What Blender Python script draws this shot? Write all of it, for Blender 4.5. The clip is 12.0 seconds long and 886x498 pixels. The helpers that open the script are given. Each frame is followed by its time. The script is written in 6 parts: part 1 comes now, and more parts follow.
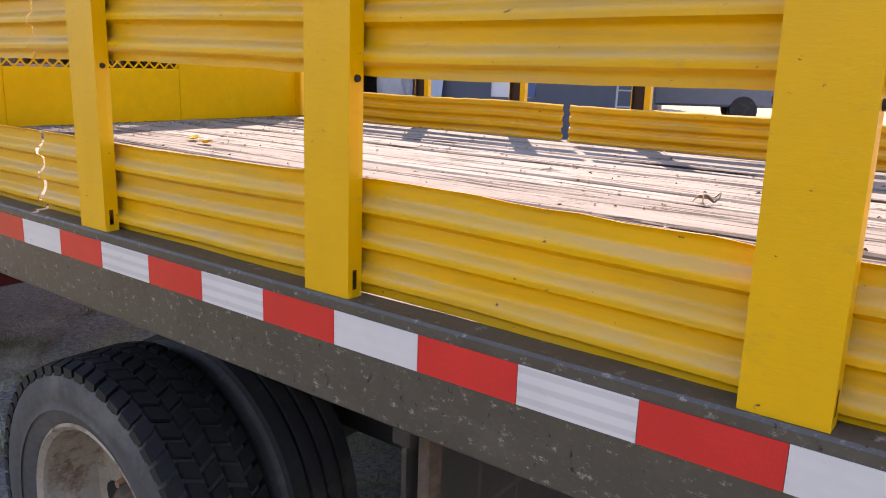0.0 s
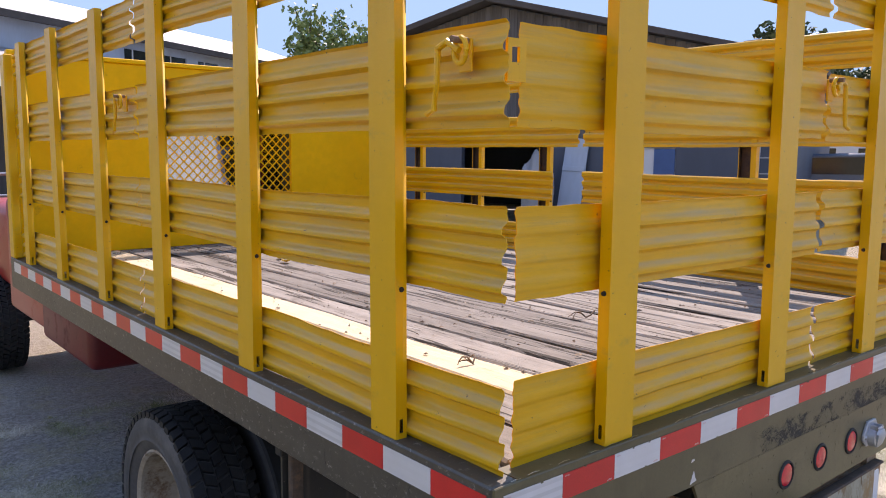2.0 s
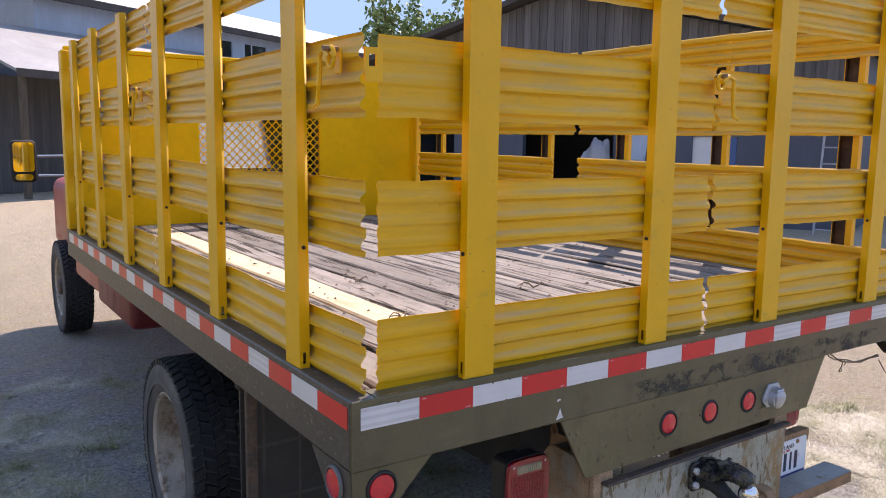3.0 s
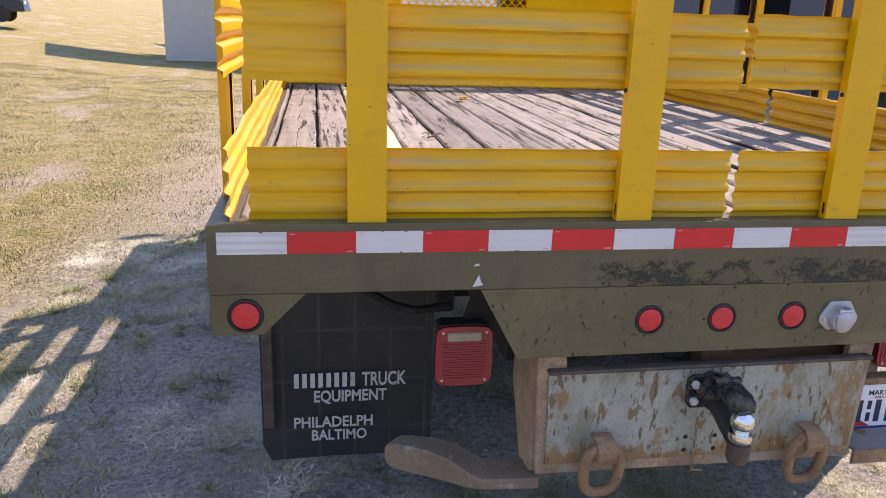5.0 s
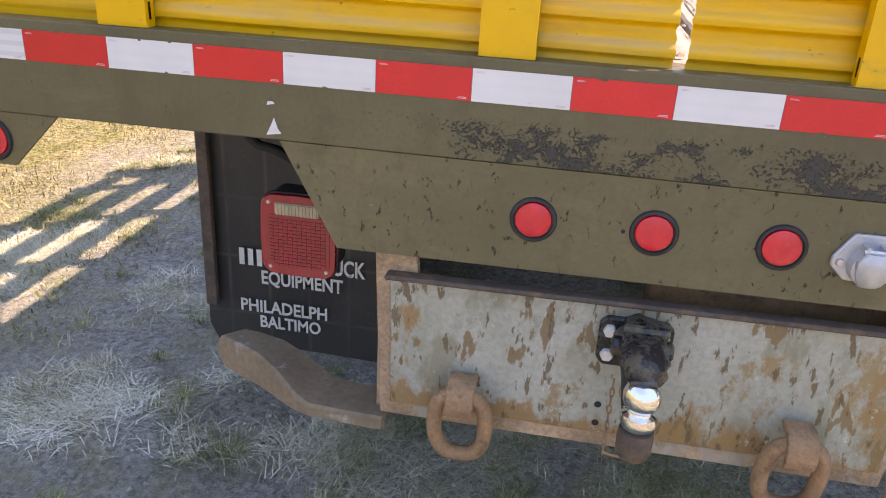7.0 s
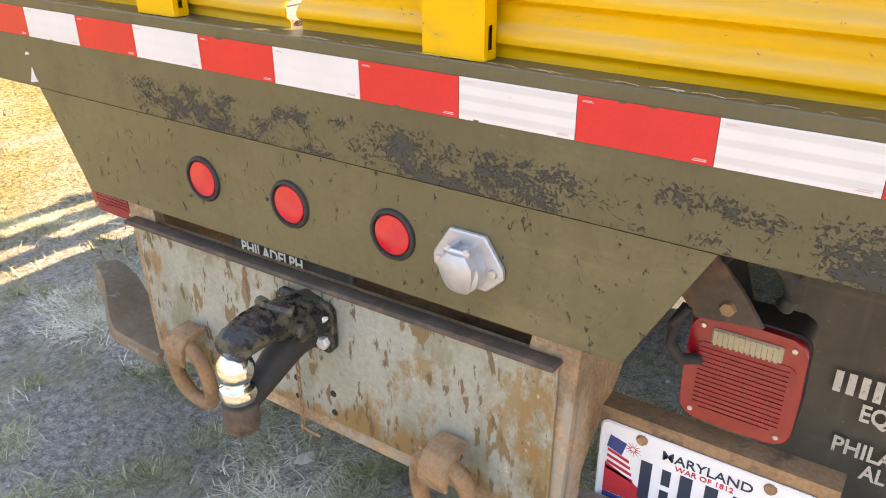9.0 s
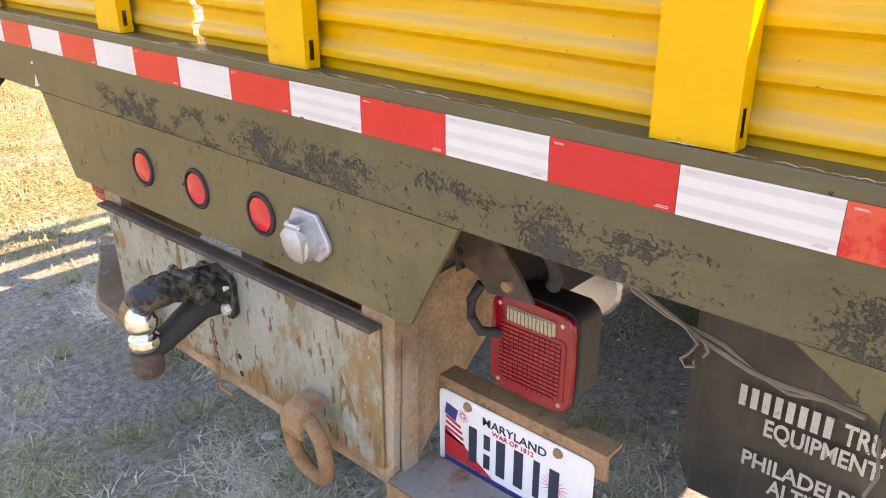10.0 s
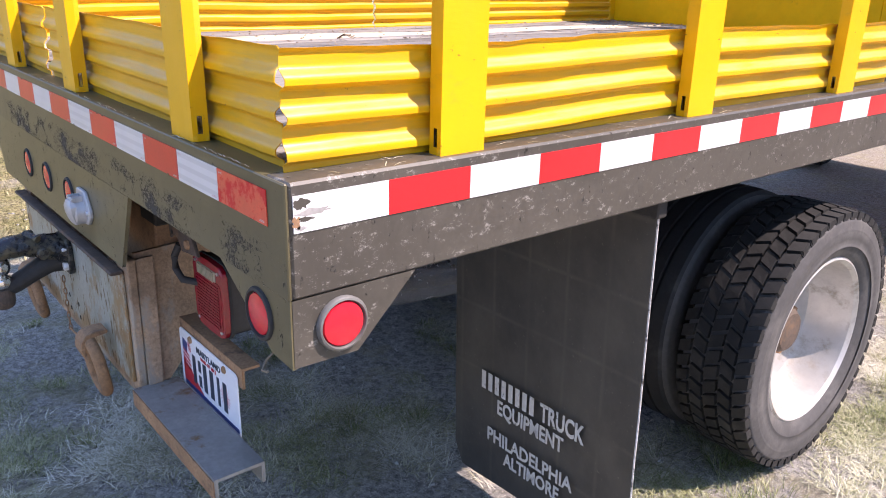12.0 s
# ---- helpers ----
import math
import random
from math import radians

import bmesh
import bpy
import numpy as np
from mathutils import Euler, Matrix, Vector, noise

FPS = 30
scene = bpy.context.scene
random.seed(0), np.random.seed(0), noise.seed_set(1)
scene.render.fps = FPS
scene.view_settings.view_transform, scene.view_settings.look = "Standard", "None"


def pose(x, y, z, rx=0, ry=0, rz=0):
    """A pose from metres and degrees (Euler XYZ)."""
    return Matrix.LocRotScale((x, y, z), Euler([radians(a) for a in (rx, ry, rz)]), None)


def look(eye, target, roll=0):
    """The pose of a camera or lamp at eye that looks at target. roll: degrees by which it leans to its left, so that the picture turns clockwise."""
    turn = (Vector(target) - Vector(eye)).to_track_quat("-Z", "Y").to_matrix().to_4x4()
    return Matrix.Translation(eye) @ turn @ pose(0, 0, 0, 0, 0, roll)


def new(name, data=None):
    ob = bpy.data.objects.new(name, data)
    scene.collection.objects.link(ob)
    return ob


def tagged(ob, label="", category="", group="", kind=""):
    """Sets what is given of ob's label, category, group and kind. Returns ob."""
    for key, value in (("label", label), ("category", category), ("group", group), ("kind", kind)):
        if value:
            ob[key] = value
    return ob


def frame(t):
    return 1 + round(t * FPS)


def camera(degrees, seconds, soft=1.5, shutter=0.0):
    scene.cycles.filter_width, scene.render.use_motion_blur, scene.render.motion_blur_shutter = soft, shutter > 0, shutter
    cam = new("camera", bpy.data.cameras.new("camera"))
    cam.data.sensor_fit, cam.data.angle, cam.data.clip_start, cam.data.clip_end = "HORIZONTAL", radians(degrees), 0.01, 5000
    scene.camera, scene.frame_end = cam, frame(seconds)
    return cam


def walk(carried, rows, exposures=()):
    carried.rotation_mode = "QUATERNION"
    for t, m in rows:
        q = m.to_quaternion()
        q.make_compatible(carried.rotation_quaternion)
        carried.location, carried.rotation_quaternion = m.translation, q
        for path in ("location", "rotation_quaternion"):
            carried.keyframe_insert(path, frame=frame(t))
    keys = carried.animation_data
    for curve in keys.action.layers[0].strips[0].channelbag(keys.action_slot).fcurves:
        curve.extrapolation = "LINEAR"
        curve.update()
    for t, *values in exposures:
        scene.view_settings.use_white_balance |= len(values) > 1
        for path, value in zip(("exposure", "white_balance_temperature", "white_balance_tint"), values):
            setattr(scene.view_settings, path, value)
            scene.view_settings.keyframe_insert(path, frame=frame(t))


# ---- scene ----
cam = camera(59.1, 12.0, soft=1.0)
PATH = [
    (0, (-1.993, 0.181, 1.492), (-0.436, 1.349, 1.032), 1.9),
    (0.5, (-2.074, -0.102, 1.588), (-0.599, 1.183, 1.174), 1.8),
    (1, (-2.175, -0.331, 1.649), (-0.726, 0.998, 1.283), 1.1),
    (1.5, (-2.138, -0.614, 1.699), (-0.79, 0.836, 1.415), 0.9),
    (2, (-2.125, -0.917, 1.734), (-0.852, 0.607, 1.493), 0.5),
    (2.5, (-2.135, -1.187, 1.765), (-0.92, 0.385, 1.529), 0.2),
    (3, (-1.996, -1.46, 1.734), (-0.885, 0.181, 1.459), 0.9),
    (3.5, (-1.778, -1.608, 1.707), (-0.802, 0.102, 1.353), 1.7),
    (3.7, (-1.678, -1.632, 1.692), (-0.768, 0.106, 1.302), 1.9),
    (5.3, (-0.846, -1.701, 1.592), (-0.651, 0.198, 0.994), 2.1),
    (5.5, (-0.743, -1.653, 1.574), (-0.615, 0.244, 0.954), 2.3),
    (6, (-0.483, -1.561, 1.501), (-0.494, 0.32, 0.821), 2.8),
    (6.5, (-0.322, -1.376, 1.405), (-0.46, 0.481, 0.676), 3.2),
    (6.7, (-0.259, -1.295, 1.383), (-0.45, 0.55, 0.634), 3.4),
    (8.3, (0.449, -0.899, 1.340), (-0.362, 0.676, 0.412), -0.1),
    (8.5, (0.523, -0.851, 1.337), (-0.342, 0.701, 0.419), 0.0),
    (9, (0.799, -0.769, 1.371), (-0.205, 0.721, 0.491), -0.1),
    (9.5, (1.013, -0.726, 1.375), (-0.115, 0.701, 0.543), -0.2),
    (10, (1.231, -0.690, 1.376), (-0.003, 0.667, 0.579), -0.2),
    (10.5, (1.484, -0.645, 1.383), (0.169, 0.657, 0.624), 0.0),
    (11, (1.715, -0.662, 1.401), (0.332, 0.592, 0.683), 0.3),
    (11.5, (1.931, -0.623, 1.383), (0.503, 0.595, 0.691), 0.7),
    (12, (2.136, -0.457, 1.423), (0.685, 0.750, 0.760), 1.3),
]
EXPOSURES = [(0, 2.44, 8500, 31), (1, 2.12, 8300, 30), (2.5, 1.73, 7550, 28), (3.7, 1.94, 7900, 28), (5.5, 2.05, 7950, 31), (6.7, 2.46, 8600, 31), (8.3, 3.19, 11250, 27), (9.5, 3.09, 10950, 29), (10.5, 2.89, 9250, 31), (11, 2.62, 8150, 31), (11.5, 2.47, 7450, 31), (12, 2.23, 7150, 30)]
walk(cam, [(t, look(eye, target, roll)) for t, eye, target, roll in PATH], EXPOSURES)

# ---- world, sun ----
SUN_AZ, SUN_EL = 35.0, 52.0          # degrees from +x towards +y, and above the horizon
world = bpy.data.worlds.new("sky")
scene.world = world
world.use_nodes = True
wt = world.node_tree
wt.nodes.clear()
wsky = wt.nodes.new("ShaderNodeTexSky")
wsky.sky_type = "NISHITA"
wsky.sun_disc = False
wsky.sun_elevation = radians(SUN_EL)
wsky.sun_rotation = radians(90 - SUN_AZ)
wsky.dust_density = 0.05
wsky.air_density = 0.85
wsky.ozone_density = 2.6
wbg = wt.nodes.new("ShaderNodeBackground")
wbg.inputs["Strength"].default_value = 0.15
wout = wt.nodes.new("ShaderNodeOutputWorld")
wcap = wt.nodes.new("ShaderNodeMix")              # caps the sky colour so that the low sky stays blue
wcap.data_type, wcap.blend_type = "RGBA", "DARKEN"
wcap.inputs[0].default_value = 1.0
wcap.inputs[7].default_value = (0.78, 1.40, 2.34, 1)
wt.links.new(wsky.outputs[0], wcap.inputs[6])
wt.links.new(wcap.outputs[2], wbg.inputs[0])
wt.links.new(wbg.outputs[0], wout.inputs[0])
sun_data = bpy.data.lights.new("sun", "SUN")
sun_data.energy = 2.05
sun_data.angle = radians(0.53)
sun_data.color = (1.0, 0.96, 0.90)
sun = new("sun", sun_data)
sx, sy = math.cos(radians(SUN_AZ)), math.sin(radians(SUN_AZ))
sun.matrix_world = look((sx * 20, sy * 20, 20 * math.tan(radians(SUN_EL))), (0, 0, 0))


# ---- materials ----
def base_nodes(name):
    m = bpy.data.materials.new(name)
    m.use_nodes = True
    nt = m.node_tree
    return m, nt, nt.nodes["Principled BSDF"]


def add(nt, kind, **values):
    n = nt.nodes.new(kind)
    for k, v in values.items():
        n.inputs[k.replace("_", " ")].default_value = v
    return n


def spot(nt, stretch=(1, 1, 1), scale=5.0, detail=4.0, rough=0.6):
    """Noise in world space."""
    geo = nt.nodes.new("ShaderNodeNewGeometry")
    mul = nt.nodes.new("ShaderNodeVectorMath")
    mul.operation = "MULTIPLY"
    mul.inputs[1].default_value = stretch
    nz = add(nt, "ShaderNodeTexNoise", Scale=scale, Detail=detail, Roughness=rough)
    nt.links.new(geo.outputs["Position"], mul.inputs[0])
    nt.links.new(mul.outputs[0], nz.inputs["Vector"])
    return nz.outputs["Fac"]


def ramp(nt, fac, lo, hi, a=0.0, b=1.0):
    r = nt.nodes.new("ShaderNodeMapRange")
    r.inputs["From Min"].default_value, r.inputs["From Max"].default_value = lo, hi
    r.inputs["To Min"].default_value, r.inputs["To Max"].default_value = a, b
    nt.links.new(fac, r.inputs["Value"])
    return r.outputs["Result"]


def blend(nt, fac, a, b):
    """Mix of two colours (tuples or sockets)."""
    mx = nt.nodes.new("ShaderNodeMix")
    mx.data_type = "RGBA"
    if isinstance(fac, float):
        mx.inputs[0].default_value = fac
    else:
        nt.links.new(fac, mx.inputs[0])
    for sock, c in ((mx.inputs[6], a), (mx.inputs[7], b)):
        if isinstance(c, tuple):
            sock.default_value = (*c, 1)
        else:
            nt.links.new(c, sock)
    return mx.outputs[2]


def bump(nt, bsdf, height, strength, distance):
    bn = add(nt, "ShaderNodeBump", Strength=strength, Distance=distance)
    nt.links.new(height, bn.inputs["Height"])
    nt.links.new(bn.outputs[0], bsdf.inputs["Normal"])


def shade(c, f):
    return tuple(min(1.0, v * f) for v in c)


def surf(name, c, rough=0.5, metal=0.0, vary=0.18, scale=6.0, stretch=(1, 1, 1), fine=90.0, relief=0.15, depth=0.002,
         stain=None, stain_at=(0.56, 0.66), stain_scale=14.0, stain_stretch=(1, 1, 1), stain_rough=0.85, each=0.0, spec=0.5):
    """A surface with broad and fine variation, relief and a layer of stain or wear."""
    m, nt, b = base_nodes(name)
    broad = spot(nt, stretch, scale)
    small = spot(nt, stretch, fine, 3.0)
    col = blend(nt, ramp(nt, broad, 0.3, 0.7), shade(c, 1 - vary), shade(c, 1 + vary))
    col = blend(nt, ramp(nt, small, 0.35, 0.7, 0.0, 0.55), col, shade(c, 1 - 1.6 * vary))
    if each:
        oi = nt.nodes.new("ShaderNodeObjectInfo")
        hsv = add(nt, "ShaderNodeHueSaturation")
        nt.links.new(col, hsv.inputs["Color"])
        nt.links.new(ramp(nt, oi.outputs["Random"], 0, 1, 1 - each, 1 + each), hsv.inputs["Value"])
        col = hsv.outputs[0]
    b.inputs["Roughness"].default_value = rough
    if stain:
        mask = ramp(nt, spot(nt, stain_stretch, stain_scale, 8.0, 0.7), *stain_at)
        col = blend(nt, mask, col, stain)
        nt.links.new(ramp(nt, mask, 0, 1, rough, stain_rough), b.inputs["Roughness"])
    nt.links.new(col, b.inputs["Base Color"])
    b.inputs["Metallic"].default_value = metal
    b.inputs["Specular IOR Level"].default_value = spec
    if relief:
        bump(nt, b, small, relief, depth)
    return m


def painted_yellow(name, c, lap=1.0, chips=0.705):
    """Brushed yellow paint: lap marks along the strip, grime, small dark chips and a few rusty scrapes."""
    m, nt, b = base_nodes(name)
    col = blend(nt, ramp(nt, spot(nt, (1, 1, 1), 2.6, 5.0), 0.3, 0.7), shade(c, 0.92), shade(c, 1.06))
    streak = spot(nt, (1.2, 1.2, 22) if lap else (3, 3, 1), 3.0, 5.0, 0.65)
    col = blend(nt, ramp(nt, streak, 0.42, 0.72, 0.0, 0.40 if lap else 0.15), col, shade(c, 0.72))
    col = blend(nt, ramp(nt, spot(nt, (1, 1, 2), 9.0, 7.0, 0.75), 0.58, 0.74, 0.0, 0.5), col, (0.40, 0.28, 0.06))
    worn = ramp(nt, spot(nt, (0.7, 0.7, 13), 5.0, 6.0, 0.7), 0.55, 0.68, 0.0, 0.30 * lap)
    col = blend(nt, worn, col, (0.40, 0.25, 0.06))
    if lap:
        film = ramp(nt, spot(nt, (0.9, 0.9, 14), 2.6, 8.0, 0.75), 0.48, 0.66, 0.0, 0.34)
        col = blend(nt, film, col, (0.42, 0.315, 0.12))
        # sheen of the sky painted in: greyer colour on the upward slopes
        geo = nt.nodes.new("ShaderNodeNewGeometry")
        sep = nt.nodes.new("ShaderNodeSeparateXYZ")
        nt.links.new(geo.outputs["Normal"], sep.inputs[0])
        dust_sheen = nt.nodes.new("ShaderNodeMath")
        dust_sheen.operation = "MULTIPLY"
        nt.links.new(ramp(nt, sep.outputs["Z"], 0.2, 0.6), dust_sheen.inputs[0])
        nt.links.new(ramp(nt, spot(nt, (0.5, 0.5, 4), 9.0, 6.0, 0.7), 0.36, 0.62, 0.0, 0.36), dust_sheen.inputs[1])
        col = blend(nt, dust_sheen.outputs[0], col, (0.40, 0.34, 0.25))
    chip = ramp(nt, spot(nt, (1, 1, 1.6), 46.0, 5.0, 0.7), chips, chips + 0.02)
    col = blend(nt, chip, col, (0.10, 0.065, 0.03))
    nt.links.new(col, b.inputs["Base Color"])
    nt.links.new(ramp(nt, streak, 0.3, 0.7, 0.30, 0.48), b.inputs["Roughness"])
    b.inputs["Coat Weight"].default_value = 0.1
    b.inputs["Specular IOR Level"].default_value = 0.38
    b.inputs["Coat Roughness"].default_value = 0.22
    small = spot(nt, (1, 1, 3), 32.0, 4.0)
    bump(nt, b, small, 0.12, 0.004)
    return m


YELLOW = painted_yellow("yellow_stake_paint", (0.78, 0.412, 0.004), 0.0, 0.68)
YELLOW_PANEL = painted_yellow("yellow_panel_paint", (0.76, 0.400, 0.004), 1.0, 0.685)
YELLOW_BOARD = surf("yellow_bulkhead_paint", (0.86, 0.475, 0.002), 0.6, vary=0.08, scale=2.2, fine=25, relief=0.08, spec=0.2,
                    stain=(0.45, 0.25, 0.02), stain_at=(0.62, 0.75), stain_scale=6)
TAPE_RED = surf("red_reflective_tape", (0.68, 0.022, 0.026), 0.28, vary=0.10, scale=9, fine=300, relief=0.05, depth=0.0005, each=0.12)


def banded_tape():
    """White reflective tape: faint grey bands along it, soil and scuffs."""
    m, nt, b = base_nodes("white_reflective_tape")
    oi = nt.nodes.new("ShaderNodeObjectInfo")
    col = blend(nt, ramp(nt, spot(nt, (1, 1, 1), 9.0), 0.3, 0.7), (0.59, 0.59, 0.60), (0.66, 0.66, 0.67))
    tc = nt.nodes.new("ShaderNodeTexCoord")
    wave = add(nt, "ShaderNodeTexWave", Scale=17.5, Distortion=0.0)
    wave.bands_direction = "Z"
    nt.links.new(tc.outputs["Object"], wave.inputs["Vector"])
    much = nt.nodes.new("ShaderNodeMath")
    much.operation = "MULTIPLY"
    nt.links.new(ramp(nt, wave.outputs["Fac"], 0.45, 0.75), much.inputs[0])
    nt.links.new(ramp(nt, oi.outputs["Random"], 0.35, 0.75, 0.05, 0.40), much.inputs[1])
    col = blend(nt, much.outputs[0], col, (0.40, 0.40, 0.40))
    col = blend(nt, ramp(nt, spot(nt, (1, 1, 1.5), 30.0, 8.0, 0.75), 0.62, 0.70, 0.0, 0.55), col, (0.34, 0.32, 0.29))
    nt.links.new(col, b.inputs["Base Color"])
    b.inputs["Roughness"].default_value = 0.3
    return m


TAPE_WHITE = banded_tape()
TAPE_GREY = surf("scuffed_grey_tape", (0.33, 0.32, 0.31), 0.6, vary=0.25, scale=40, relief=0.1)
TAPE_PRINT = surf("tape_print", (0.62, 0.42, 0.43), 0.5, vary=0.1, relief=0)


def blistered(name, c, bubble, scuff, rough, lump=0.55, chip=0.64, band=0.0, fleck=(17.0, 0.645, 0.72), chip_scale=46.0):
    """Old frame paint: clusters of dark blisters, small chips and pale scuffs."""
    m, nt, b = base_nodes(name)
    broad, fine = spot(nt, (1, 1, 1.4), 3.0, 5.0), spot(nt, (1, 1, 1), 130.0, 3.0)
    col = blend(nt, ramp(nt, broad, 0.3, 0.7), shade(c, 0.78), shade(c, 1.2))
    col = blend(nt, ramp(nt, spot(nt, (1, 1, 0.25), 14.0, 5.0, 0.7), 0.5, 0.68, 0.0, 0.5), col, shade(c, 0.62))
    col = blend(nt, ramp(nt, fine, 0.35, 0.7, 0.0, 0.4), col, shade(c, 0.7))
    col = blend(nt, ramp(nt, spot(nt, (1, 1, 1.2), 7.0, 8.0, 0.75), 0.54, 0.70, 0.0, 0.55), col, shade(c, 0.5))
    col = blend(nt, ramp(nt, spot(nt, (0.7, 0.7, 3.0), 5.0, 8.0, 0.7), 0.56, 0.70, 0.0, 0.35), col, shade(c, 1.7))
    where = ramp(nt, spot(nt, (1, 1, 1.5), 7.5, 9.0, 0.78), lump - 0.02, lump + 0.10)
    if band:
        geo = nt.nodes.new("ShaderNodeNewGeometry")
        sep = nt.nodes.new("ShaderNodeSeparateXYZ")
        nt.links.new(geo.outputs["Position"], sep.inputs[0])
        low = nt.nodes.new("ShaderNodeMath")
        low.operation = "MULTIPLY"
        nt.links.new(where, low.inputs[0])
        nt.links.new(ramp(nt, sep.outputs["Z"], band + 0.012, band - 0.008), low.inputs[1])
        side = nt.nodes.new("ShaderNodeMath")
        side.operation = "MULTIPLY"
        nt.links.new(low.outputs[0], side.inputs[0])
        nt.links.new(ramp(nt, sep.outputs["X"], -0.50, -0.25), side.inputs[1])
        end = nt.nodes.new("ShaderNodeMath")
        end.operation = "MULTIPLY"
        nt.links.new(side.outputs[0], end.inputs[0])
        nt.links.new(ramp(nt, sep.outputs["X"], 1.25, 0.82, 0.45, 1.0), end.inputs[1])
        where = end.outputs[0]
    grain = nt.nodes.new("ShaderNodeMath")
    grain.operation = "MULTIPLY_ADD"
    grain.inputs[1].default_value = 0.30
    nt.links.new(where, grain.inputs[0])
    nt.links.new(spot(nt, (1, 1, 1), 190.0, 4.0, 0.75), grain.inputs[2])
    cluster = nt.nodes.new("ShaderNodeMath")
    cluster.operation = "MINIMUM"
    nt.links.new(ramp(nt, grain.outputs[0], 0.63, 0.68), cluster.inputs[0])
    nt.links.new(ramp(nt, where, 0.02, 0.10), cluster.inputs[1])
    chips = ramp(nt, spot(nt, (1, 1, 0.6), chip_scale, 6.0, 0.8), chip, chip + 0.02)
    both = nt.nodes.new("ShaderNodeMath")
    both.operation = "MAXIMUM"
    nt.links.new(cluster.outputs[0], both.inputs[0])
    nt.links.new(chips, both.inputs[1])
    col = blend(nt, both.outputs[0], col, bubble)
    col = blend(nt, ramp(nt, spot(nt, (1, 1, 1.6), fleck[0], 9.0, 0.8), fleck[1], fleck[2], 0.0, 0.8), col, scuff)
    nt.links.new(col, b.inputs["Base Color"])
    nt.links.new(ramp(nt, both.outputs[0], 0, 1, rough, 0.85), b.inputs["Roughness"])
    bump(nt, b, both.outputs[0], 1.0, 0.006)
    return m


FRAME = blistered("dark_olive_frame_paint", (0.109, 0.095, 0.050), (0.047, 0.044, 0.037), (0.30, 0.28, 0.24), 0.40, 0.490, 0.640, 1.066, (34.0, 0.645, 0.70))
APRON = blistered("dark_olive_panel_paint", (0.126, 0.108, 0.055), (0.044, 0.039, 0.029), (0.24, 0.22, 0.17), 0.38, 0.70, 0.617, chip_scale=62.0)
# same paint as the rear rail; its greyer look in side light is painted
FRAME_SIDE = blistered("dark_grey_frame_paint", (0.074, 0.067, 0.056), (0.036, 0.032, 0.028), (0.33, 0.315, 0.29), 0.42, 0.66, 0.635, 0.0, (46.0, 0.565, 0.65), chip_scale=70.0)
CHASSIS = surf("dark_chassis_paint", (0.030, 0.028, 0.027), 0.7, vary=0.3, scale=8, stain=(0.10, 0.055, 0.03), stain_at=(0.58, 0.7), stain_scale=9)
RUST = surf("rusty_steel", (0.34, 0.195, 0.105), 0.85, vary=0.30, scale=10, fine=150, relief=0.5, depth=0.003,
            stain=(0.15, 0.088, 0.055), stain_at=(0.52, 0.66), stain_scale=26)

BOX_RUST = surf("rusty_hitch_box", (0.42, 0.28, 0.175), 0.85, vary=0.42, scale=9, fine=140, relief=0.5, depth=0.003,
                stain=(0.33, 0.285, 0.23), stain_at=(0.53, 0.62), stain_scale=10, stain_stretch=(1, 1, 0.5))
# sunlight on the flap's rim, painted as a pale colour
EDGE_SUNLIT = surf("frayed_pale_edge", (0.55, 0.54, 0.52), 0.7, vary=0.2, scale=40, relief=0.2, stain=(0.10, 0.095, 0.09), stain_at=(0.54, 0.60), stain_scale=30)


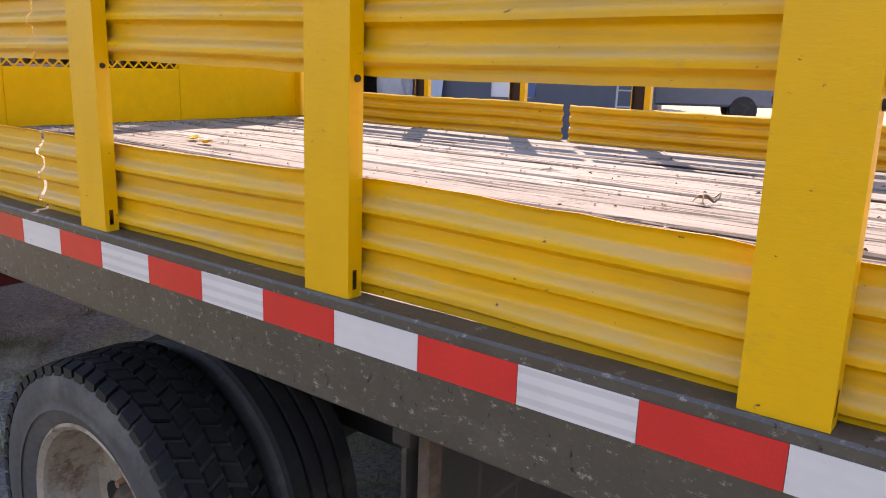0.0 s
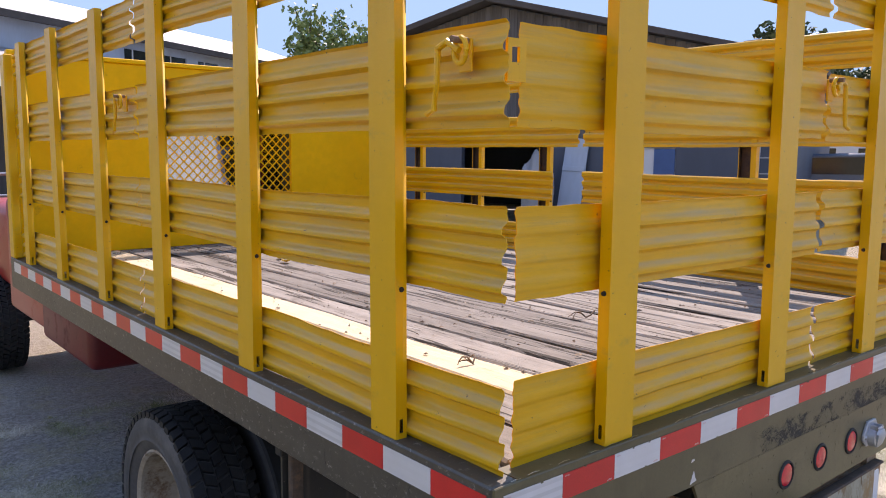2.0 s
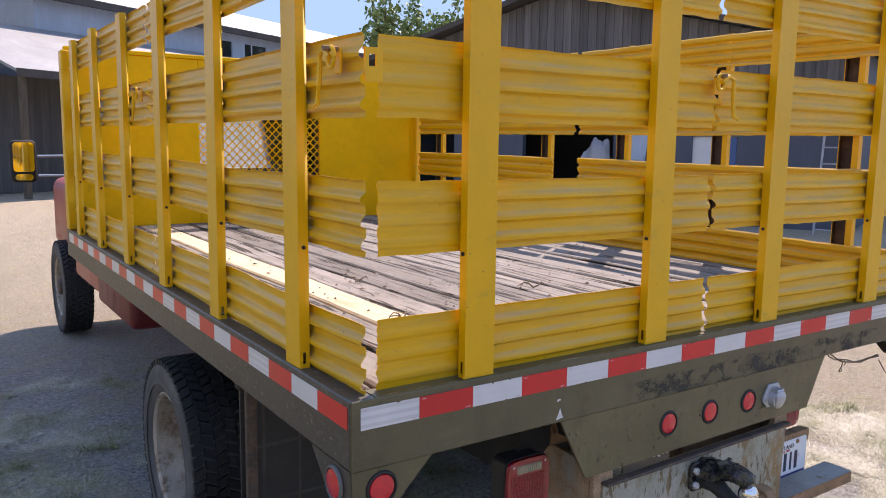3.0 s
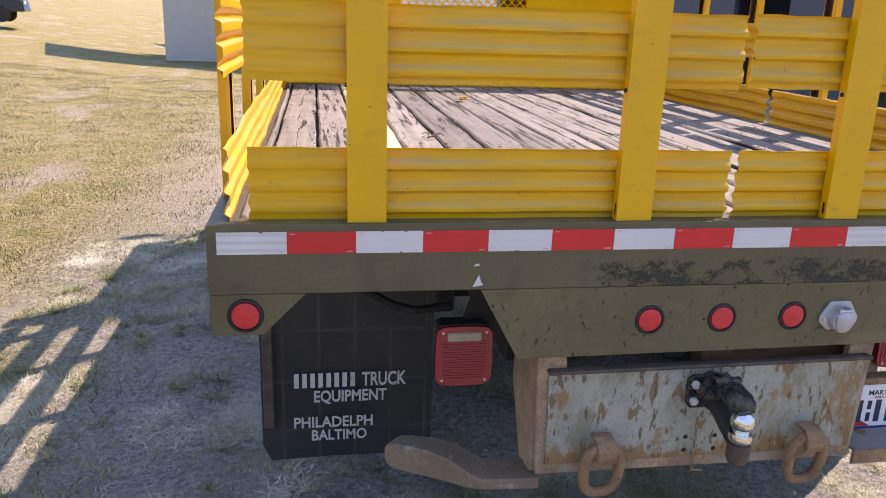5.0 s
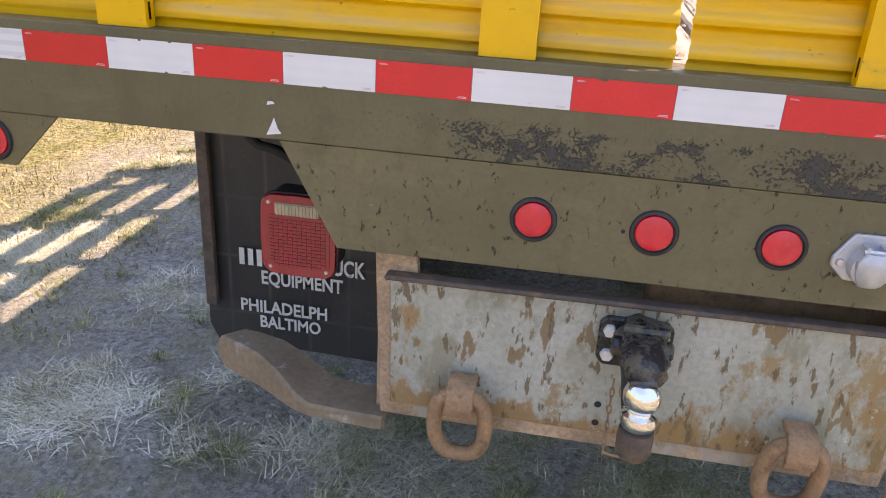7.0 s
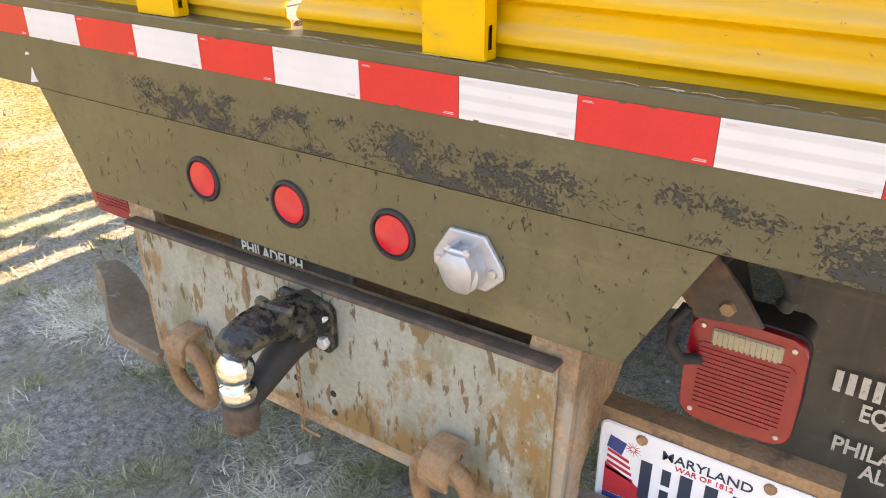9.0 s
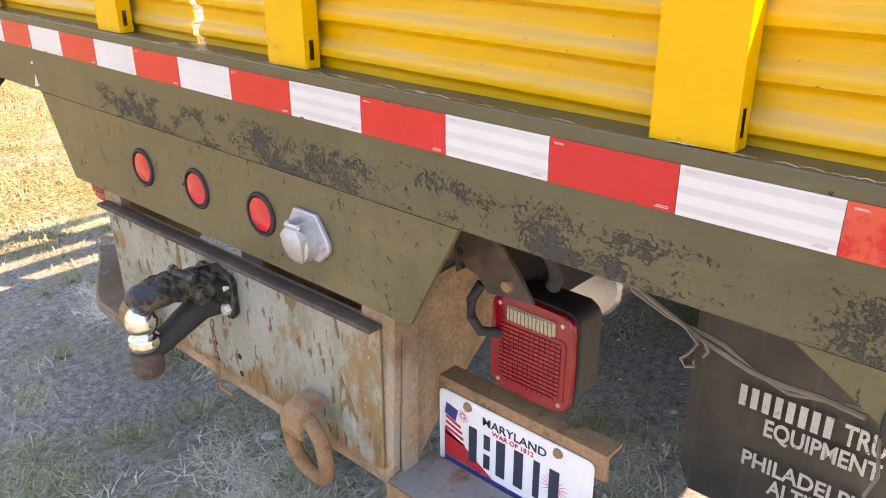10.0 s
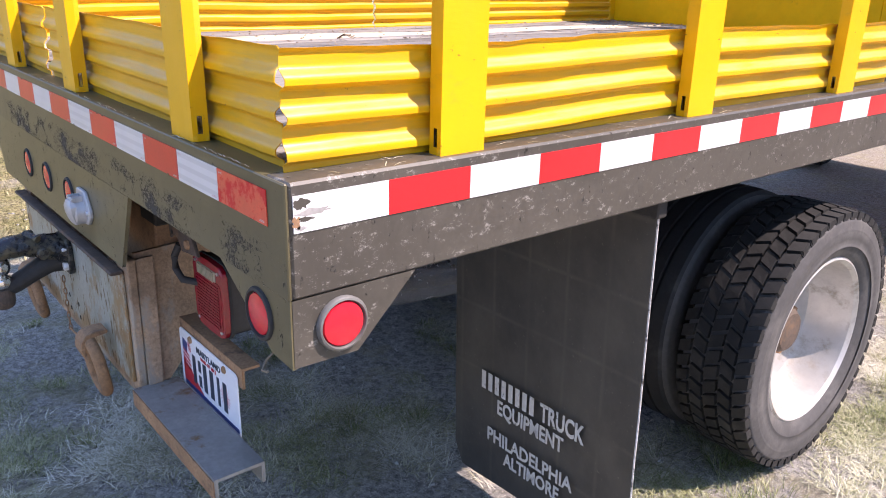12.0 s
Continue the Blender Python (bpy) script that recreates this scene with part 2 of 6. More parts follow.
def peeling(name):
    """Grey paint that peels and weeps rust in short upright drips."""
    m, nt, b = base_nodes(name)
    base = blend(nt, ramp(nt, spot(nt, (1, 1, 0.6), 5.0, 5.0), 0.3, 0.7), (0.27, 0.285, 0.235), (0.45, 0.465, 0.42))
    base = blend(nt, ramp(nt, spot(nt, (1, 1, 1), 90.0), 0.4, 0.7, 0.0, 0.4), base, (0.17, 0.175, 0.14))
    olive = ramp(nt, spot(nt, (1, 1, 0.45), 11.0, 6.0, 0.65), 0.53, 0.62, 0.0, 0.65)
    base = blend(nt, olive, base, (0.19, 0.18, 0.11))
    geo = nt.nodes.new("ShaderNodeNewGeometry")
    sep = nt.nodes.new("ShaderNodeSeparateXYZ")
    nt.links.new(geo.outputs["Position"], sep.inputs[0])
    soft = nt.nodes.new("ShaderNodeMath")
    soft.operation = "ADD"
    nt.links.new(spot(nt, (1, 1, 0.5), 9.0, 8.0, 0.75), soft.inputs[0])
    edge = nt.nodes.new("ShaderNodeMath")
    edge.operation = "MAXIMUM"
    nt.links.new(ramp(nt, sep.outputs["Z"], 0.575, 0.515, 0.0, 0.20), edge.inputs[0])
    nt.links.new(ramp(nt, sep.outputs["X"], 0.34, 0.45, 0.0, 0.15), edge.inputs[1])
    nt.links.new(edge.outputs[0], soft.inputs[1])
    base = blend(nt, ramp(nt, soft.outputs[0], 0.58, 0.66, 0.0, 0.88), base, (0.27, 0.150, 0.055))
    patch = ramp(nt, spot(nt, (1, 1, 0.7), 5.5, 9.0, 0.78), 0.575, 0.62, 0.0, 0.8)
    base = blend(nt, patch, base, (0.27, 0.175, 0.075))
    tear = ramp(nt, spot(nt, (1.35, 1.35, 0.5), 19.0, 4.0, 0.55), 0.61, 0.635, 0.0, 0.85)
    base = blend(nt, tear, base, (0.19, 0.118, 0.05))
    drip = ramp(nt, spot(nt, (1.5, 1.5, 0.5), 36.0, 5.0, 0.6), 0.595, 0.630, 0.0, 0.85)
    base = blend(nt, drip, base, (0.15, 0.10, 0.048))
    pale = ramp(nt, spot(nt, (1, 1, 0.8), 28.0, 7.0, 0.75), 0.63, 0.67, 0.0, 0.75)
    base = blend(nt, pale, base, (0.50, 0.51, 0.49))
    nt.links.new(base, b.inputs["Base Color"])
    nt.links.new(ramp(nt, drip, 0, 1, 0.45, 0.85), b.inputs["Roughness"])
    b.inputs["Metallic"].default_value = 0.15
    bump(nt, b, drip, 0.4, -0.002)
    return m


WORN = peeling("peeling_grey_painted_steel")
BLACK_PAINT = surf("chipped_black_paint", (0.018, 0.018, 0.02), 0.25, vary=0.3, scale=20, fine=45, relief=0.6, depth=0.006, stain=(0.11, 0.098, 0.062), stain_at=(0.49, 0.60), stain_scale=28)
CHROME = surf("chrome", (0.78, 0.78, 0.76), 0.10, metal=1.0, vary=0.04, relief=0.02)
ZINC = surf("zinc_steel", (0.55, 0.56, 0.58), 0.35, metal=0.9, vary=0.1, relief=0.05)
RING_GREY = surf("dull_grey_ring", (0.17, 0.168, 0.16), 0.55, metal=0.3, vary=0.2, scale=30, relief=0.2)
CAST_ZINC = surf("cast_zinc", (0.50, 0.51, 0.53), 0.5, metal=0.55, vary=0.12, scale=30, relief=0.2)
RUBBER = surf("black_rubber", (0.022, 0.022, 0.023), 0.72, vary=0.3, scale=6, fine=60, relief=0.2, stain=(0.075, 0.07, 0.062), stain_at=(0.52, 0.75), stain_scale=5, each=0.1)
TREAD = surf("dusty_tyre_tread", (0.012, 0.012, 0.012), 0.75, vary=0.3, scale=9, fine=90, relief=0.35, stain=(0.06, 0.055, 0.05), stain_at=(0.54, 0.8), stain_scale=7)
SIDEWALL = surf("dusty_tyre_sidewall", (0.075, 0.073, 0.072), 0.75, vary=0.22, scale=5, fine=60, relief=0.2, stain=(0.16, 0.15, 0.14), stain_at=(0.5, 0.8), stain_scale=6)

def flap_rubber(name, clean, dusty):
    """Black rubber sheet with faint pale lines where the moulding grid shows, dusty patches and scuffs; the tones given
    also carry light and shade.
    """
    m, nt, b = base_nodes(name)
    geo = nt.nodes.new("ShaderNodeNewGeometry")
    sep = nt.nodes.new("ShaderNodeSeparateXYZ")
    flat = nt.nodes.new("ShaderNodeCombineXYZ")
    nt.links.new(geo.outputs["Position"], sep.inputs[0])
    nt.links.new(sep.outputs["X"], flat.inputs[0])
    nt.links.new(sep.outputs["Z"], flat.inputs[1])
    grid = add(nt, "ShaderNodeTexBrick", Scale=1.0)
    grid.offset = 0.0
    grid.inputs["Mortar Size"].default_value = 0.009
    grid.inputs["Mortar Smooth"].default_value = 1.0
    grid.inputs["Brick Width"].default_value = 0.125
    grid.inputs["Row Height"].default_value = 0.19
    nt.links.new(flat.outputs[0], grid.inputs["Vector"])
    dust_sheen = spot(nt, (1, 1, 0.7), 3.5, 6.0, 0.65)
    col = blend(nt, ramp(nt, dust_sheen, 0.35, 0.7), clean, dusty)
    line = nt.nodes.new("ShaderNodeMath")
    line.operation = "MULTIPLY"
    nt.links.new(grid.outputs["Fac"], line.inputs[0])
    nt.links.new(ramp(nt, spot(nt, (1, 1, 1), 5.0), 0.38, 0.64, 0.0, 0.45), line.inputs[1])
    col = blend(nt, line.outputs[0], col, (0.13, 0.115, 0.09))
    col = blend(nt, ramp(nt, spot(nt, (1, 1, 1), 120.0, 4.0, 0.7), 0.66, 0.70, 0.0, 0.7), col, (0.20, 0.18, 0.15))
    nt.links.new(col, b.inputs["Base Color"])
    b.inputs["Roughness"].default_value = 0.5
    bump(nt, b, spot(nt, (1, 1, 1), 14.0), 0.25, 0.008)
    return m


# one rubber in two tones: left flap's shade, right flap's light and dust
FLAP_SHADED = flap_rubber("black_flap_rubber", (0.018, 0.018, 0.019), (0.040, 0.037, 0.033))
FLAP_DUSTY_LIT = flap_rubber("dusty_flap_rubber", (0.040, 0.037, 0.034), (0.100, 0.089, 0.074))
LETTER = surf("worn_white_lettering", (0.62, 0.61, 0.58), 0.6, vary=0.12, relief=0, stain=(0.10, 0.10, 0.09), stain_at=(0.60, 0.68), stain_scale=60)
RIM = surf("dull_aluminium_wheel", (0.56, 0.54, 0.51), 0.42, metal=0.45, vary=0.18, scale=5, fine=40, relief=0.12, stain=(0.33, 0.28, 0.22), stain_at=(0.54, 0.72), stain_scale=11)
RIM_OLD = surf("rusty_wheel", (0.42, 0.36, 0.29), 0.6, metal=0.3, vary=0.2, scale=8, relief=0.2, stain=(0.2, 0.12, 0.07), stain_at=(0.5, 0.65), stain_scale=15)
CAB_RED = surf("faded_red_cab_paint", (0.36, 0.022, 0.020), 0.35, vary=0.14, scale=2, relief=0.03, stain=(0.42, 0.12, 0.10), stain_at=(0.55, 0.8), stain_scale=3)
UNDERBOX_RED = surf("dark_red_box_paint", (0.17, 0.012, 0.016), 0.5, vary=0.2, scale=4, relief=0.05, stain=(0.10, 0.03, 0.025), stain_at=(0.55, 0.7), stain_scale=6)
PLATE_WHITE = surf("white_plate_enamel", (0.80, 0.81, 0.83), 0.35, vary=0.03, relief=0.02)
PLATE_DARK = surf("dark_plate_ink", (0.02, 0.035, 0.06), 0.4, vary=0.1, relief=0)
PLATE_BLUE = surf("blue_plate_ink", (0.03, 0.06, 0.22), 0.4, vary=0.1, relief=0)
PLATE_RED = surf("red_plate_ink", (0.60, 0.03, 0.04), 0.4, vary=0.15, relief=0)
SIGN_DARK = surf("dark_void_paint", (0.015, 0.015, 0.016), 0.8, vary=0.2, relief=0)
LEAF_MAT = surf("green_leaf", (0.19, 0.27, 0.085), 0.55, vary=0.35, scale=2, fine=12, relief=0)
LEAF_DARK = surf("dark_leaf", (0.06, 0.095, 0.035), 0.6, vary=0.4, scale=1.5, fine=8, relief=0)
BARK = surf("bark", (0.10, 0.08, 0.06), 0.9, vary=0.3, scale=12, stretch=(1, 1, 0.3), relief=0.5, depth=0.01)
SHED_WALL = surf("pale_blue_metal_siding", (0.36, 0.43, 0.52), 0.6, vary=0.12, scale=0.8, stretch=(1, 1, 0.3), fine=5, relief=0.05)
BARN = surf("weathered_grey_boards", (0.125, 0.122, 0.124), 0.85, vary=0.35, scale=2.2, stretch=(3, 3, 0.12), fine=9, relief=0.2, each=0.25)
# darker barn boards: shade under the lean-to roof is put into the colour
LEAN_WALL = surf("dark_shed_boards", (0.10, 0.098, 0.10), 0.85, vary=0.3, scale=2, stretch=(3, 3, 0.15), fine=9, relief=0.2)
METAL_WALL = surf("dark_blue_grey_siding", (0.060, 0.078, 0.112), 0.6, vary=0.12, scale=0.8, stretch=(1, 1, 0.3), fine=5, relief=0.05)
PALE_WALL = surf("pale_stucco", (0.50, 0.49, 0.46), 0.85, vary=0.10, scale=0.9, fine=6, relief=0.1)
ROOF_WHITE = surf("white_metal_roof", (0.56, 0.57, 0.58), 0.45, vary=0.10, scale=0.8, fine=6, relief=0.05)
ROOF_GREY = surf("dull_metal_roof", (0.30, 0.31, 0.33), 0.5, metal=0.2, vary=0.15, scale=0.9, fine=5, relief=0.05)
ROOF_DARK = surf("dark_roof_edge", (0.07, 0.062, 0.058), 0.8, vary=0.3, scale=2, relief=0.2)
HOUSE_WALL = surf("white_house_siding", (0.62, 0.63, 0.65), 0.7, vary=0.06, scale=1, relief=0.05)
CAR_DARK = surf("dark_car_paint", (0.03, 0.035, 0.045), 0.2, vary=0.1, relief=0)
# blue of the reflected sky is put into the dark car's paint
CAR_SKY_TINT = surf("dull_blue_car_paint", (0.10, 0.135, 0.19), 0.25, vary=0.08, relief=0)
CAR_WHITE = surf("white_car_paint", (0.70, 0.70, 0.70), 0.25, vary=0.05, relief=0)
SEAT = surf("grey_seat_cloth", (0.10, 0.10, 0.105), 0.9, vary=0.2, relief=0.1)


def glow_lens(name, c, rough=0.25):
    """Coloured lens plastic."""
    m, nt, b = base_nodes(name)
    nt.links.new(blend(nt, ramp(nt, spot(nt, (1, 1, 1), 60.0), 0.3, 0.7), shade(c, 0.85), shade(c, 1.1)), b.inputs["Base Color"])
    b.inputs["Roughness"].default_value = rough
    b.inputs["Subsurface Weight"].default_value = 0.25
    b.inputs["Subsurface Radius"].default_value = (0.02, 0.004, 0.004)
    b.inputs["Coat Weight"].default_value = 0.5
    b.inputs["Coat Roughness"].default_value = 0.1
    return m


LENS_RED = glow_lens("red_lens", (0.70, 0.012, 0.030))
LENS_DEEP = glow_lens("deep_red_lens", (0.28, 0.003, 0.014))
LENS_RIM = glow_lens("tail_lens_border", (0.31, 0.004, 0.015))
LENS_CLEAR = glow_lens("clear_lens", (0.38, 0.32, 0.22))
LAMP_BOX = surf("black_lamp_plastic", (0.03, 0.03, 0.032), 0.5, vary=0.25, scale=14, fine=120, relief=0.1, stain=(0.08, 0.075, 0.065), stain_at=(0.55, 0.75), stain_scale=9)
BOLT_PALE = surf("pale_plated_bolt", (0.72, 0.71, 0.69), 0.4, metal=0.2, vary=0.12, scale=60, relief=0.1)
HOOK_BROWN = surf("brown_rusty_bracket", (0.095, 0.068, 0.052), 0.8, vary=0.3, scale=18, relief=0.3, stain=(0.17, 0.10, 0.06), stain_at=(0.52, 0.66), stain_scale=20)
BLOCK_WOOD = surf("old_brown_wood", (0.24, 0.145, 0.075), 0.85, vary=0.25, scale=6, stretch=(0.3, 1, 3), fine=40, relief=0.3)
TANK_GREY = surf("pale_grey_tank", (0.52, 0.53, 0.54), 0.22, metal=0.75, vary=0.15, scale=6, relief=0.1, stain=(0.25, 0.23, 0.21), stain_at=(0.55, 0.7), stain_scale=7)
TAPE_ORANGE = surf("faded_red_reflective_tape", (0.74, 0.085, 0.045), 0.28, vary=0.14, scale=14, fine=300, relief=0.05, depth=0.0005, stain=(0.62, 0.03, 0.025), stain_at=(0.5, 0.56), stain_scale=16)


def glass(name, tint=(0.8, 0.85, 0.85), rough=0.02):
    m, nt, b = base_nodes(name)
    b.inputs["Base Color"].default_value = (*tint, 1)
    b.inputs["Transmission Weight"].default_value = 1.0
    b.inputs["Roughness"].default_value = rough
    b.inputs["IOR"].default_value = 1.45
    return m


GLASS = glass("window_glass")
DARK_GLASS = surf("dark_window_glass", (0.025, 0.03, 0.035), 0.08, vary=0.2, relief=0)
MIRROR = surf("mirror_glass", (0.85, 0.85, 0.85), 0.03, metal=1.0, vary=0.0, relief=0)


def wood(name, old, pale, dark, each, open_at=(0.60, 0.635), bleach=0.5):
    """Weathered board: soft grain, bleached and dirty patches, a few long splits; no two boards alike."""
    m, nt, b = base_nodes(name)
    oi = nt.nodes.new("ShaderNodeObjectInfo")
    geo = nt.nodes.new("ShaderNodeNewGeometry")
    comb = nt.nodes.new("ShaderNodeCombineXYZ")
    nt.links.new(ramp(nt, oi.outputs["Random"], 0, 1, 0, 40), comb.inputs[1])
    def along(across, run, scale, detail, rough, twist=0.0):
        off = nt.nodes.new("ShaderNodeVectorMath")
        off.operation = "MULTIPLY_ADD"
        off.inputs[1].default_value = (across, run, across)
        nt.links.new(geo.outputs["Position"], off.inputs[0])
        nt.links.new(comb.outputs[0], off.inputs[2])
        nz = add(nt, "ShaderNodeTexNoise", Scale=scale, Detail=detail, Roughness=rough, Distortion=twist)
        nt.links.new(off.outputs[0], nz.inputs["Vector"])
        return nz.outputs["Fac"]
    grain = along(15.0, 0.35, 3.0, 8.0, 0.7)
    patch = along(3.0, 1.4, 3.0, 7.0, 0.72)
    crack = along(11.0, 0.55, 3.2, 5.0, 0.62, 0.8)
    col = blend(nt, ramp(nt, grain, 0.30, 0.68, 0.15, 0.85), old, pale)
    col = blend(nt, ramp(nt, patch, 0.46, 0.64, 0.0, bleach), col, shade(pale, 1.18))
    col = blend(nt, ramp(nt, patch, 0.44, 0.32, 0.0, 0.6), col, shade(old, 0.6))
    speck = spot(nt, (1, 0.5, 1), 60.0, 6.0, 0.8)
    col = blend(nt, ramp(nt, speck, 0.63, 0.68, 0.0, 0.75), col, dark)
    split = ramp(nt, crack, *open_at)
    col = blend(nt, split, col, dark)
    hsv = add(nt, "ShaderNodeHueSaturation")
    nt.links.new(col, hsv.inputs["Color"])
    nt.links.new(ramp(nt, oi.outputs["Random"], 0, 1, 1 - each, 1 + each), hsv.inputs["Value"])
    nt.links.new(hsv.outputs[0], b.inputs["Base Color"])
    b.inputs["Roughness"].default_value = 0.88
    sub = nt.nodes.new("ShaderNodeMath")
    sub.operation = "SUBTRACT"
    nt.links.new(grain, sub.inputs[0])
    nt.links.new(split, sub.inputs[1])
    bump(nt, b, sub.outputs[0], 0.6, 0.004)
    return m


PLANK_OLD = wood("weathered_deck_board", (0.112, 0.103, 0.094), (0.255, 0.242, 0.226), (0.020, 0.017, 0.015), 0.25, (0.565, 0.605), 0.45)
PLANK_NEW = wood("newer_deck_board", (0.52, 0.42, 0.27), (0.66, 0.57, 0.42), (0.24, 0.17, 0.10), 0.04, (0.64, 0.69), 0.25)


def ground_material():
    """Gritty dirt, matted straw and green patches; the field beyond is yellower."""
    m, nt, b = base_nodes("dirt_gravel_and_dry_grass")
    big = spot(nt, (1, 1, 1), 0.8, 6.0, 0.65)
    mid = spot(nt, (1, 1, 1), 3.4, 7.0, 0.72)
    fine = spot(nt, (1, 1, 1), 36.0, 8.0, 0.85)
    grit = spot(nt, (1, 1, 1), 120.0, 4.0, 0.8)
    strand = spot(nt, (9, 2.2, 1), 8.0, 8.0, 0.88)
    cross = spot(nt, (2.4, 8, 1), 8.0, 8.0, 0.88)
    dirt = blend(nt, ramp(nt, fine, 0.40, 0.62), (0.18, 0.170, 0.158), (0.60, 0.575, 0.54))
    dirt = blend(nt, ramp(nt, grit, 0.57, 0.65, 0.0, 0.85), dirt, (0.80, 0.76, 0.67))
    dirt = blend(nt, ramp(nt, grit, 0.41, 0.35, 0.0, 0.75), dirt, (0.075, 0.07, 0.063))
    straw = blend(nt, ramp(nt, strand, 0.38, 0.60), (0.15, 0.128, 0.075), (0.62, 0.555, 0.37))
    straw = blend(nt, ramp(nt, cross, 0.54, 0.62, 0.0, 0.8), straw, (0.64, 0.59, 0.42))
    green = blend(nt, ramp(nt, cross, 0.38, 0.62), (0.07, 0.078, 0.034), (0.30, 0.30, 0.14))
    geo = nt.nodes.new("ShaderNodeNewGeometry")
    sep = nt.nodes.new("ShaderNodeSeparateXYZ")
    nt.links.new(geo.outputs["Position"], sep.inputs[0])
    col = blend(nt, ramp(nt, mid, 0.50, 0.60, 0.0, 0.55), dirt, straw)
    col = blend(nt, ramp(nt, big, 0.54, 0.64, 0.0, 0.35), col, green)
    yard = ramp(nt, sep.outputs["Y"], 3.5, 7.5)
    # unseen ground at -y is made pale to bounce light onto the rear
    for axis, lo, hi in (("Y", -1.7, -3.0), ("X", 2.1, 3.4)):
        wider = nt.nodes.new("ShaderNodeMath")
        wider.operation = "MAXIMUM"
        nt.links.new(yard, wider.inputs[0])
        nt.links.new(ramp(nt, sep.outputs[axis], lo, hi), wider.inputs[1])
        yard = wider.outputs[0]
    pale = blend(nt, ramp(nt, fine, 0.3, 0.7), (0.27, 0.228, 0.17), (0.56, 0.485, 0.38))
    col = blend(nt, yard, col, blend(nt, ramp(nt, mid, 0.52, 0.64, 0.0, 0.85), pale, straw))
    field = ramp(nt, sep.outputs["X"], -1.9, -3.1)
    turf = blend(nt, ramp(nt, fine, 0.42, 0.58), (0.10, 0.080, 0.033), (0.52, 0.44, 0.23))
    lush = blend(nt, ramp(nt, fine, 0.42, 0.58), (0.075, 0.076, 0.022), (0.38, 0.34, 0.13))
    meadow = blend(nt, ramp(nt, mid, 0.44, 0.60), turf, lush)
    bare = blend(nt, ramp(nt, fine, 0.36, 0.64), (0.22, 0.188, 0.15), (0.52, 0.455, 0.38))
    meadow = blend(nt, ramp(nt, spot(nt, (1.6, 0.7, 1), 0.7, 6.0, 0.65), 0.52, 0.64, 0.0, 0.8), meadow, bare)
    col = blend(nt, field, col, meadow)
    nt.links.new(col, b.inputs["Base Color"])
    b.inputs["Roughness"].default_value = 0.95
    b.inputs["Specular IOR Level"].default_value = 0.2
    bump(nt, b, fine, 0.9, 0.045)
    return m


GROUND = ground_material()


def blade_material(name, tones):
    """Grass blades, each with a tone of its own, greener in some patches."""
    m, nt, b = base_nodes(name)
    geo = nt.nodes.new("ShaderNodeNewGeometry")
    cr = nt.nodes.new("ShaderNodeValToRGB")
    el = cr.color_ramp.elements
    el[0].position, el[0].color = 0.0, (*tones[0], 1)
    el[1].position, el[1].color = 1.0, (*tones[-1], 1)
    for k, c in enumerate(tones[1:-1], 1):
        e = el.new(k / (len(tones) - 1))
        e.color = (*c, 1)
    mixed = nt.nodes.new("ShaderNodeMath")
    mixed.operation = "MULTIPLY_ADD"
    mixed.inputs[1].default_value = 0.6
    nt.links.new(geo.outputs["Random Per Island"], mixed.inputs[0])
    nt.links.new(ramp(nt, spot(nt, (1, 1, 1), 2.4, 4.0), 0.36, 0.64, 0.0, 0.4), mixed.inputs[2])
    nt.links.new(mixed.outputs[0], cr.inputs[0])
    nt.links.new(cr.outputs[0], b.inputs["Base Color"])
    b.inputs["Roughness"].default_value = 0.7
    return m


BLADE = blade_material("dry_grass_blade", [(0.10, 0.105, 0.045), (0.31, 0.295, 0.18), (0.54, 0.51, 0.39), (0.70, 0.68, 0.58), (0.82, 0.81, 0.76)])
TURF_BLADE = blade_material("turf_blade", [(0.09, 0.115, 0.035), (0.19, 0.21, 0.085), (0.34, 0.345, 0.19), (0.55, 0.53, 0.38), (0.72, 0.70, 0.60)])
TUFT_BLADE = blade_material("green_grass_blade", [(0.05, 0.075, 0.018), (0.10, 0.135, 0.035), (0.18, 0.205, 0.065), (0.42, 0.40, 0.21), (0.66, 0.61, 0.40)])
FIELD_BLADE = blade_material("field_grass_blade", [(0.08, 0.08, 0.03), (0.19, 0.175, 0.07), (0.36, 0.31, 0.155), (0.49, 0.415, 0.23)])
PEBBLE = surf("pebble", (0.36, 0.345, 0.32), 0.9, vary=0.4, scale=25, relief=0.2)


# ---- mesh helpers ----
def finish(name, bm, material, smooth=False):
    bmesh.ops.recalc_face_normals(bm, faces=bm.faces)
    me = bpy.data.meshes.new(name)
    bm.to_mesh(me)
    bm.free()
    me.materials.append(material)
    if smooth:
        me.shade_smooth()
        me.set_sharp_from_angle(angle=radians(38))
    return me


def part(name, bm, material, parent, label="", at=None, smooth=False):
    """One mesh object under a thing or a part."""
    ob = new(name, finish(name, bm, material, smooth))
    ob.parent = parent
    if at is not None:
        ob.matrix_basis = at
    return tagged(ob, label) if label else ob


def again(ob, at, parent=None):
    """Another object on the same mesh."""
    c = new(ob.name.split(".")[0], ob.data)
    c.parent = parent or ob.parent
    c.matrix_basis = at
    if "label" in ob:
        c["label"] = ob["label"]
    return c


def thing(name, label, category, at=None, group="", kind=""):
    e = new(name)
    e.empty_display_size = 0.2
    if at is not None:
        e.matrix_basis = at
    return tagged(e, label, category, group, kind)


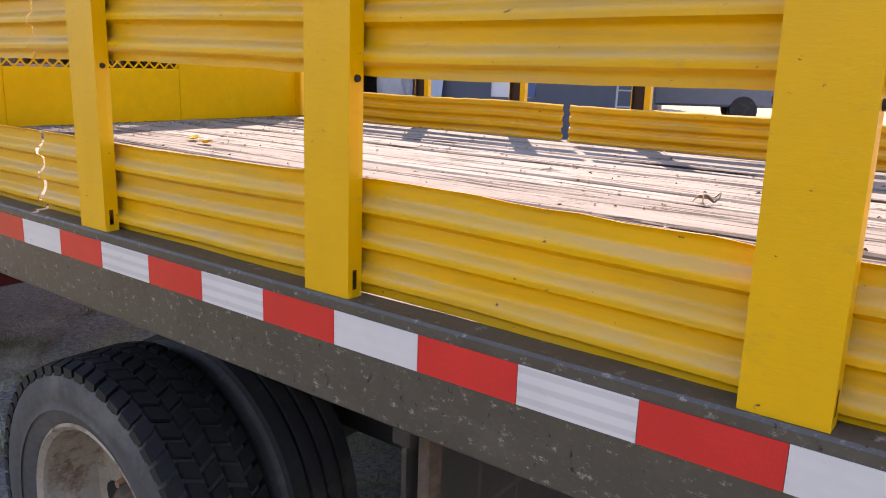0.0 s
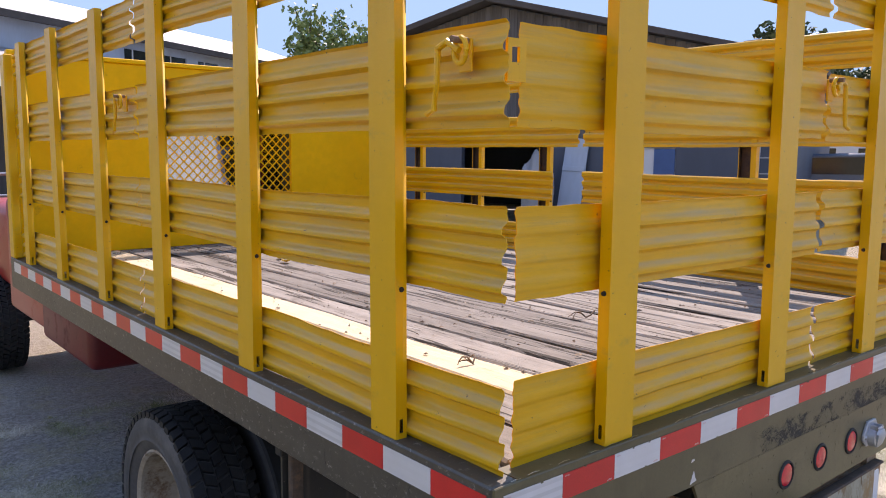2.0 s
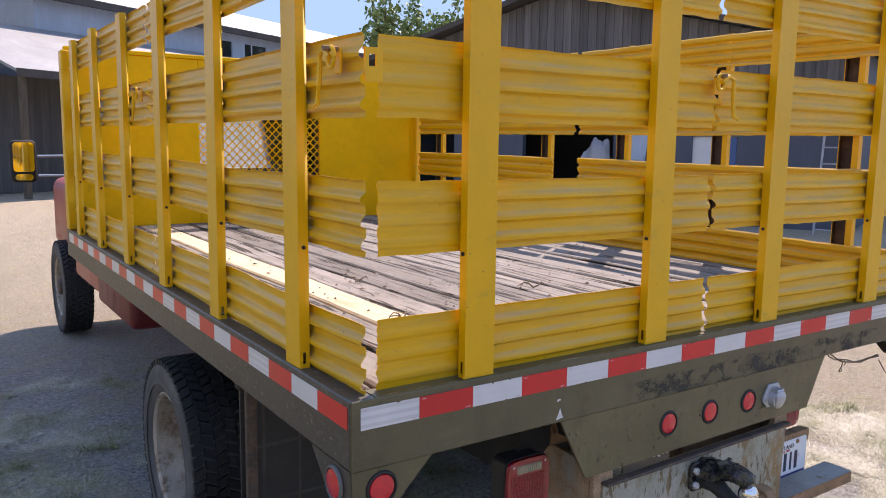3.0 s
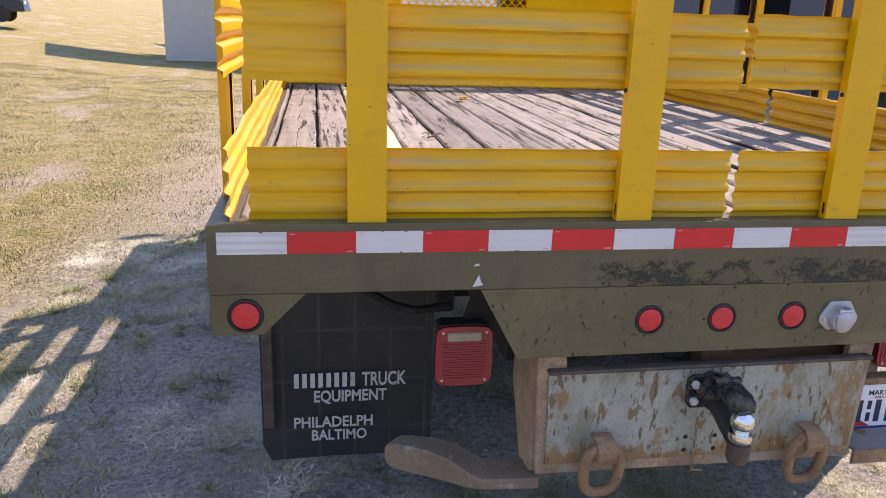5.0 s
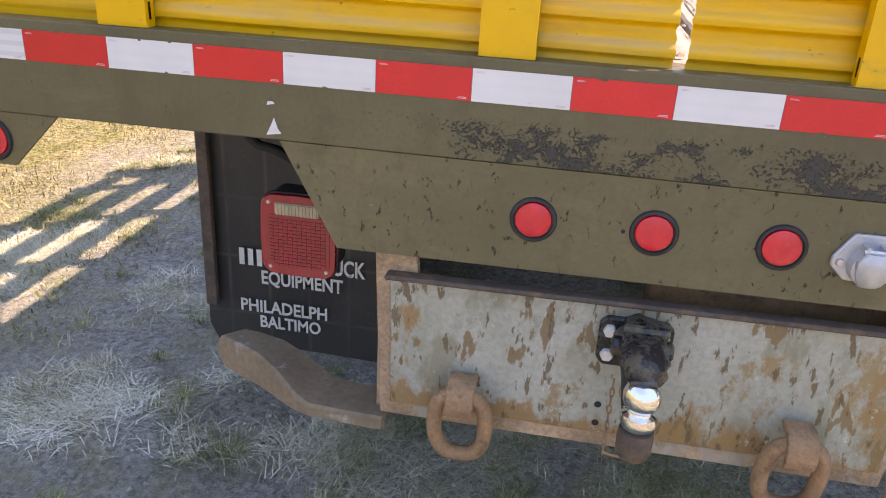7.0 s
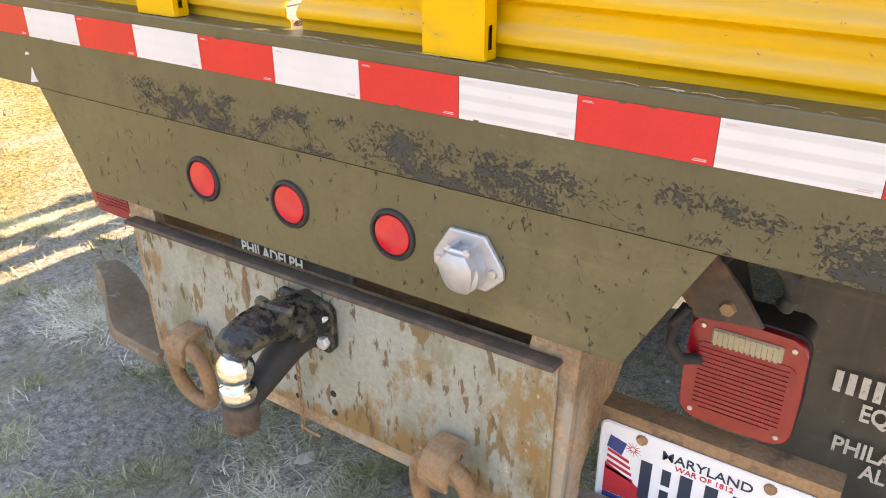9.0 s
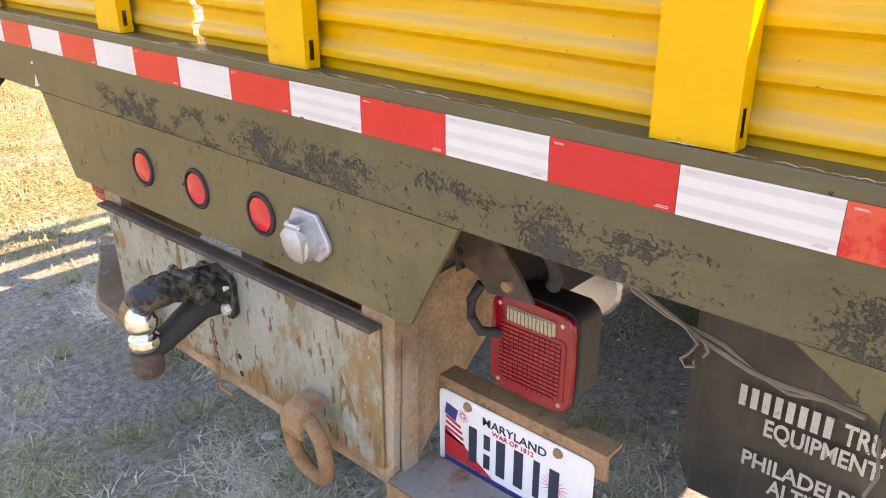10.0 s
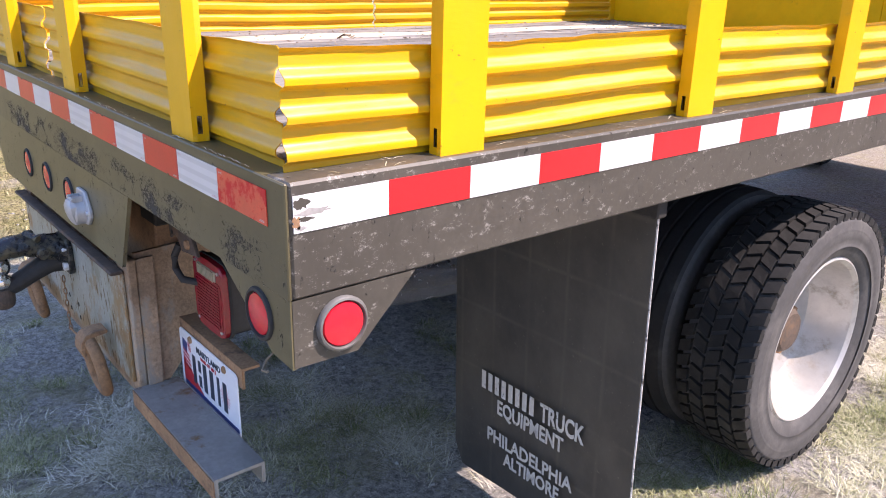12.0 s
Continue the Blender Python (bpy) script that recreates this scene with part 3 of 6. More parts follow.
def box(x0, x1, y0, y1, z0, z1, bevel=0.0, seg=1, bm=None):
    bm = bm or bmesh.new()
    vs = [bm.verts.new((x, y, z)) for x in (x0, x1) for y in (y0, y1) for z in (z0, z1)]
    fs = [bm.faces.new([vs[i] for i in q]) for q in ((0, 1, 3, 2), (4, 6, 7, 5), (0, 4, 5, 1), (2, 3, 7, 6), (0, 2, 6, 4), (1, 5, 7, 3))]
    if bevel:
        edges = list({e for f in fs for e in f.edges})
        bmesh.ops.bevel(bm, geom=edges, offset=bevel, segments=seg, affect="EDGES", profile=0.5)
    return bm


def prism(outline, thick, bm=None, bevel=0.0):
    """An outline in x and z, given depth along +y."""
    bm = bm or bmesh.new()
    a = [bm.verts.new((x, 0, z)) for x, z in outline]
    b = [bm.verts.new((x, thick, z)) for x, z in outline]
    n = len(a)
    fs = [bm.faces.new(a), bm.faces.new(b[::-1])]
    fs += [bm.faces.new((a[i], b[i], b[(i + 1) % n], a[(i + 1) % n])) for i in range(n)]
    if bevel:
        bmesh.ops.bevel(bm, geom=list({e for f in fs for e in f.edges}), offset=bevel, segments=1, affect="EDGES")
    return bm


def lathe(profile, steps=32, bm=None, axis="y"):
    """A profile of (radius, along) turned round the axis."""
    bm = bm or bmesh.new()
    rings = []
    for i in range(steps):
        a = 2 * math.pi * i / steps
        c, s = math.cos(a), math.sin(a)
        if axis == "y":
            rings.append([bm.verts.new((r * c, h, r * s)) for r, h in profile])
        elif axis == "x":
            rings.append([bm.verts.new((h, r * c, r * s)) for r, h in profile])
        else:
            rings.append([bm.verts.new((r * c, r * s, h)) for r, h in profile])
    for i in range(steps):
        p, q = rings[i], rings[(i + 1) % steps]
        for j in range(len(profile) - 1):
            bm.faces.new((p[j], p[j + 1], q[j + 1], q[j]))
    bmesh.ops.remove_doubles(bm, verts=bm.verts, dist=1e-5)
    return bm


def tube(points, radius, sides=8, bm=None, closed=False):
    """A round bar along points."""
    bm = bm or bmesh.new()
    pts = [Vector(p) for p in points]
    n = len(pts)
    rings = []
    up = Vector((0.13, 0.21, 0.97)).normalized()
    for i, p in enumerate(pts):
        if closed:
            d = (pts[(i + 1) % n] - pts[i - 1]).normalized()
        else:
            d = (pts[min(i + 1, n - 1)] - pts[max(i - 1, 0)]).normalized()
        side = d.cross(up).normalized()
        if side.length < 0.5:
            side = d.cross(Vector((1, 0, 0))).normalized()
        top = side.cross(d)
        r = radius[i] if isinstance(radius, (list, tuple)) else radius
        rings.append([bm.verts.new(p + r * (math.cos(2 * math.pi * k / sides) * side + math.sin(2 * math.pi * k / sides) * top)) for k in range(sides)])
    for i in range(n if closed else n - 1):
        a, b = rings[i], rings[(i + 1) % n]
        for k in range(sides):
            bm.faces.new((a[k], a[(k + 1) % sides], b[(k + 1) % sides], b[k]))
    if not closed:
        bm.faces.new(rings[0][::-1])
        bm.faces.new(rings[-1])
    return bm


def lettering(text, height, width, thick=0.0012, bold=0.0):
    """Letters in the built-in font as a bmesh in x and z, centred, facing -y."""
    cu = bpy.data.curves.new("letters", "FONT")
    cu.body, cu.size, cu.extrude, cu.offset = text, 1.0, 0.01, bold
    cu.resolution_u = 3
    ob = new("letters", cu)
    me = bpy.data.meshes.new_from_object(ob.evaluated_get(bpy.context.evaluated_depsgraph_get()))
    bpy.data.objects.remove(ob)
    bpy.data.curves.remove(cu)
    bm = bmesh.new()
    bm.from_mesh(me)
    bpy.data.meshes.remove(me)
    xs, ys = [v.co.x for v in bm.verts], [v.co.y for v in bm.verts]
    cx, w, y0, h = (min(xs) + max(xs)) / 2, max(xs) - min(xs), min(ys), max(ys) - min(ys)
    for v in bm.verts:
        x, y, z = v.co
        v.co = ((x - cx) * width / w, -z / 0.01 * thick / 2, (y - y0) * height / h)
    return bm


LEAF_DRY = surf("dry_leaf", (0.55, 0.38, 0.05), 0.7, vary=0.3, scale=40, relief=0)
LADDER_GREY = surf("dull_ladder_metal", (0.34, 0.35, 0.37), 0.5, metal=0.3, vary=0.15, scale=6, relief=0.05)
TWIG = surf("twig", (0.16, 0.12, 0.09), 0.9, vary=0.3, scale=60, relief=0.1)


def pale_glass():
    """A pale windscreen: scatter is added so that the sun brightens it from behind."""
    m, nt, b = base_nodes("dusty_windscreen")
    out = nt.nodes["Material Output"]
    thin = nt.nodes.new("ShaderNodeBsdfTranslucent")
    nt.links.new(blend(nt, ramp(nt, spot(nt, (1, 1, 1), 5.0, 5.0), 0.35, 0.65), (0.30, 0.335, 0.345), (0.46, 0.50, 0.51)), thin.inputs["Color"])
    clear = nt.nodes.new("ShaderNodeBsdfTransparent")
    both = nt.nodes.new("ShaderNodeMixShader")
    both.inputs[0].default_value = 0.6
    nt.links.new(clear.outputs[0], both.inputs[1])
    nt.links.new(thin.outputs[0], both.inputs[2])
    nt.links.new(both.outputs[0], out.inputs["Surface"])
    return m


PALE_GLASS = pale_glass()
DEBRIS = blade_material("bark_crumbs", [(0.05, 0.035, 0.025), (0.12, 0.085, 0.06), (0.22, 0.17, 0.12), (0.50, 0.44, 0.36)])
PAPER = surf("pale_litter", (0.72, 0.69, 0.60), 0.8, vary=0.12, scale=50, relief=0.1)

# ---- the ground ----
def rise(x, y):
    """The yard is flat, with a mound under the parked car shaped to fit the camera's view; the field climbs on one
    side.
    """
    d = max(0.0, -x - 4.5)
    return 0.15 * d * d / (d + 5.0) + 0.32 * math.exp(-((x - 17) ** 2 + (y - 7) ** 2) / 50)


def ground_sheet():
    bm = bmesh.new()
    def steps(lo, hi, fine_lo, fine_hi):
        out, v = [], fine_lo
        while v < fine_hi:
            out.append(v)
            v += 0.09
        s = 0.14
        while v < hi:
            out.append(v)
            v += s
            s *= 1.25
        out.append(hi)
        v, s = fine_lo, 0.14
        while v > lo:
            v -= s
            s *= 1.25
            out.append(max(v, lo))
        return sorted(set(out))
    xs, ys = steps(-600, 600, -5, 3.6), steps(-600, 600, -2.4, 6)
    grid, heights = [], []
    for x in xs:
        col = []
        for y in ys:
            near = max(0.0, 1 - max(abs(x), abs(y - 2)) / 12)
            z = rise(x, y) + 0.030 * near * (noise.noise((x * 0.8, y * 0.8, 0)) + 0.5 * noise.noise((x * 3, y * 3, 4)) + 0.35 * noise.noise((x * 7, y * 7, 9))) - 0.020 - 0.07 * min(1.0, max(0.0, (-1.2 - x) / 0.9))
            col.append(bm.verts.new((x, y, z)))
        grid.append(col)
        heights.append([v.co.z for v in col])
    for i in range(len(xs) - 1):
        for j in range(len(ys) - 1):
            bm.faces.new((grid[i][j], grid[i + 1][j], grid[i + 1][j + 1], grid[i][j + 1]))
    ob = new("ground", finish("ground", bm, GROUND, True))
    tagged(ob, "dry yard of dirt, gravel and patchy grass", "ground", kind="structure")
    return np.array(xs), np.array(ys), np.array(heights)


GX, GY, GZ = ground_sheet()


def ground_at(x, y):
    """Height of the ground sheet under arrays of places."""
    i = np.clip(np.searchsorted(GX, x) - 1, 0, len(GX) - 2)
    j = np.clip(np.searchsorted(GY, y) - 1, 0, len(GY) - 2)
    u, v = (x - GX[i]) / (GX[i + 1] - GX[i]), (y - GY[j]) / (GY[j + 1] - GY[j])
    return (1 - u) * (1 - v) * GZ[i, j] + u * (1 - v) * GZ[i + 1, j] + (1 - u) * v * GZ[i, j + 1] + u * v * GZ[i + 1, j + 1]

# ---- the truck: deck and frame ----
XL, XR, TOP, LOW = -1.241, 1.267, 1.167, 1.004
truck = thing("flatbed_truck", "red flatbed truck with dark steel deck and yellow bulkhead", "truck")

bm = box(XL, XR, 0, 0.006, LOW, TOP, 0.002)
box(XL + 0.0665, XR - 0.0665, 0.006, 0.065, LOW, TOP - 0.001, bm=bm)
rear_rail = part("rear_rail", bm, FRAME, truck, "dark olive painted steel rail, pitted")
left_rail = part("side_rail", box(XL, XL + 0.065, 0.0065, 3.76, LOW, TOP, 0.004), FRAME_SIDE, truck, "scuffed dark steel rail")
right_rail = part("side_rail", box(XR - 0.065, XR, 0.0065, 3.76, LOW, TOP, 0.004), FRAME_SIDE, truck, "scuffed dark steel rail")
front_sill = part("front_sill", box(XL + 0.066, XR - 0.066, 3.69, 3.76, LOW, TOP, 0.004), FRAME_SIDE, truck)

SEG, TAPE_H, TAPE_Z = 0.1524, 0.0508, 1.0990
def tape_run(count, first_white, parent, spot_of):
    """Alternating pieces of reflective tape."""
    red = white = None
    for k in range(count):
        is_white = (k % 2 == 0) == first_white
        m = spot_of(k)
        src = white if is_white else red
        if src is None:
            ob = part("tape_piece", box(0.0004, SEG - 0.0004, -0.0014, 0.0, 0, TAPE_H), TAPE_WHITE if is_white else TAPE_RED, parent,
                      "white reflective tape" if is_white else "red reflective tape", at=m)
            if is_white:
                white = ob
            else:
                red = ob
        else:
            again(src, m)


tape_run(15, True, rear_rail, lambda k: pose(-1.2192 + SEG * k, -0.0002, TAPE_Z))
tape_run(24, False, left_rail, lambda k: pose(XL - 0.0002, 0.018 + SEG * (k + 1), TAPE_Z, 0, 0, -90))
tape_run(24, True, right_rail, lambda k: pose(XR + 0.0002, 0.011 + SEG * k, TAPE_Z, 0, 0, 90))
part("tape_piece", box(0.0004, SEG - 0.0004, -0.0014, 0.0, 0, TAPE_H), TAPE_ORANGE, rear_rail, "orange-red reflective tape", at=pose(-1.2192 + SEG * 15, -0.0002, TAPE_Z))
bm = bmesh.new()
for k in range(16):
    x = -1.2192 + SEG * k
    box(x + 0.006, x + 0.019, -0.0019, -0.0015, TAPE_Z + 0.0445, TAPE_Z + 0.0452, bm=bm)
    box(x + 0.006, x + 0.017, -0.0019, -0.0015, TAPE_Z + 0.0458, TAPE_Z + 0.0466, bm=bm)
    box(x + 0.130, x + 0.145, -0.0019, -0.0015, TAPE_Z + 0.003, TAPE_Z + 0.0040, bm=bm)
    box(x + 0.132, x + 0.145, -0.0019, -0.0015, TAPE_Z + 0.0048, TAPE_Z + 0.0058, bm=bm)
tagged(part("tape_print", bm, TAPE_PRINT, rear_rail), kind="stuff")

part("paint_chip", prism([(0.0, 0.0), (0.026, 0.004), (0.020, 0.012), (0.014, 0.030), (0.008, 0.016)], 0.0006), TAPE_WHITE, rear_rail, "bare pale chip in the paint", at=pose(-0.642, -0.0007, 1.012))
part("paint_chip", prism([(0.0, 0.0), (0.014, 0.003), (0.010, 0.007), (0.002, 0.006)], 0.0006), TAPE_WHITE, rear_rail, at=pose(-0.640, -0.0007, 1.062))
def ragged(seed, wide, high, n=22):
    """A torn patch with an uneven rim."""
    rng = random.Random(seed)
    return [(wide * math.cos(a) * rng.uniform(0.55, 1.1), high * math.sin(a) * rng.uniform(0.45, 1.15)) for a in [2 * math.pi * k / n for k in range(n)]]


for yy, zz, wd, hg, mat, lab in ((0.024, 1.1385, 0.013, 0.010, FRAME_SIDE, "scraped spot where the tape is torn"), (0.042, 1.126, 0.030, 0.0055, TAPE_GREY, "grey smear on the tape"), (0.016, 1.113, 0.007, 0.012, RUST, "rusty scrape in the tape"), (0.030, 1.117, 0.014, 0.0035, FRAME_SIDE, ""), (0.022, 1.105, 0.009, 0.004, TAPE_GREY, "")):
    part("torn_spot", prism(ragged(int(yy * 1e4), wd, hg), 0.0004), mat, right_rail, lab, at=pose(XR + 0.0018, yy, zz, 0, 0, 90))
for k in range(14):                                          # nicks along the edges of the rear tape
    rng = random.Random(40 + k)
    part("tape_nick", prism(ragged(70 + k, rng.uniform(0.003, 0.007), rng.uniform(0.0015, 0.003), 11), 0.0004), FRAME, rear_rail, at=pose(rng.uniform(-1.2, 1.2), -0.0019, TAPE_Z + rng.choice([0.0005, 0.0503])))

# deck boards
deck = part("deck_frame", box(XL + 0.066, XR - 0.066, 0.066, 3.689, 1.085, 1.125), CHASSIS, truck)
def board_bm(seed, wide, long):
    bm = box(0.007, wide - 0.007, 0, long, 0, 0.040, 0.006)
    cuts = [e for e in bm.edges if abs(e.verts[0].co.y - e.verts[1].co.y) > 1]
    bmesh.ops.subdivide_edges(bm, edges=cuts, cuts=56, use_grid_fill=False)
    for v in bm.verts:
        y = v.co.y
        v.co.z += 0.006 * noise.noise((seed * 7.1, y * 1.3, v.co.x * 9))
        v.co.x += (0.003 * noise.noise((seed * 3.3 + 50, y * 2.0, v.co.z * 5)) + 0.005 * noise.noise((seed * 5.3 + (9 if v.co.x > wide / 2 else 0), y * 9.0, v.co.z * 20))) * min(1.0, wide / 0.1)
    return bm


boards = [part("deck_board", board_bm(s, 0.152, 3.615), PLANK_OLD, deck, at=pose(-1.147 + 0.152 * (s if s < 2 else s + 1), 0.068, 1.131)) for s in range(4)]
part("deck_board", board_bm(9, 0.152, 3.615), PLANK_NEW, deck, "pale newer deck board", at=pose(-1.147 + 0.152 * 2, 0.068, 1.133))
for k in range(5, 15):
    again(boards[k % 4], pose(-1.147 + 0.152 * k, 0.068 + 0.004 * math.sin(k * 5), 1.131 + 0.003 * math.sin(k * 2.7)))
part("deck_board", board_bm(4, 0.066, 3.615), PLANK_OLD, deck, at=pose(1.133, 0.068, 1.131))
part("deck_board", board_bm(5, 0.034, 3.615), PLANK_OLD, deck, at=pose(-1.181, 0.068, 1.131))

# apron and corner brackets below the rear rail
apron = part("rear_apron", prism([(-0.621, LOW - 0.001), (0.628, LOW - 0.001), (0.537, 0.831), (-0.522, 0.822)], 0.008), APRON, truck, "dark olive steel light panel", at=pose(0, 0.0025, 0))
part("corner_bracket", prism([(XL + 0.003, LOW - 0.001), (-1.028, LOW - 0.001), (-1.124, 0.906), (XL + 0.003, 0.906)], 0.006), APRON, truck, at=pose(0, 0.003, 0))
part("corner_bracket", prism([(1.045, LOW - 0.001), (XR - 0.003, LOW - 0.001), (XR - 0.003, 0.900), (1.205, 0.904)], 0.006), APRON, truck, at=pose(0, 0.003, 0))
side_shape = [(-0.002, LOW - 0.001), (0.206, LOW - 0.001), (0.102, 0.900), (-0.002, 0.902)]
part("corner_bracket", prism(side_shape, 0.006), FRAME_SIDE, truck, at=pose(XR - 0.002, 0.008, 0, 0, 0, 90))
part("corner_bracket", prism([(-x, z) for x, z in side_shape], 0.006), FRAME_SIDE, truck, at=pose(XL + 0.002, 0.008, 0, 0, 0, -90))


def marker_lamp(at, r, ring, ring_label, g=1.26):
    e = new("marker_lamp")
    e.parent, e.matrix_basis = truck, at
    tagged(e, "round red marker lamp in a " + ring_label)
    part("grommet", lathe([(0.0, 0.004), (r * g, 0.004), (r * g * 1.01, -0.001), (r * (g - 0.05), -0.0045), (r * 1.08, -0.0055), (r * 1.03, -0.002), (r * 1.02, 0.003), (0, 0.003)], 28), ring, e, smooth=True)
    part("lens", lathe([(r, 0.004), (r, -0.0005), (r * 0.95, -0.0035), (r * 0.60, -0.0060), (r * 0.18, -0.0070), (0, -0.0070)], 28), LENS_RED, e, smooth=True)


for x in (-0.190, 0.002, 0.196):
    marker_lamp(pose(x, 0.0025, 0.915), 0.0305, RUBBER, "black rubber grommet")
# dark disc painted for the shade in the hole
part("drilled_hole", lathe([(0.0, -0.0006), (0.0035, -0.0006), (0.0035, 0.002)], 10), SIGN_DARK, apron, at=pose(-0.046, 0.0, 0.912))
marker_lamp(pose(-1.163, 0.003, 0.953), 0.0325, RUBBER, "black rubber grommet")
marker_lamp(pose(1.172, 0.003, 0.954), 0.0325, RUBBER, "black rubber grommet")
marker_lamp(pose(XR + 0.003, 0.082, 0.953, 0, 0, 90), 0.034, RING_GREY, "grey metal ring", 1.22)
marker_lamp(pose(XL - 0.003, 0.082, 0.953, 0, 0, -90), 0.034, RING_GREY, "grey metal ring", 1.22)

# trailer socket
def rounded_cap():
    """A cast cap that hangs from its hinge: narrow neck, full belly, rounded foot."""
    bm = bmesh.new()
    rows = []
    for z, w, d in ((0.000, 0.014, 0.006), (-0.006, 0.020, 0.010), (-0.014, 0.027, 0.014), (-0.028, 0.0265, 0.015), (-0.042, 0.023, 0.013), (-0.052, 0.0195, 0.010), (-0.058, 0.014, 0.006)):
        rows.append([bm.verts.new((w * math.cos(a) * (1.0 if abs(math.cos(a)) < 0.99 else 0.98), -d * max(0.0, math.sin(a)) ** 0.6 if math.sin(a) > 0 else 0.004, z)) for a in [math.pi * k / 8 for k in range(9)] + [math.pi * 1.25, math.pi * 1.75]])
    for p, q in zip(rows, rows[1:]):
        for k in range(11):
            bm.faces.new((p[k], p[(k + 1) % 11], q[(k + 1) % 11], q[k]))
    bm.faces.new(rows[0][::-1])
    bm.faces.new(rows[-1])
    return bm


sock = new("trailer_socket")
sock.parent, sock.matrix_basis = truck, pose(0.322, 0.0025, 0.908)
tagged(sock, "grey cast metal trailer socket with a hinged cap")
part("flange", prism([(-0.053, 0.005), (-0.028, 0.045), (0.026, 0.045), (0.053, 0.005), (0.053, -0.010), (0.030, -0.032), (-0.030, -0.032), (-0.053, -0.010)], 0.009, bevel=0.002), CAST_ZINC, sock, at=pose(0, -0.009, 0))
part("barrel", lathe([(0.0, -0.024), (0.024, -0.024), (0.029, -0.020), (0.031, 0.0)], 24), CAST_ZINC, sock, at=pose(0, -0.008, -0.004), smooth=True)
part("cap", rounded_cap(), CAST_ZINC, sock, "pale worn cap", at=pose(0, -0.033, 0.026, 9), smooth=True)
for x in (-0.013, 0.013):
    part("hinge_lug", prism([(-0.0035, -0.010), (0.0035, -0.010), (0.0035, 0.008), (-0.0035, 0.008)], 0.026, bevel=0.0015), CAST_ZINC, sock, at=pose(x, -0.034, 0.026))
part("hinge", tube([(-0.019, -0.030, 0.027), (0.019, -0.030, 0.027)], 0.0042, 10), ZINC, sock, smooth=True)
for x in (-0.041, 0.040):
    part("screw", lathe([(0, -0.005), (0.0055, -0.004), (0.0065, 0)], 12), ZINC, sock, at=pose(x, -0.009, -0.002), smooth=True)

# hitch box and its plate
part("hitch_box", prism([(-0.461, 0.816), (-0.385, 0.816), (-0.385, 0.768), (0.400, 0.776), (0.402, 0.818), (0.474, 0.820), (0.458, 0.476), (-0.446, 0.476)], 0.020, bevel=0.003), BOX_RUST, truck, "rust-covered steel hitch box", at=pose(0, 0.031, 0))
hitch_plate = part("hitch_plate", prism([(-0.430, 0.773), (0.447, 0.782), (0.446, 0.512), (-0.424, 0.508)], 0.008, bevel=0.002), WORN, truck, "grey hitch plate with peeling paint and rust", at=pose(0, 0.0225, 0))
part("top_angle", prism([(-0.436, 0.773), (0.452, 0.783), (0.452, 0.792), (-0.436, 0.782)], 0.030, bevel=0.003), HOOK_BROWN, truck, at=pose(0, -0.001, 0))
gusset = [(0.052, 0.826), (0.26, 0.84), (0.26, 0.65), (0.15, 0.46), (0.052, 0.477)]
part("box_return", prism([(0.052, 0.816), (0.090, 0.818), (0.084, 0.478), (0.052, 0.478)], 0.008), BOX_RUST, truck, "rusty steel return edge", at=pose(0.468, 0, 0, 0, 0, 90))
part("gusset", prism([(0.052, 0.826), (0.32, 0.84), (0.32, 0.69), (0.160, 0.565), (0.090, 0.478), (0.052, 0.478)], 0.010), BOX_RUST, truck, "rusty steel side plate", at=pose(0.452, 0, 0, 0, 0, 90))
part("gusset", prism(gusset, 0.012), BOX_RUST, truck, "rusty steel side plate", at=pose(-0.446, 0, 0, 0, 0, 90))
part("cross_brace", box(0.02, 0.440, 0.110, 0.164, 0.59, 0.905, 0.004), RUST, truck)
part("bottom_plate", box(-0.446, 0.445, 0.052, 0.12, 0.467, 0.476), RUST, truck)
# dark discs on the plate, in place of shaded holes
for x in (-0.042, 0.042):
    for z in (0.570, 0.531):
        part("bolt_hole", lathe([(0.0, -0.0006), (0.0065, -0.0006), (0.0065, 0.002)], 12), SIGN_DARK, hitch_plate, at=pose(x, 0.0, z))


def tow_ring(x):
    e = new("tow_ring")
    e.parent, e.matrix_basis = truck, pose(x, 0.0145, -0.012)
    tagged(e, "heavy rusty steel tow ring")
    pts = []
    for i in range(28):
        a = 2 * math.pi * i / 28
        cx, cz = math.cos(a), math.sin(a)
        pts.append((0.047 * math.copysign(abs(cx) ** 0.72, cx), -0.030 - 0.012 * cz, 0.521 + 0.072 * math.copysign(abs(cz) ** 0.8, cz)))
    part("ring", tube(pts, 0.0142, 12, closed=True), RUST, e, smooth=True)
    strap = [(0.0, 0.614), (-0.030, 0.616), (-0.050, 0.610), (-0.063, 0.594), (-0.066, 0.572), (-0.060, 0.554), (-0.055, 0.557), (-0.058, 0.573), (-0.054, 0.592), (-0.042, 0.603), (0.0, 0.604)]
    part("strap", prism(strap, 0.050, bevel=0.002), RUST, e, at=pose(0.025, 0, 0, 0, 0, 90))


tow_ring(-0.284)
tow_ring(0.292)

# pintle and ball hitch
def rough(bm, amount, scale):
    bmesh.ops.subdivide_edges(bm, edges=list(bm.edges), cuts=2, use_grid_fill=True)
    for v in bm.verts:
        v.co += amount * Vector(noise.noise_vector(v.co * scale))
    return bm


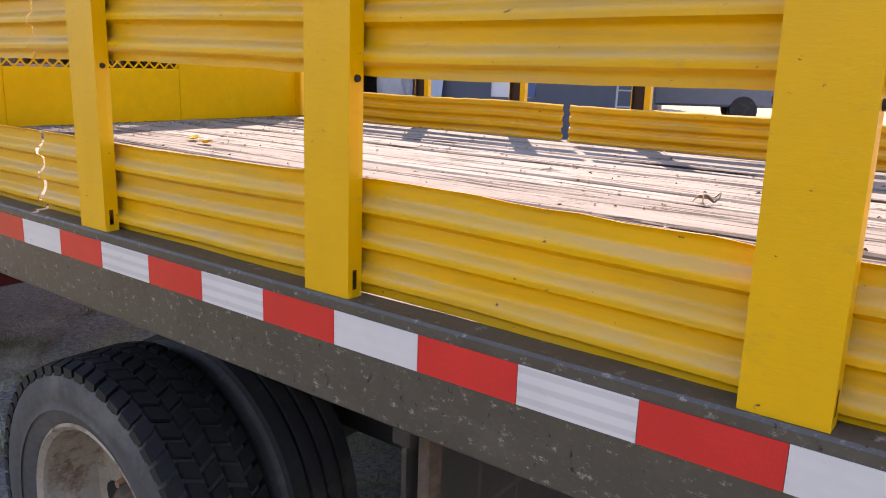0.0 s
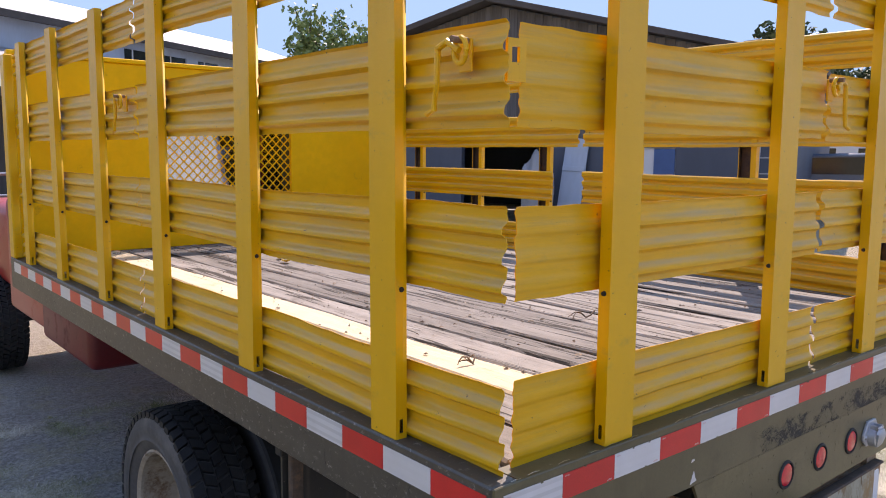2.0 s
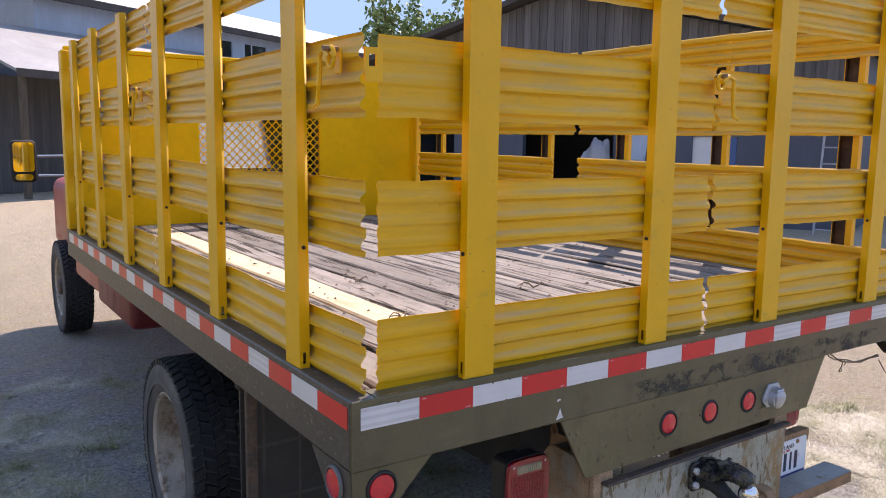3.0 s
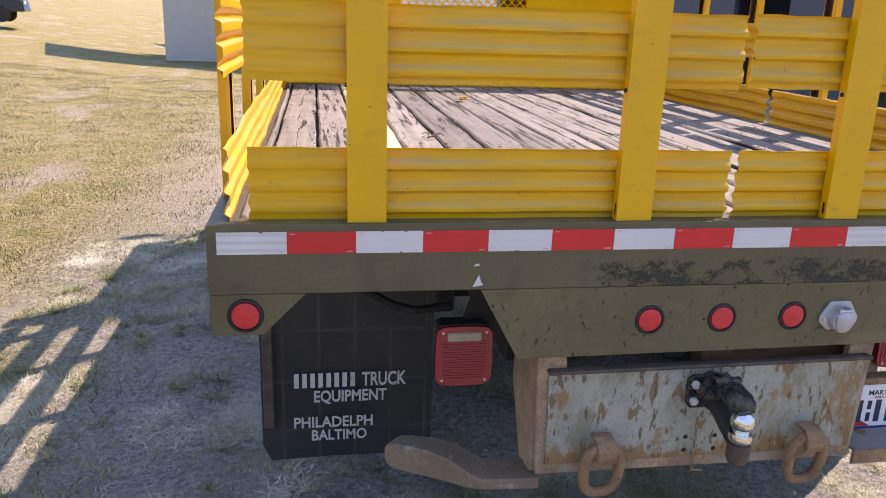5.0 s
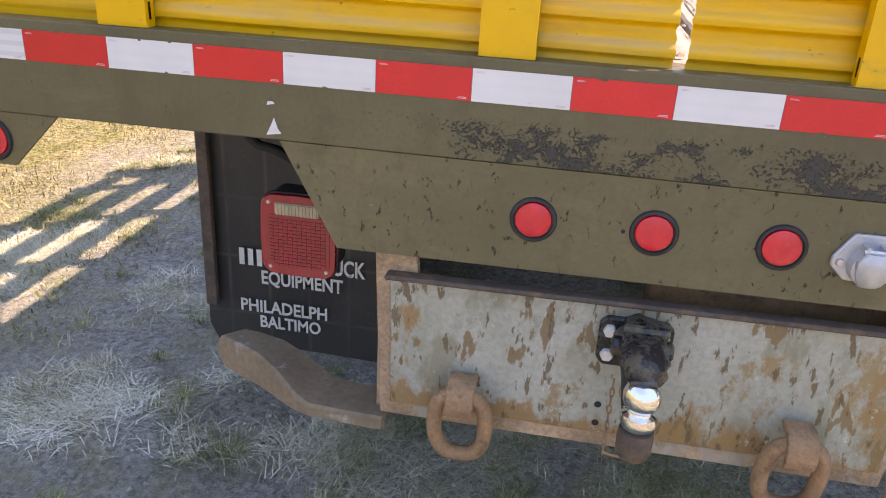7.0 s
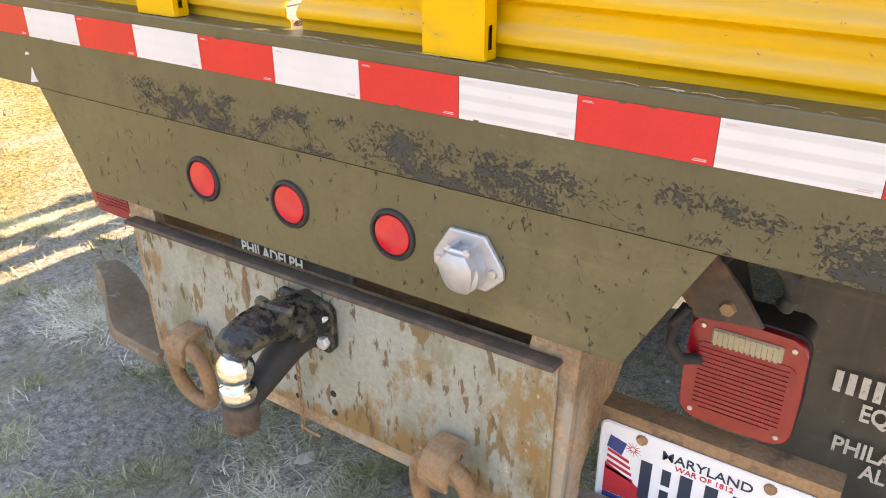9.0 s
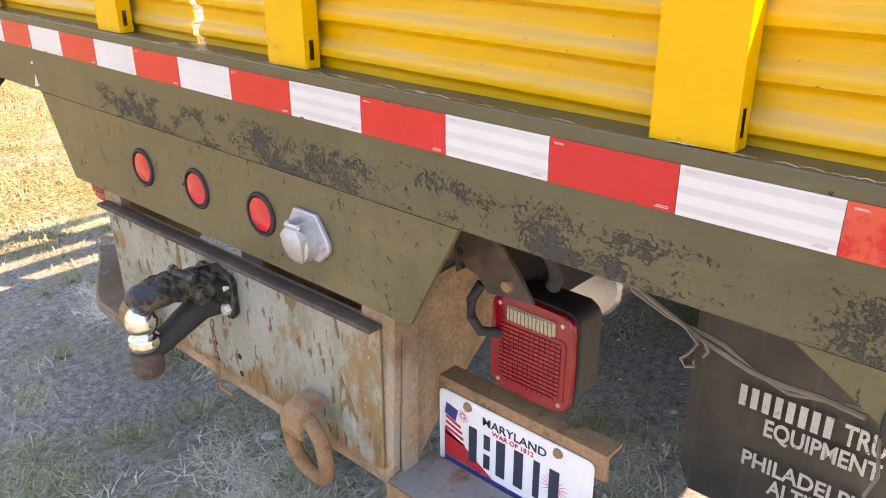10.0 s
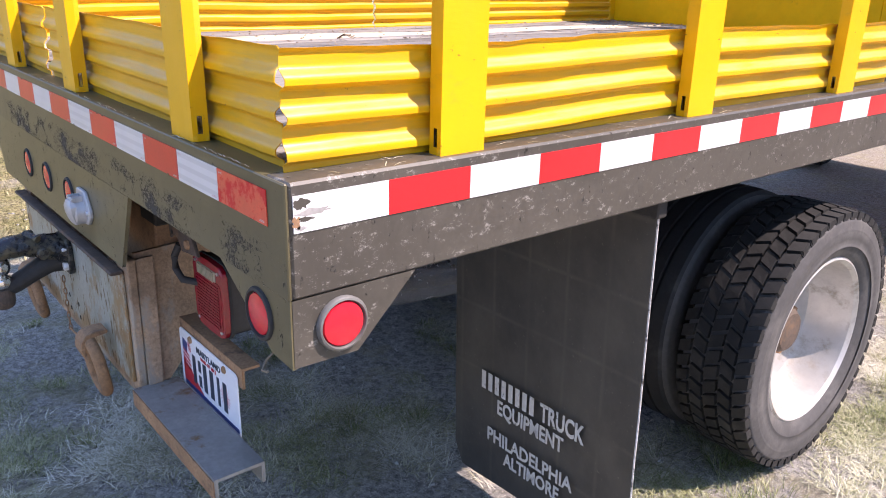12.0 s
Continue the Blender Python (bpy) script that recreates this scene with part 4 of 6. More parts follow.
hitch = new("ball_hitch")
hitch.parent, hitch.matrix_basis = truck, pose(0.008, 0.004, 0.003)
tagged(hitch, "black pintle hook with a chrome tow ball")
part("base_plate", prism([(-0.062, 0.756), (-0.050, 0.768), (0.050, 0.768), (0.062, 0.756), (0.062, 0.690), (0.050, 0.676), (-0.050, 0.676), (-0.062, 0.690)], 0.014, bevel=0.003), BLACK_PAINT, hitch, at=pose(-0.006, 0.004, -0.018))
def wide(bm, f):
    for v in bm.verts:
        v.co.x *= f
    return bm


part("upper_jaw", rough(wide(tube([(0, 0.008, 0.718), (0, -0.040, 0.735), (0, -0.085, 0.746), (0, -0.122, 0.746), (0, -0.148, 0.738), (0, -0.160, 0.730)], [0.040, 0.031, 0.028, 0.028, 0.024, 0.016], 14), 1.28), 0.007, 44.0), BLACK_PAINT, hitch, smooth=True)
part("latch", tube([(-0.03, -0.060, 0.764), (0.0, -0.075, 0.773), (0.034, -0.055, 0.764)], 0.010, 8), BLACK_PAINT, hitch, smooth=True)
part("pivot", tube([(-0.049, -0.048, 0.728), (-0.046, -0.048, 0.728), (0.046, -0.048, 0.728), (0.050, -0.048, 0.728)], [0.012, 0.017, 0.017, 0.012], 12), BLACK_PAINT, hitch, smooth=True)
part("lower_jaw", rough(tube([(0, 0.008, 0.694), (0, -0.035, 0.688), (0, -0.074, 0.668), (0, -0.112, 0.648), (0, -0.146, 0.640), (0, -0.158, 0.641)], [0.036, 0.029, 0.025, 0.023, 0.024, 0.018], 12), 0.003, 30.0), CHASSIS, hitch, smooth=True)
part("ball", lathe([(0, 0.7305), (0.010, 0.729), (0.019, 0.7245), (0.026, 0.716), (0.0292, 0.705), (0.0285, 0.694), (0.024, 0.684), (0.0185, 0.678), (0.0195, 0.675), (0.027, 0.671), (0.0295, 0.662), (0.0270, 0.652), (0.020, 0.640), (0, 0.640)], 32, axis="z"), CHROME, hitch, "chrome tow ball", at=pose(0, -0.149, 0), smooth=True)
part("ball_nut", lathe([(0.0, 0.642), (0.027, 0.642), (0.0285, 0.628), (0.028, 0.606), (0.024, 0.594), (0.015, 0.588), (0, 0.587)], 20, axis="z"), HOOK_BROWN, hitch, at=pose(0, -0.149, 0))
for x in (-0.044, 0.044):
    for z in (0.746, 0.700):
        part("bolt", lathe([(0, -0.011), (0.010, -0.011), (0.0115, -0.008), (0.0115, 0)], 6), BOLT_PALE, hitch, at=pose(x - 0.006, 0.004, z - 0.019))
# safety chain
bm = bmesh.new()
for i in range(9):
    z = 0.652 - i * 0.0175
    pts = [(0.0035 * math.cos(a) if i % 2 else 0.0, -0.006 + (0.0 if i % 2 else 0.0035 * math.cos(a)), z + 0.011 * math.sin(a)) for a in [2 * math.pi * k / 10 for k in range(10)]]
    tube(pts, 0.0016, 5, bm, closed=True)
tube([(0.0, -0.006, 0.508), (0.014, -0.004, 0.502), (0.034, 0.0, 0.498)], 0.003, 6, bm)
part("chain", bm, RUST, hitch, "thin rusty safety chain", at=pose(-0.030, 0.010, -0.030), smooth=True)

# bumper step: straight on one side, bent on the other
def channel(pts, depth, high, wall=0.007):
    """A channel, open below, along points in plan; depth goes ahead."""
    bm = bmesh.new()
    prof = [(0, -high), (0, 0), (depth, 0), (depth, -high), (depth - wall, -high), (depth - wall, -wall), (wall, -wall), (wall, -high)]
    rows = []
    for (x, y, z) in pts:
        rows.append([bm.verts.new((x, y + a, z + b)) for a, b in prof])
    for p, q in zip(rows, rows[1:]):
        for i in range(8):
            bm.faces.new((p[i], p[(i + 1) % 8], q[(i + 1) % 8], q[i]))
    bm.faces.new(rows[0])
    bm.faces.new(rows[-1][::-1])
    return bm


STEP_STEEL = surf("dull_steel_step", (0.26, 0.265, 0.26), 0.45, metal=0.25, vary=0.2, scale=7, fine=90, relief=0.2, stain=(0.22, 0.13, 0.065), stain_at=(0.56, 0.66), stain_scale=12)
part("bumper_step", channel([(0.462, 0.016, 0.505), (0.905, 0.016, 0.508)], 0.105, 0.046), STEP_STEEL, truck, "grey steel step with rusty edges")
def bent_step():
    """A bent channel: a low lip beside the box that grows into a rounded end face, with a flange behind it."""
    bm = bmesh.new()
    line = [(-0.440, 0.018, 0.444, 0.472, 0.10), (-0.520, 0.020, 0.446, 0.472, 0.10), (-0.590, 0.022, 0.448, 0.474, 0.10), (-0.625, 0.034, 0.449, 0.488, 0.10), (-0.665, 0.060, 0.449, 0.510, 0.085),
            (-0.720, 0.095, 0.449, 0.522, 0.070), (-0.780, 0.122, 0.452, 0.526, 0.055), (-0.812, 0.135, 0.458, 0.526, 0.045), (-0.824, 0.143, 0.466, 0.522, 0.035), (-0.830, 0.148, 0.480, 0.512, 0.03)]
    rows = []
    for x, y, lo, hi, back in line:
        rows.append([bm.verts.new(c) for c in ((x, y, lo), (x, y, hi - 0.005), (x + 0.003, y + 0.005, hi), (x + 0.03, y + back, hi), (x + 0.03, y + back, hi - 0.008), (x + 0.006, y + 0.010, hi - 0.008), (x + 0.006, y + 0.010, lo))])
    for p, q in zip(rows, rows[1:]):
        for i in range(7):
            bm.faces.new((p[i], p[(i + 1) % 7], q[(i + 1) % 7], q[i]))
    bm.faces.new(rows[0])
    bm.faces.new(rows[-1][::-1])
    return bm


part("step_edge", box(0.463, 0.904, 0.0132, 0.0156, 0.464, 0.5035), RUST, truck, "rusty front edge of the step")
STEP_RUST = surf("worn_rusty_step", (0.23, 0.165, 0.108), 0.75, vary=0.3, scale=8, fine=90, relief=0.4, depth=0.002, stain=(0.30, 0.28, 0.25), stain_at=(0.58, 0.66), stain_scale=14)
part("bumper_step", bent_step(), STEP_RUST, truck, "bent rusty steel step", smooth=True)

# tail lamps
def rounded(a, b, r, n=6, bulge=0.0):
    """A rectangle of half sizes a and b with round corners and sides that may bow out a little."""
    out = []
    for cx, cz, a0 in ((a - r, b - r, 0), (-a + r, b - r, 90), (-a + r, -b + r, 180), (a - r, -b + r, 270)):
        out += [(cx + r * math.cos(radians(a0 + 90 * i / n)), cz + r * math.sin(radians(a0 + 90 * i / n))) for i in range(n + 1)]
        out.append({0: (0.0, b + bulge), 90: (-a - bulge, 0.0), 180: (0.0, -b - bulge), 270: (a + bulge, 0.0)}[a0])
    return out


def tail_lamp(x, y, z):
    e = new("tail_lamp")
    e.parent, e.matrix_basis = truck, pose(x, y, z)
    tagged(e, "square red tail lamp with a clear reversing lens")
    w, h = 0.072, 0.080
    part("housing", prism(rounded(w - 0.003, h - 0.003, 0.018), 0.062, bevel=0.003), LAMP_BOX, e, at=pose(0, 0.006, 0))
    part("gasket", prism(rounded(w + 0.0025, h + 0.0025, 0.022, 6, 0.002), 0.006), RUBBER, e)
    part("lens", prism(rounded(w, h, 0.020, 6, 0.002), 0.013, bevel=0.0025), LENS_RIM, e, at=pose(0, -0.013, 0))
    part("lens_field", prism(rounded(0.063, 0.0545, 0.012), 0.002), LENS_DEEP, e, at=pose(0, -0.0145, -0.012))
    bm = bmesh.new()
    for i in range(14):
        zz = -0.062 + i * 0.0071
        for j in range(12):
            xx = -0.055 + j * 0.0093
            if i == 0 and j in (0, 11):
                continue
            box(xx, xx + 0.0080, -0.0165, -0.0142, zz, zz + 0.0046, bm=bm)
    part("lens_ribs", bm, LENS_DEEP, e)
    part("reversing_lens", box(-0.044, 0.044, -0.0165, -0.012, 0.043, 0.067, 0.002), LENS_CLEAR, e, "clear ribbed reversing lens")
    bm = bmesh.new()
    for i in range(12):
        xx = -0.040 + i * 0.0068
        box(xx, xx + 0.004, -0.0185, -0.016, 0.044, 0.065, bm=bm)
    part("reversing_ribs", bm, LENS_CLEAR, e)
    for sxx in (-1, 1):
        for szz in (-1, 1):
            part("screw", lathe([(0, -0.0165), (0.0035, -0.016), (0.004, -0.012)], 8), ZINC, e, at=pose(sxx * 0.056, 0, szz * 0.066))


tail_lamp(0.652, 0.150, 0.772)
tail_lamp(-0.633, 0.122, 0.785)
part("lamp_bracket", prism([(-0.10, 0.0), (0.02, -0.10), (0.06, -0.09), (-0.02, 0.16), (-0.10, 0.16)], 0.006), CHASSIS, truck, at=pose(0.600, 0.236, 0.845))
part("lamp_bracket", prism([(0.10, 0.0), (-0.02, -0.10), (-0.06, -0.09), (0.02, 0.16), (0.10, 0.16)], 0.006), CHASSIS, truck, at=pose(-0.596, 0.175, 0.860))

arm = part("lamp_arm", prism([(0.522, 0.935), (0.552, 0.962), (0.600, 0.955), (0.640, 0.910), (0.672, 0.868), (0.606, 0.862), (0.588, 0.858), (0.572, 0.884), (0.548, 0.890), (0.526, 0.872)], 0.008, bevel=0.002), HOOK_BROWN, truck, "dark rusty lamp bracket plate", at=pose(0, 0.112, 0))
# holes drawn as dark discs for the shade inside them
for x, z, r in ((0.536, 0.912, 0.0065), (0.542, 0.890, 0.0050)):
    part("bolt_hole", lathe([(0.0, -0.0006), (r, -0.0006), (r, 0.002)], 12), SIGN_DARK, arm, at=pose(x, 0, z))
part("nut", lathe([(0, -0.006), (0.009, -0.006), (0.011, 0)], 6), RUST, arm, "rusty nut", at=pose(0.626, 0, 0.884))
part("lamp_hose", tube([(0.578, 0.112, 0.872), (0.566, 0.104, 0.845), (0.566, 0.104, 0.815), (0.578, 0.112, 0.792), (0.606, 0.150, 0.782), (0.630, 0.190, 0.780)], 0.008, 10), RUBBER, truck, smooth=True)
part("hose_loop", tube([(0.598, 0.135, 0.930), (0.612, 0.132, 0.952), (0.640, 0.130, 0.964), (0.668, 0.130, 0.958), (0.688, 0.132, 0.936), (0.692, 0.136, 0.908), (0.684, 0.140, 0.892)], 0.0115, 10), RUBBER, truck, "curled black hose", smooth=True)
part("packing_block", box(0.60, 0.83, 0.34, 0.40, 0.885, 1.003, 0.004), BLOCK_WOOD, truck, "brown wooden block under the deck")
part("cross_pipe", tube([(-0.50, 0.215, 0.885), (0.44, 0.215, 0.885)], 0.048, 18), RUST, truck, "rusty steel pipe behind the light panel", smooth=True)

# licence plate under its angle iron
bm = prism([(0.473, 0.654), (0.797, 0.654), (0.797, 0.660), (0.473, 0.660)], 0.040)
box(0.473, 0.797, 0.0, 0.006, 0.614, 0.654, bm=bm)
part("plate_bracket", bm, RUST, truck, "brown rusty angle iron", at=pose(0, 0.134, 0))
plate = new("licence_plate")
plate.parent, plate.matrix_basis = truck, pose(0.628, 0.132, 0.564)
tagged(plate, "white licence plate with blue and red print")
part("sheet", prism(rounded(0.152, 0.076, 0.012), 0.0015), PLATE_WHITE, plate, at=pose(0, -0.0015, 0))
part("rolled_edge", tube([(x, -0.0014, z) for x, z in rounded(0.1495, 0.0735, 0.011)], 0.0016, 6, closed=True), PLATE_WHITE, plate, smooth=True)
part("state_name", lettering("MARYLAND", 0.015, 0.125, bold=0.004), PLATE_DARK, plate, at=pose(0.006, -0.0022, 0.044))
part("motto", lettering("WAR OF 1812", 0.0085, 0.082), PLATE_RED, plate, at=pose(0.004, -0.0022, 0.032))
for x0, wd, z0, z1 in ((-0.086, 0.017, -0.042, 0.028), (-0.054, 0.013, -0.002, 0.026), (-0.054, 0.013, -0.040, -0.012), (-0.028, 0.018, -0.042, 0.028), (0.008, 0.018, -0.042, 0.028), (0.046, 0.012, -0.042, 0.028), (0.076, 0.018, -0.042, 0.028)):
    part("plain_bar", box(x0, x0 + wd, -0.0024, -0.0016, z0, z1), PLATE_DARK, plate)
bm = prism([(-0.140, -0.066), (0.146, -0.066), (0.146, -0.056), (-0.140, -0.056)], 0.0006)
part("lower_band", bm, PLATE_BLUE, plate, at=pose(0, -0.0022, 0))
part("red_patch", prism([(-0.140, -0.055), (-0.035, -0.055), (-0.080, -0.030), (-0.098, -0.018), (-0.140, 0.0)], 0.0006), PLATE_RED, plate, at=pose(0, -0.0022, 0))
part("flag_field", prism([(-0.140, 0.030), (-0.116, 0.022), (-0.110, 0.046), (-0.136, 0.052)], 0.0006), PLATE_BLUE, plate, at=pose(0, -0.0022, 0))
bm = bmesh.new()
for i in range(4):
    z = 0.022 - i * 0.011
    prism([(-0.138, z), (-0.104 + 0.003 * i, z - 0.010), (-0.104 + 0.003 * i, z - 0.005), (-0.138, z + 0.005)], 0.0006, bm)
part("flag_stripes", bm, PLATE_RED, plate, at=pose(0, -0.0022, 0))
def burst(x, z, r, n):
    """A thin star of rays."""
    bm = bmesh.new()
    for k in range(n):
        a = 2 * math.pi * (k + 0.3) / n
        c, s = math.cos(a), math.sin(a)
        prism([(x + 0.25 * r * c - 0.0007 * s, z + 0.25 * r * s + 0.0007 * c), (x + 0.25 * r * c + 0.0007 * s, z + 0.25 * r * s - 0.0007 * c), (x + r * c, z + r * s)], 0.0005, bm)
    return bm


part("firework_print", burst(0.086, -0.004, 0.026, 18), PLATE_RED, plate, at=pose(0, -0.0021, 0))
part("firework_print", burst(-0.100, 0.040, 0.013, 12), PLATE_RED, plate, at=pose(0, -0.0021, 0))
for x in (-0.089, 0.089):
    part("plate_bolt", lathe([(0, -0.007), (0.007, -0.006), (0.009, -0.002), (0.009, 0)], 10), RUST, plate, at=pose(x, 0, 0.063))


# mud flaps
def mud_flap(x0, x1, y, z0, z1, tx, tz, tw, lean, bare):
    e = new("mud_flap")
    e.parent, e.matrix_basis = truck, pose(x0, y, z1, lean)
    tagged(e, "black rubber mud flap with worn white lettering")
    bm = bmesh.new()
    nx, nz = 8, 14
    w, h = x1 - x0, z1 - z0
    rows = []
    for j in range(nz + 1):
        row = []
        for i in range(nx + 1):
            x, z = w * i / nx, -h * j / nz
            if j == nz and i in (0, nx):
                x += 0.03 if i == 0 else -0.03
            row.append((x, 0.010 * math.sin(3.0 * x / w) * (j / nz) + 0.004 * noise.noise((x * 6, z * 4, y * 9)), z))
        rows.append(row)
    front = [[bm.verts.new(c) for c in r] for r in rows]
    back = [[bm.verts.new((c[0], c[1] + 0.009, c[2])) for c in r] for r in rows]
    for j in range(nz):
        for i in range(nx):
            bm.faces.new((front[j][i], front[j][i + 1], front[j + 1][i + 1], front[j + 1][i]))
            bm.faces.new((back[j][i], back[j + 1][i], back[j + 1][i + 1], back[j][i + 1]))
    for a, b in (([r[0] for r in front], [r[0] for r in back]), ([r[-1] for r in front], [r[-1] for r in back]), (front[0], back[0]), (front[-1], back[-1])):
        for i in range(len(a) - 1):
            bm.faces.new((a[i], b[i], b[i + 1], a[i + 1]))
    part("sheet", bm, FLAP_SHADED if bare else FLAP_DUSTY_LIT, e, smooth=True)
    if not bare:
        # pale strip painted along the rim where the sun strikes it
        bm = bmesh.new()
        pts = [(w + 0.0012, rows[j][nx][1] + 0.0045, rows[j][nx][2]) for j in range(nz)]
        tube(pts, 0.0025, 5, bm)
        part("frayed_edge", bm, EDGE_SUNLIT, e, "pale strip for the sunlit edge")
    bar = None
    for i in range(8):                                      # the maker's name as plain bars
        m = pose(tx + tw * (-0.5 + 0.071 * i), -0.010, tz)
        bar = again(bar, m) if bar else part("plain_bar", box(0, tw * 0.042, -0.0006, 0.0006, 0, 0.054), LETTER, e, at=m)
    part("lettering", lettering("TRUCK", 0.054, tw * 0.40, bold=0.022), LETTER, e, at=pose(tx + tw * 0.30, -0.010, tz))
    part("lettering", lettering("EQUIPMENT", 0.054, tw * 0.65, bold=0.022), LETTER, e, at=pose(tx, -0.010, tz - 0.066))
    part("lettering", lettering("PHILADELPHIA"[: 12 - bare], 0.042, tw * 0.85 * (1 - 0.085 * bare), bold=0.020), LETTER, e, at=pose(tx - 0.03 * bare, -0.010, tz - 0.156))
    part("lettering", lettering("BALTIMORE"[(0 if bare else 1): 9 - bare], 0.042, tw * 0.62 * (1 - 0.10 * max(bare, 1)), bold=0.020), LETTER, e, at=pose(tx - 0.02 * bare + (0.0 if bare else 0.012), -0.010, tz - 0.208))
    part("hanger", box(-0.01, w + 0.01, -0.012, 0.02, -0.03, 0.02, 0.003), CHASSIS, e)


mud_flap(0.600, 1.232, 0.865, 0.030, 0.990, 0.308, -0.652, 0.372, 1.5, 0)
mud_flap(-1.200, -0.600, 0.830, 0.075, 0.990, 0.309, -0.630, 0.392, 0.0, 2)
part("flap_hanger", box(-1.192, -1.156, 0.796, 0.816, 0.22, 1.003, 0.003), HOOK_BROWN, truck, "brown rusty flap hanger")


# wheels
def tyre_profile(R, w, rim_r):
    h = w / 2
    return [(rim_r - 0.004, -h * 0.80), (rim_r + 0.012, -h * 0.94), (rim_r + 0.05, -h * 1.03), (R * 0.84, -h * 1.04), (R * 0.935, -h * 0.96), (R * 0.972, -h * 0.86),
            (R * 0.966, 0), (R * 0.962, h * 0.86), (R * 0.935, h * 0.96), *[(R * (0.925 - 0.0125 * k), h * (0.985 + 0.009 * k + (0.012 if k % 2 else 0.0))) for k in range(7)], (R * 0.84, h * 1.04), (R * 0.80, h * 1.05), (R * 0.79, h * 1.035), (R * 0.745, h * 1.035), (R * 0.735, h * 1.05), (rim_r + 0.05, h * 1.03), (rim_r + 0.012, h * 0.94), (rim_r - 0.004, h * 0.80)]


def tread_bm(R, w):
    """Blocks of the tread in five rows with lugs down the shoulder."""
    bm = bmesh.new()
    n = 54
    for row, (c, wd) in enumerate(((-0.41, 0.17), (-0.205, 0.165), (0.0, 0.17), (0.205, 0.165), (0.41, 0.17))):
        for i in range(n):
            a0 = 2 * math.pi * (i + (0.5 if row % 2 else 0.0)) / n
            da = 2 * math.pi / n * 0.37
            skew = 0.02 * (1 if row % 2 else -1)
            vs = []
            for rr in (R * 0.955, R):
                for u in (-1, 1):
                    for s in (-1, 1):
                        a = a0 + s * da + u * skew
                        x = w * (c + u * wd / 2)
                        r2 = rr * (0.985 if row in (0, 4) and u * c > 0 else 1.0)
                        vs.append(bm.verts.new((x, r2 * math.cos(a), r2 * math.sin(a))))
            for q in ((0, 1, 3, 2), (4, 6, 7, 5), (0, 4, 5, 1), (2, 3, 7, 6), (0, 2, 6, 4), (1, 5, 7, 3)):
                bm.faces.new([vs[k] for k in q])
            if row in (0, 4):                               # shoulder lug
                s0 = math.copysign(1, c)
                vs = []
                for x, rr in ((s0 * w * 0.47, R * 0.985), (s0 * w * 0.497, R * 0.93)):
                    for s in (-1, 1):
                        a = a0 + s * da * 0.8
                        vs.append(bm.verts.new((x, rr * math.cos(a), rr * math.sin(a))))
                        vs.append(bm.verts.new((x - s0 * 0.012, (rr - 0.008) * math.cos(a), (rr - 0.008) * math.sin(a))))
                for q in ((0, 2, 6, 4), (0, 4, 5, 1), (2, 3, 7, 6), (4, 6, 7, 5), (0, 1, 3, 2), (1, 5, 7, 3)):
                    bm.faces.new([vs[k] for k in q])
    return bm


def worn_tread_bm(R, w):
    """A worn tread: smooth ribs with three narrow grooves round it."""
    prof = [(R * 0.955, -0.46 * w), (R * 0.982, -0.43 * w)]
    for c in (-0.22, 0.0, 0.22):
        prof += [(R * 0.992, (c - 0.03) * w), (R * 0.970, (c - 0.022) * w), (R * 0.970, (c + 0.022) * w), (R * 0.992, (c + 0.03) * w)]
    return lathe(prof + [(R * 0.982, 0.43 * w), (R * 0.955, 0.46 * w)], 72, axis="x")


R_T, W_T, R_R = 0.412, 0.225, 0.262
def wheel(side, x_out, y, z, label, rim_mat, turn=0.0, dished=True, worn=False):
    """A wheel whose outer sidewall stands at x_out; side is +1 or -1."""
    e = new("wheel")
    e.parent = truck
    e.matrix_basis = pose(x_out - side * W_T / 2, y, z) @ pose(0, 0, 0, 0, 0, 0 if side > 0 else 180) @ pose(0, 0, 0, turn)
    tagged(e, label)
    part("tyre", lathe(tyre_profile(R_T, W_T, R_R), 72, axis="x"), SIDEWALL, e, smooth=True)
    part("tread", worn_tread_bm(R_T, W_T) if worn else tread_bm(R_T, W_T), RUBBER if worn else TREAD, e, smooth=worn)
    h = W_T / 2
    rim = [(R_R - 0.003, h * 0.82), (R_R + 0.004, h * 0.86), (R_R - 0.004, h * 0.90), (R_R - 0.016, h * 0.80), (0.238, h * 0.3), (0.232, -h * 0.15 if dished else -h * 0.1)]
    rim += [(0.222, -h * 0.38), (0.195, -h * 0.50), (0.130, -h * 0.48), (0.105, -h * 0.38)] if dished else [(0.222, h * 0.05), (0.190, h * 0.35), (0.130, h * 0.45), (0.105, h * 0.45)]
    b = rim[-1][1]
    part("rim", lathe(rim + [(0.0, b)], 56, axis="x"), rim_mat, e, smooth=True)
    part("hub", lathe([(0.075, b), (0.072, b + 0.045), (0.060, b + 0.060), (0.0, b + 0.062)], 24, axis="x"), HOOK_BROWN, e, smooth=True)
    for i in range(8):
        a = 2 * math.pi * i / 8
        part("wheel_nut", lathe([(0, 0.024), (0.010, 0.024), (0.014, 0.004), (0.014, 0)], 6, axis="x"), RUST, e, at=pose(b and 0, 0.098 * math.cos(a), 0.098 * math.sin(a)) @ pose(b, 0, 0))
    # dark discs stand for the shaded openings in the wheel
    for i in range(5):
        a = 2 * math.pi * (i + 0.35) / 5
        part("hand_hole", lathe([(0, 0.0015), (0.036, 0.0015), (0.038, -0.004)], 16, axis="x"), SIGN_DARK, e, at=pose(-h * 0.475 if dished else h * 0.40, 0.170 * math.cos(a), 0.170 * math.sin(a)) @ pose(0, 0, 0, math.degrees(a)))
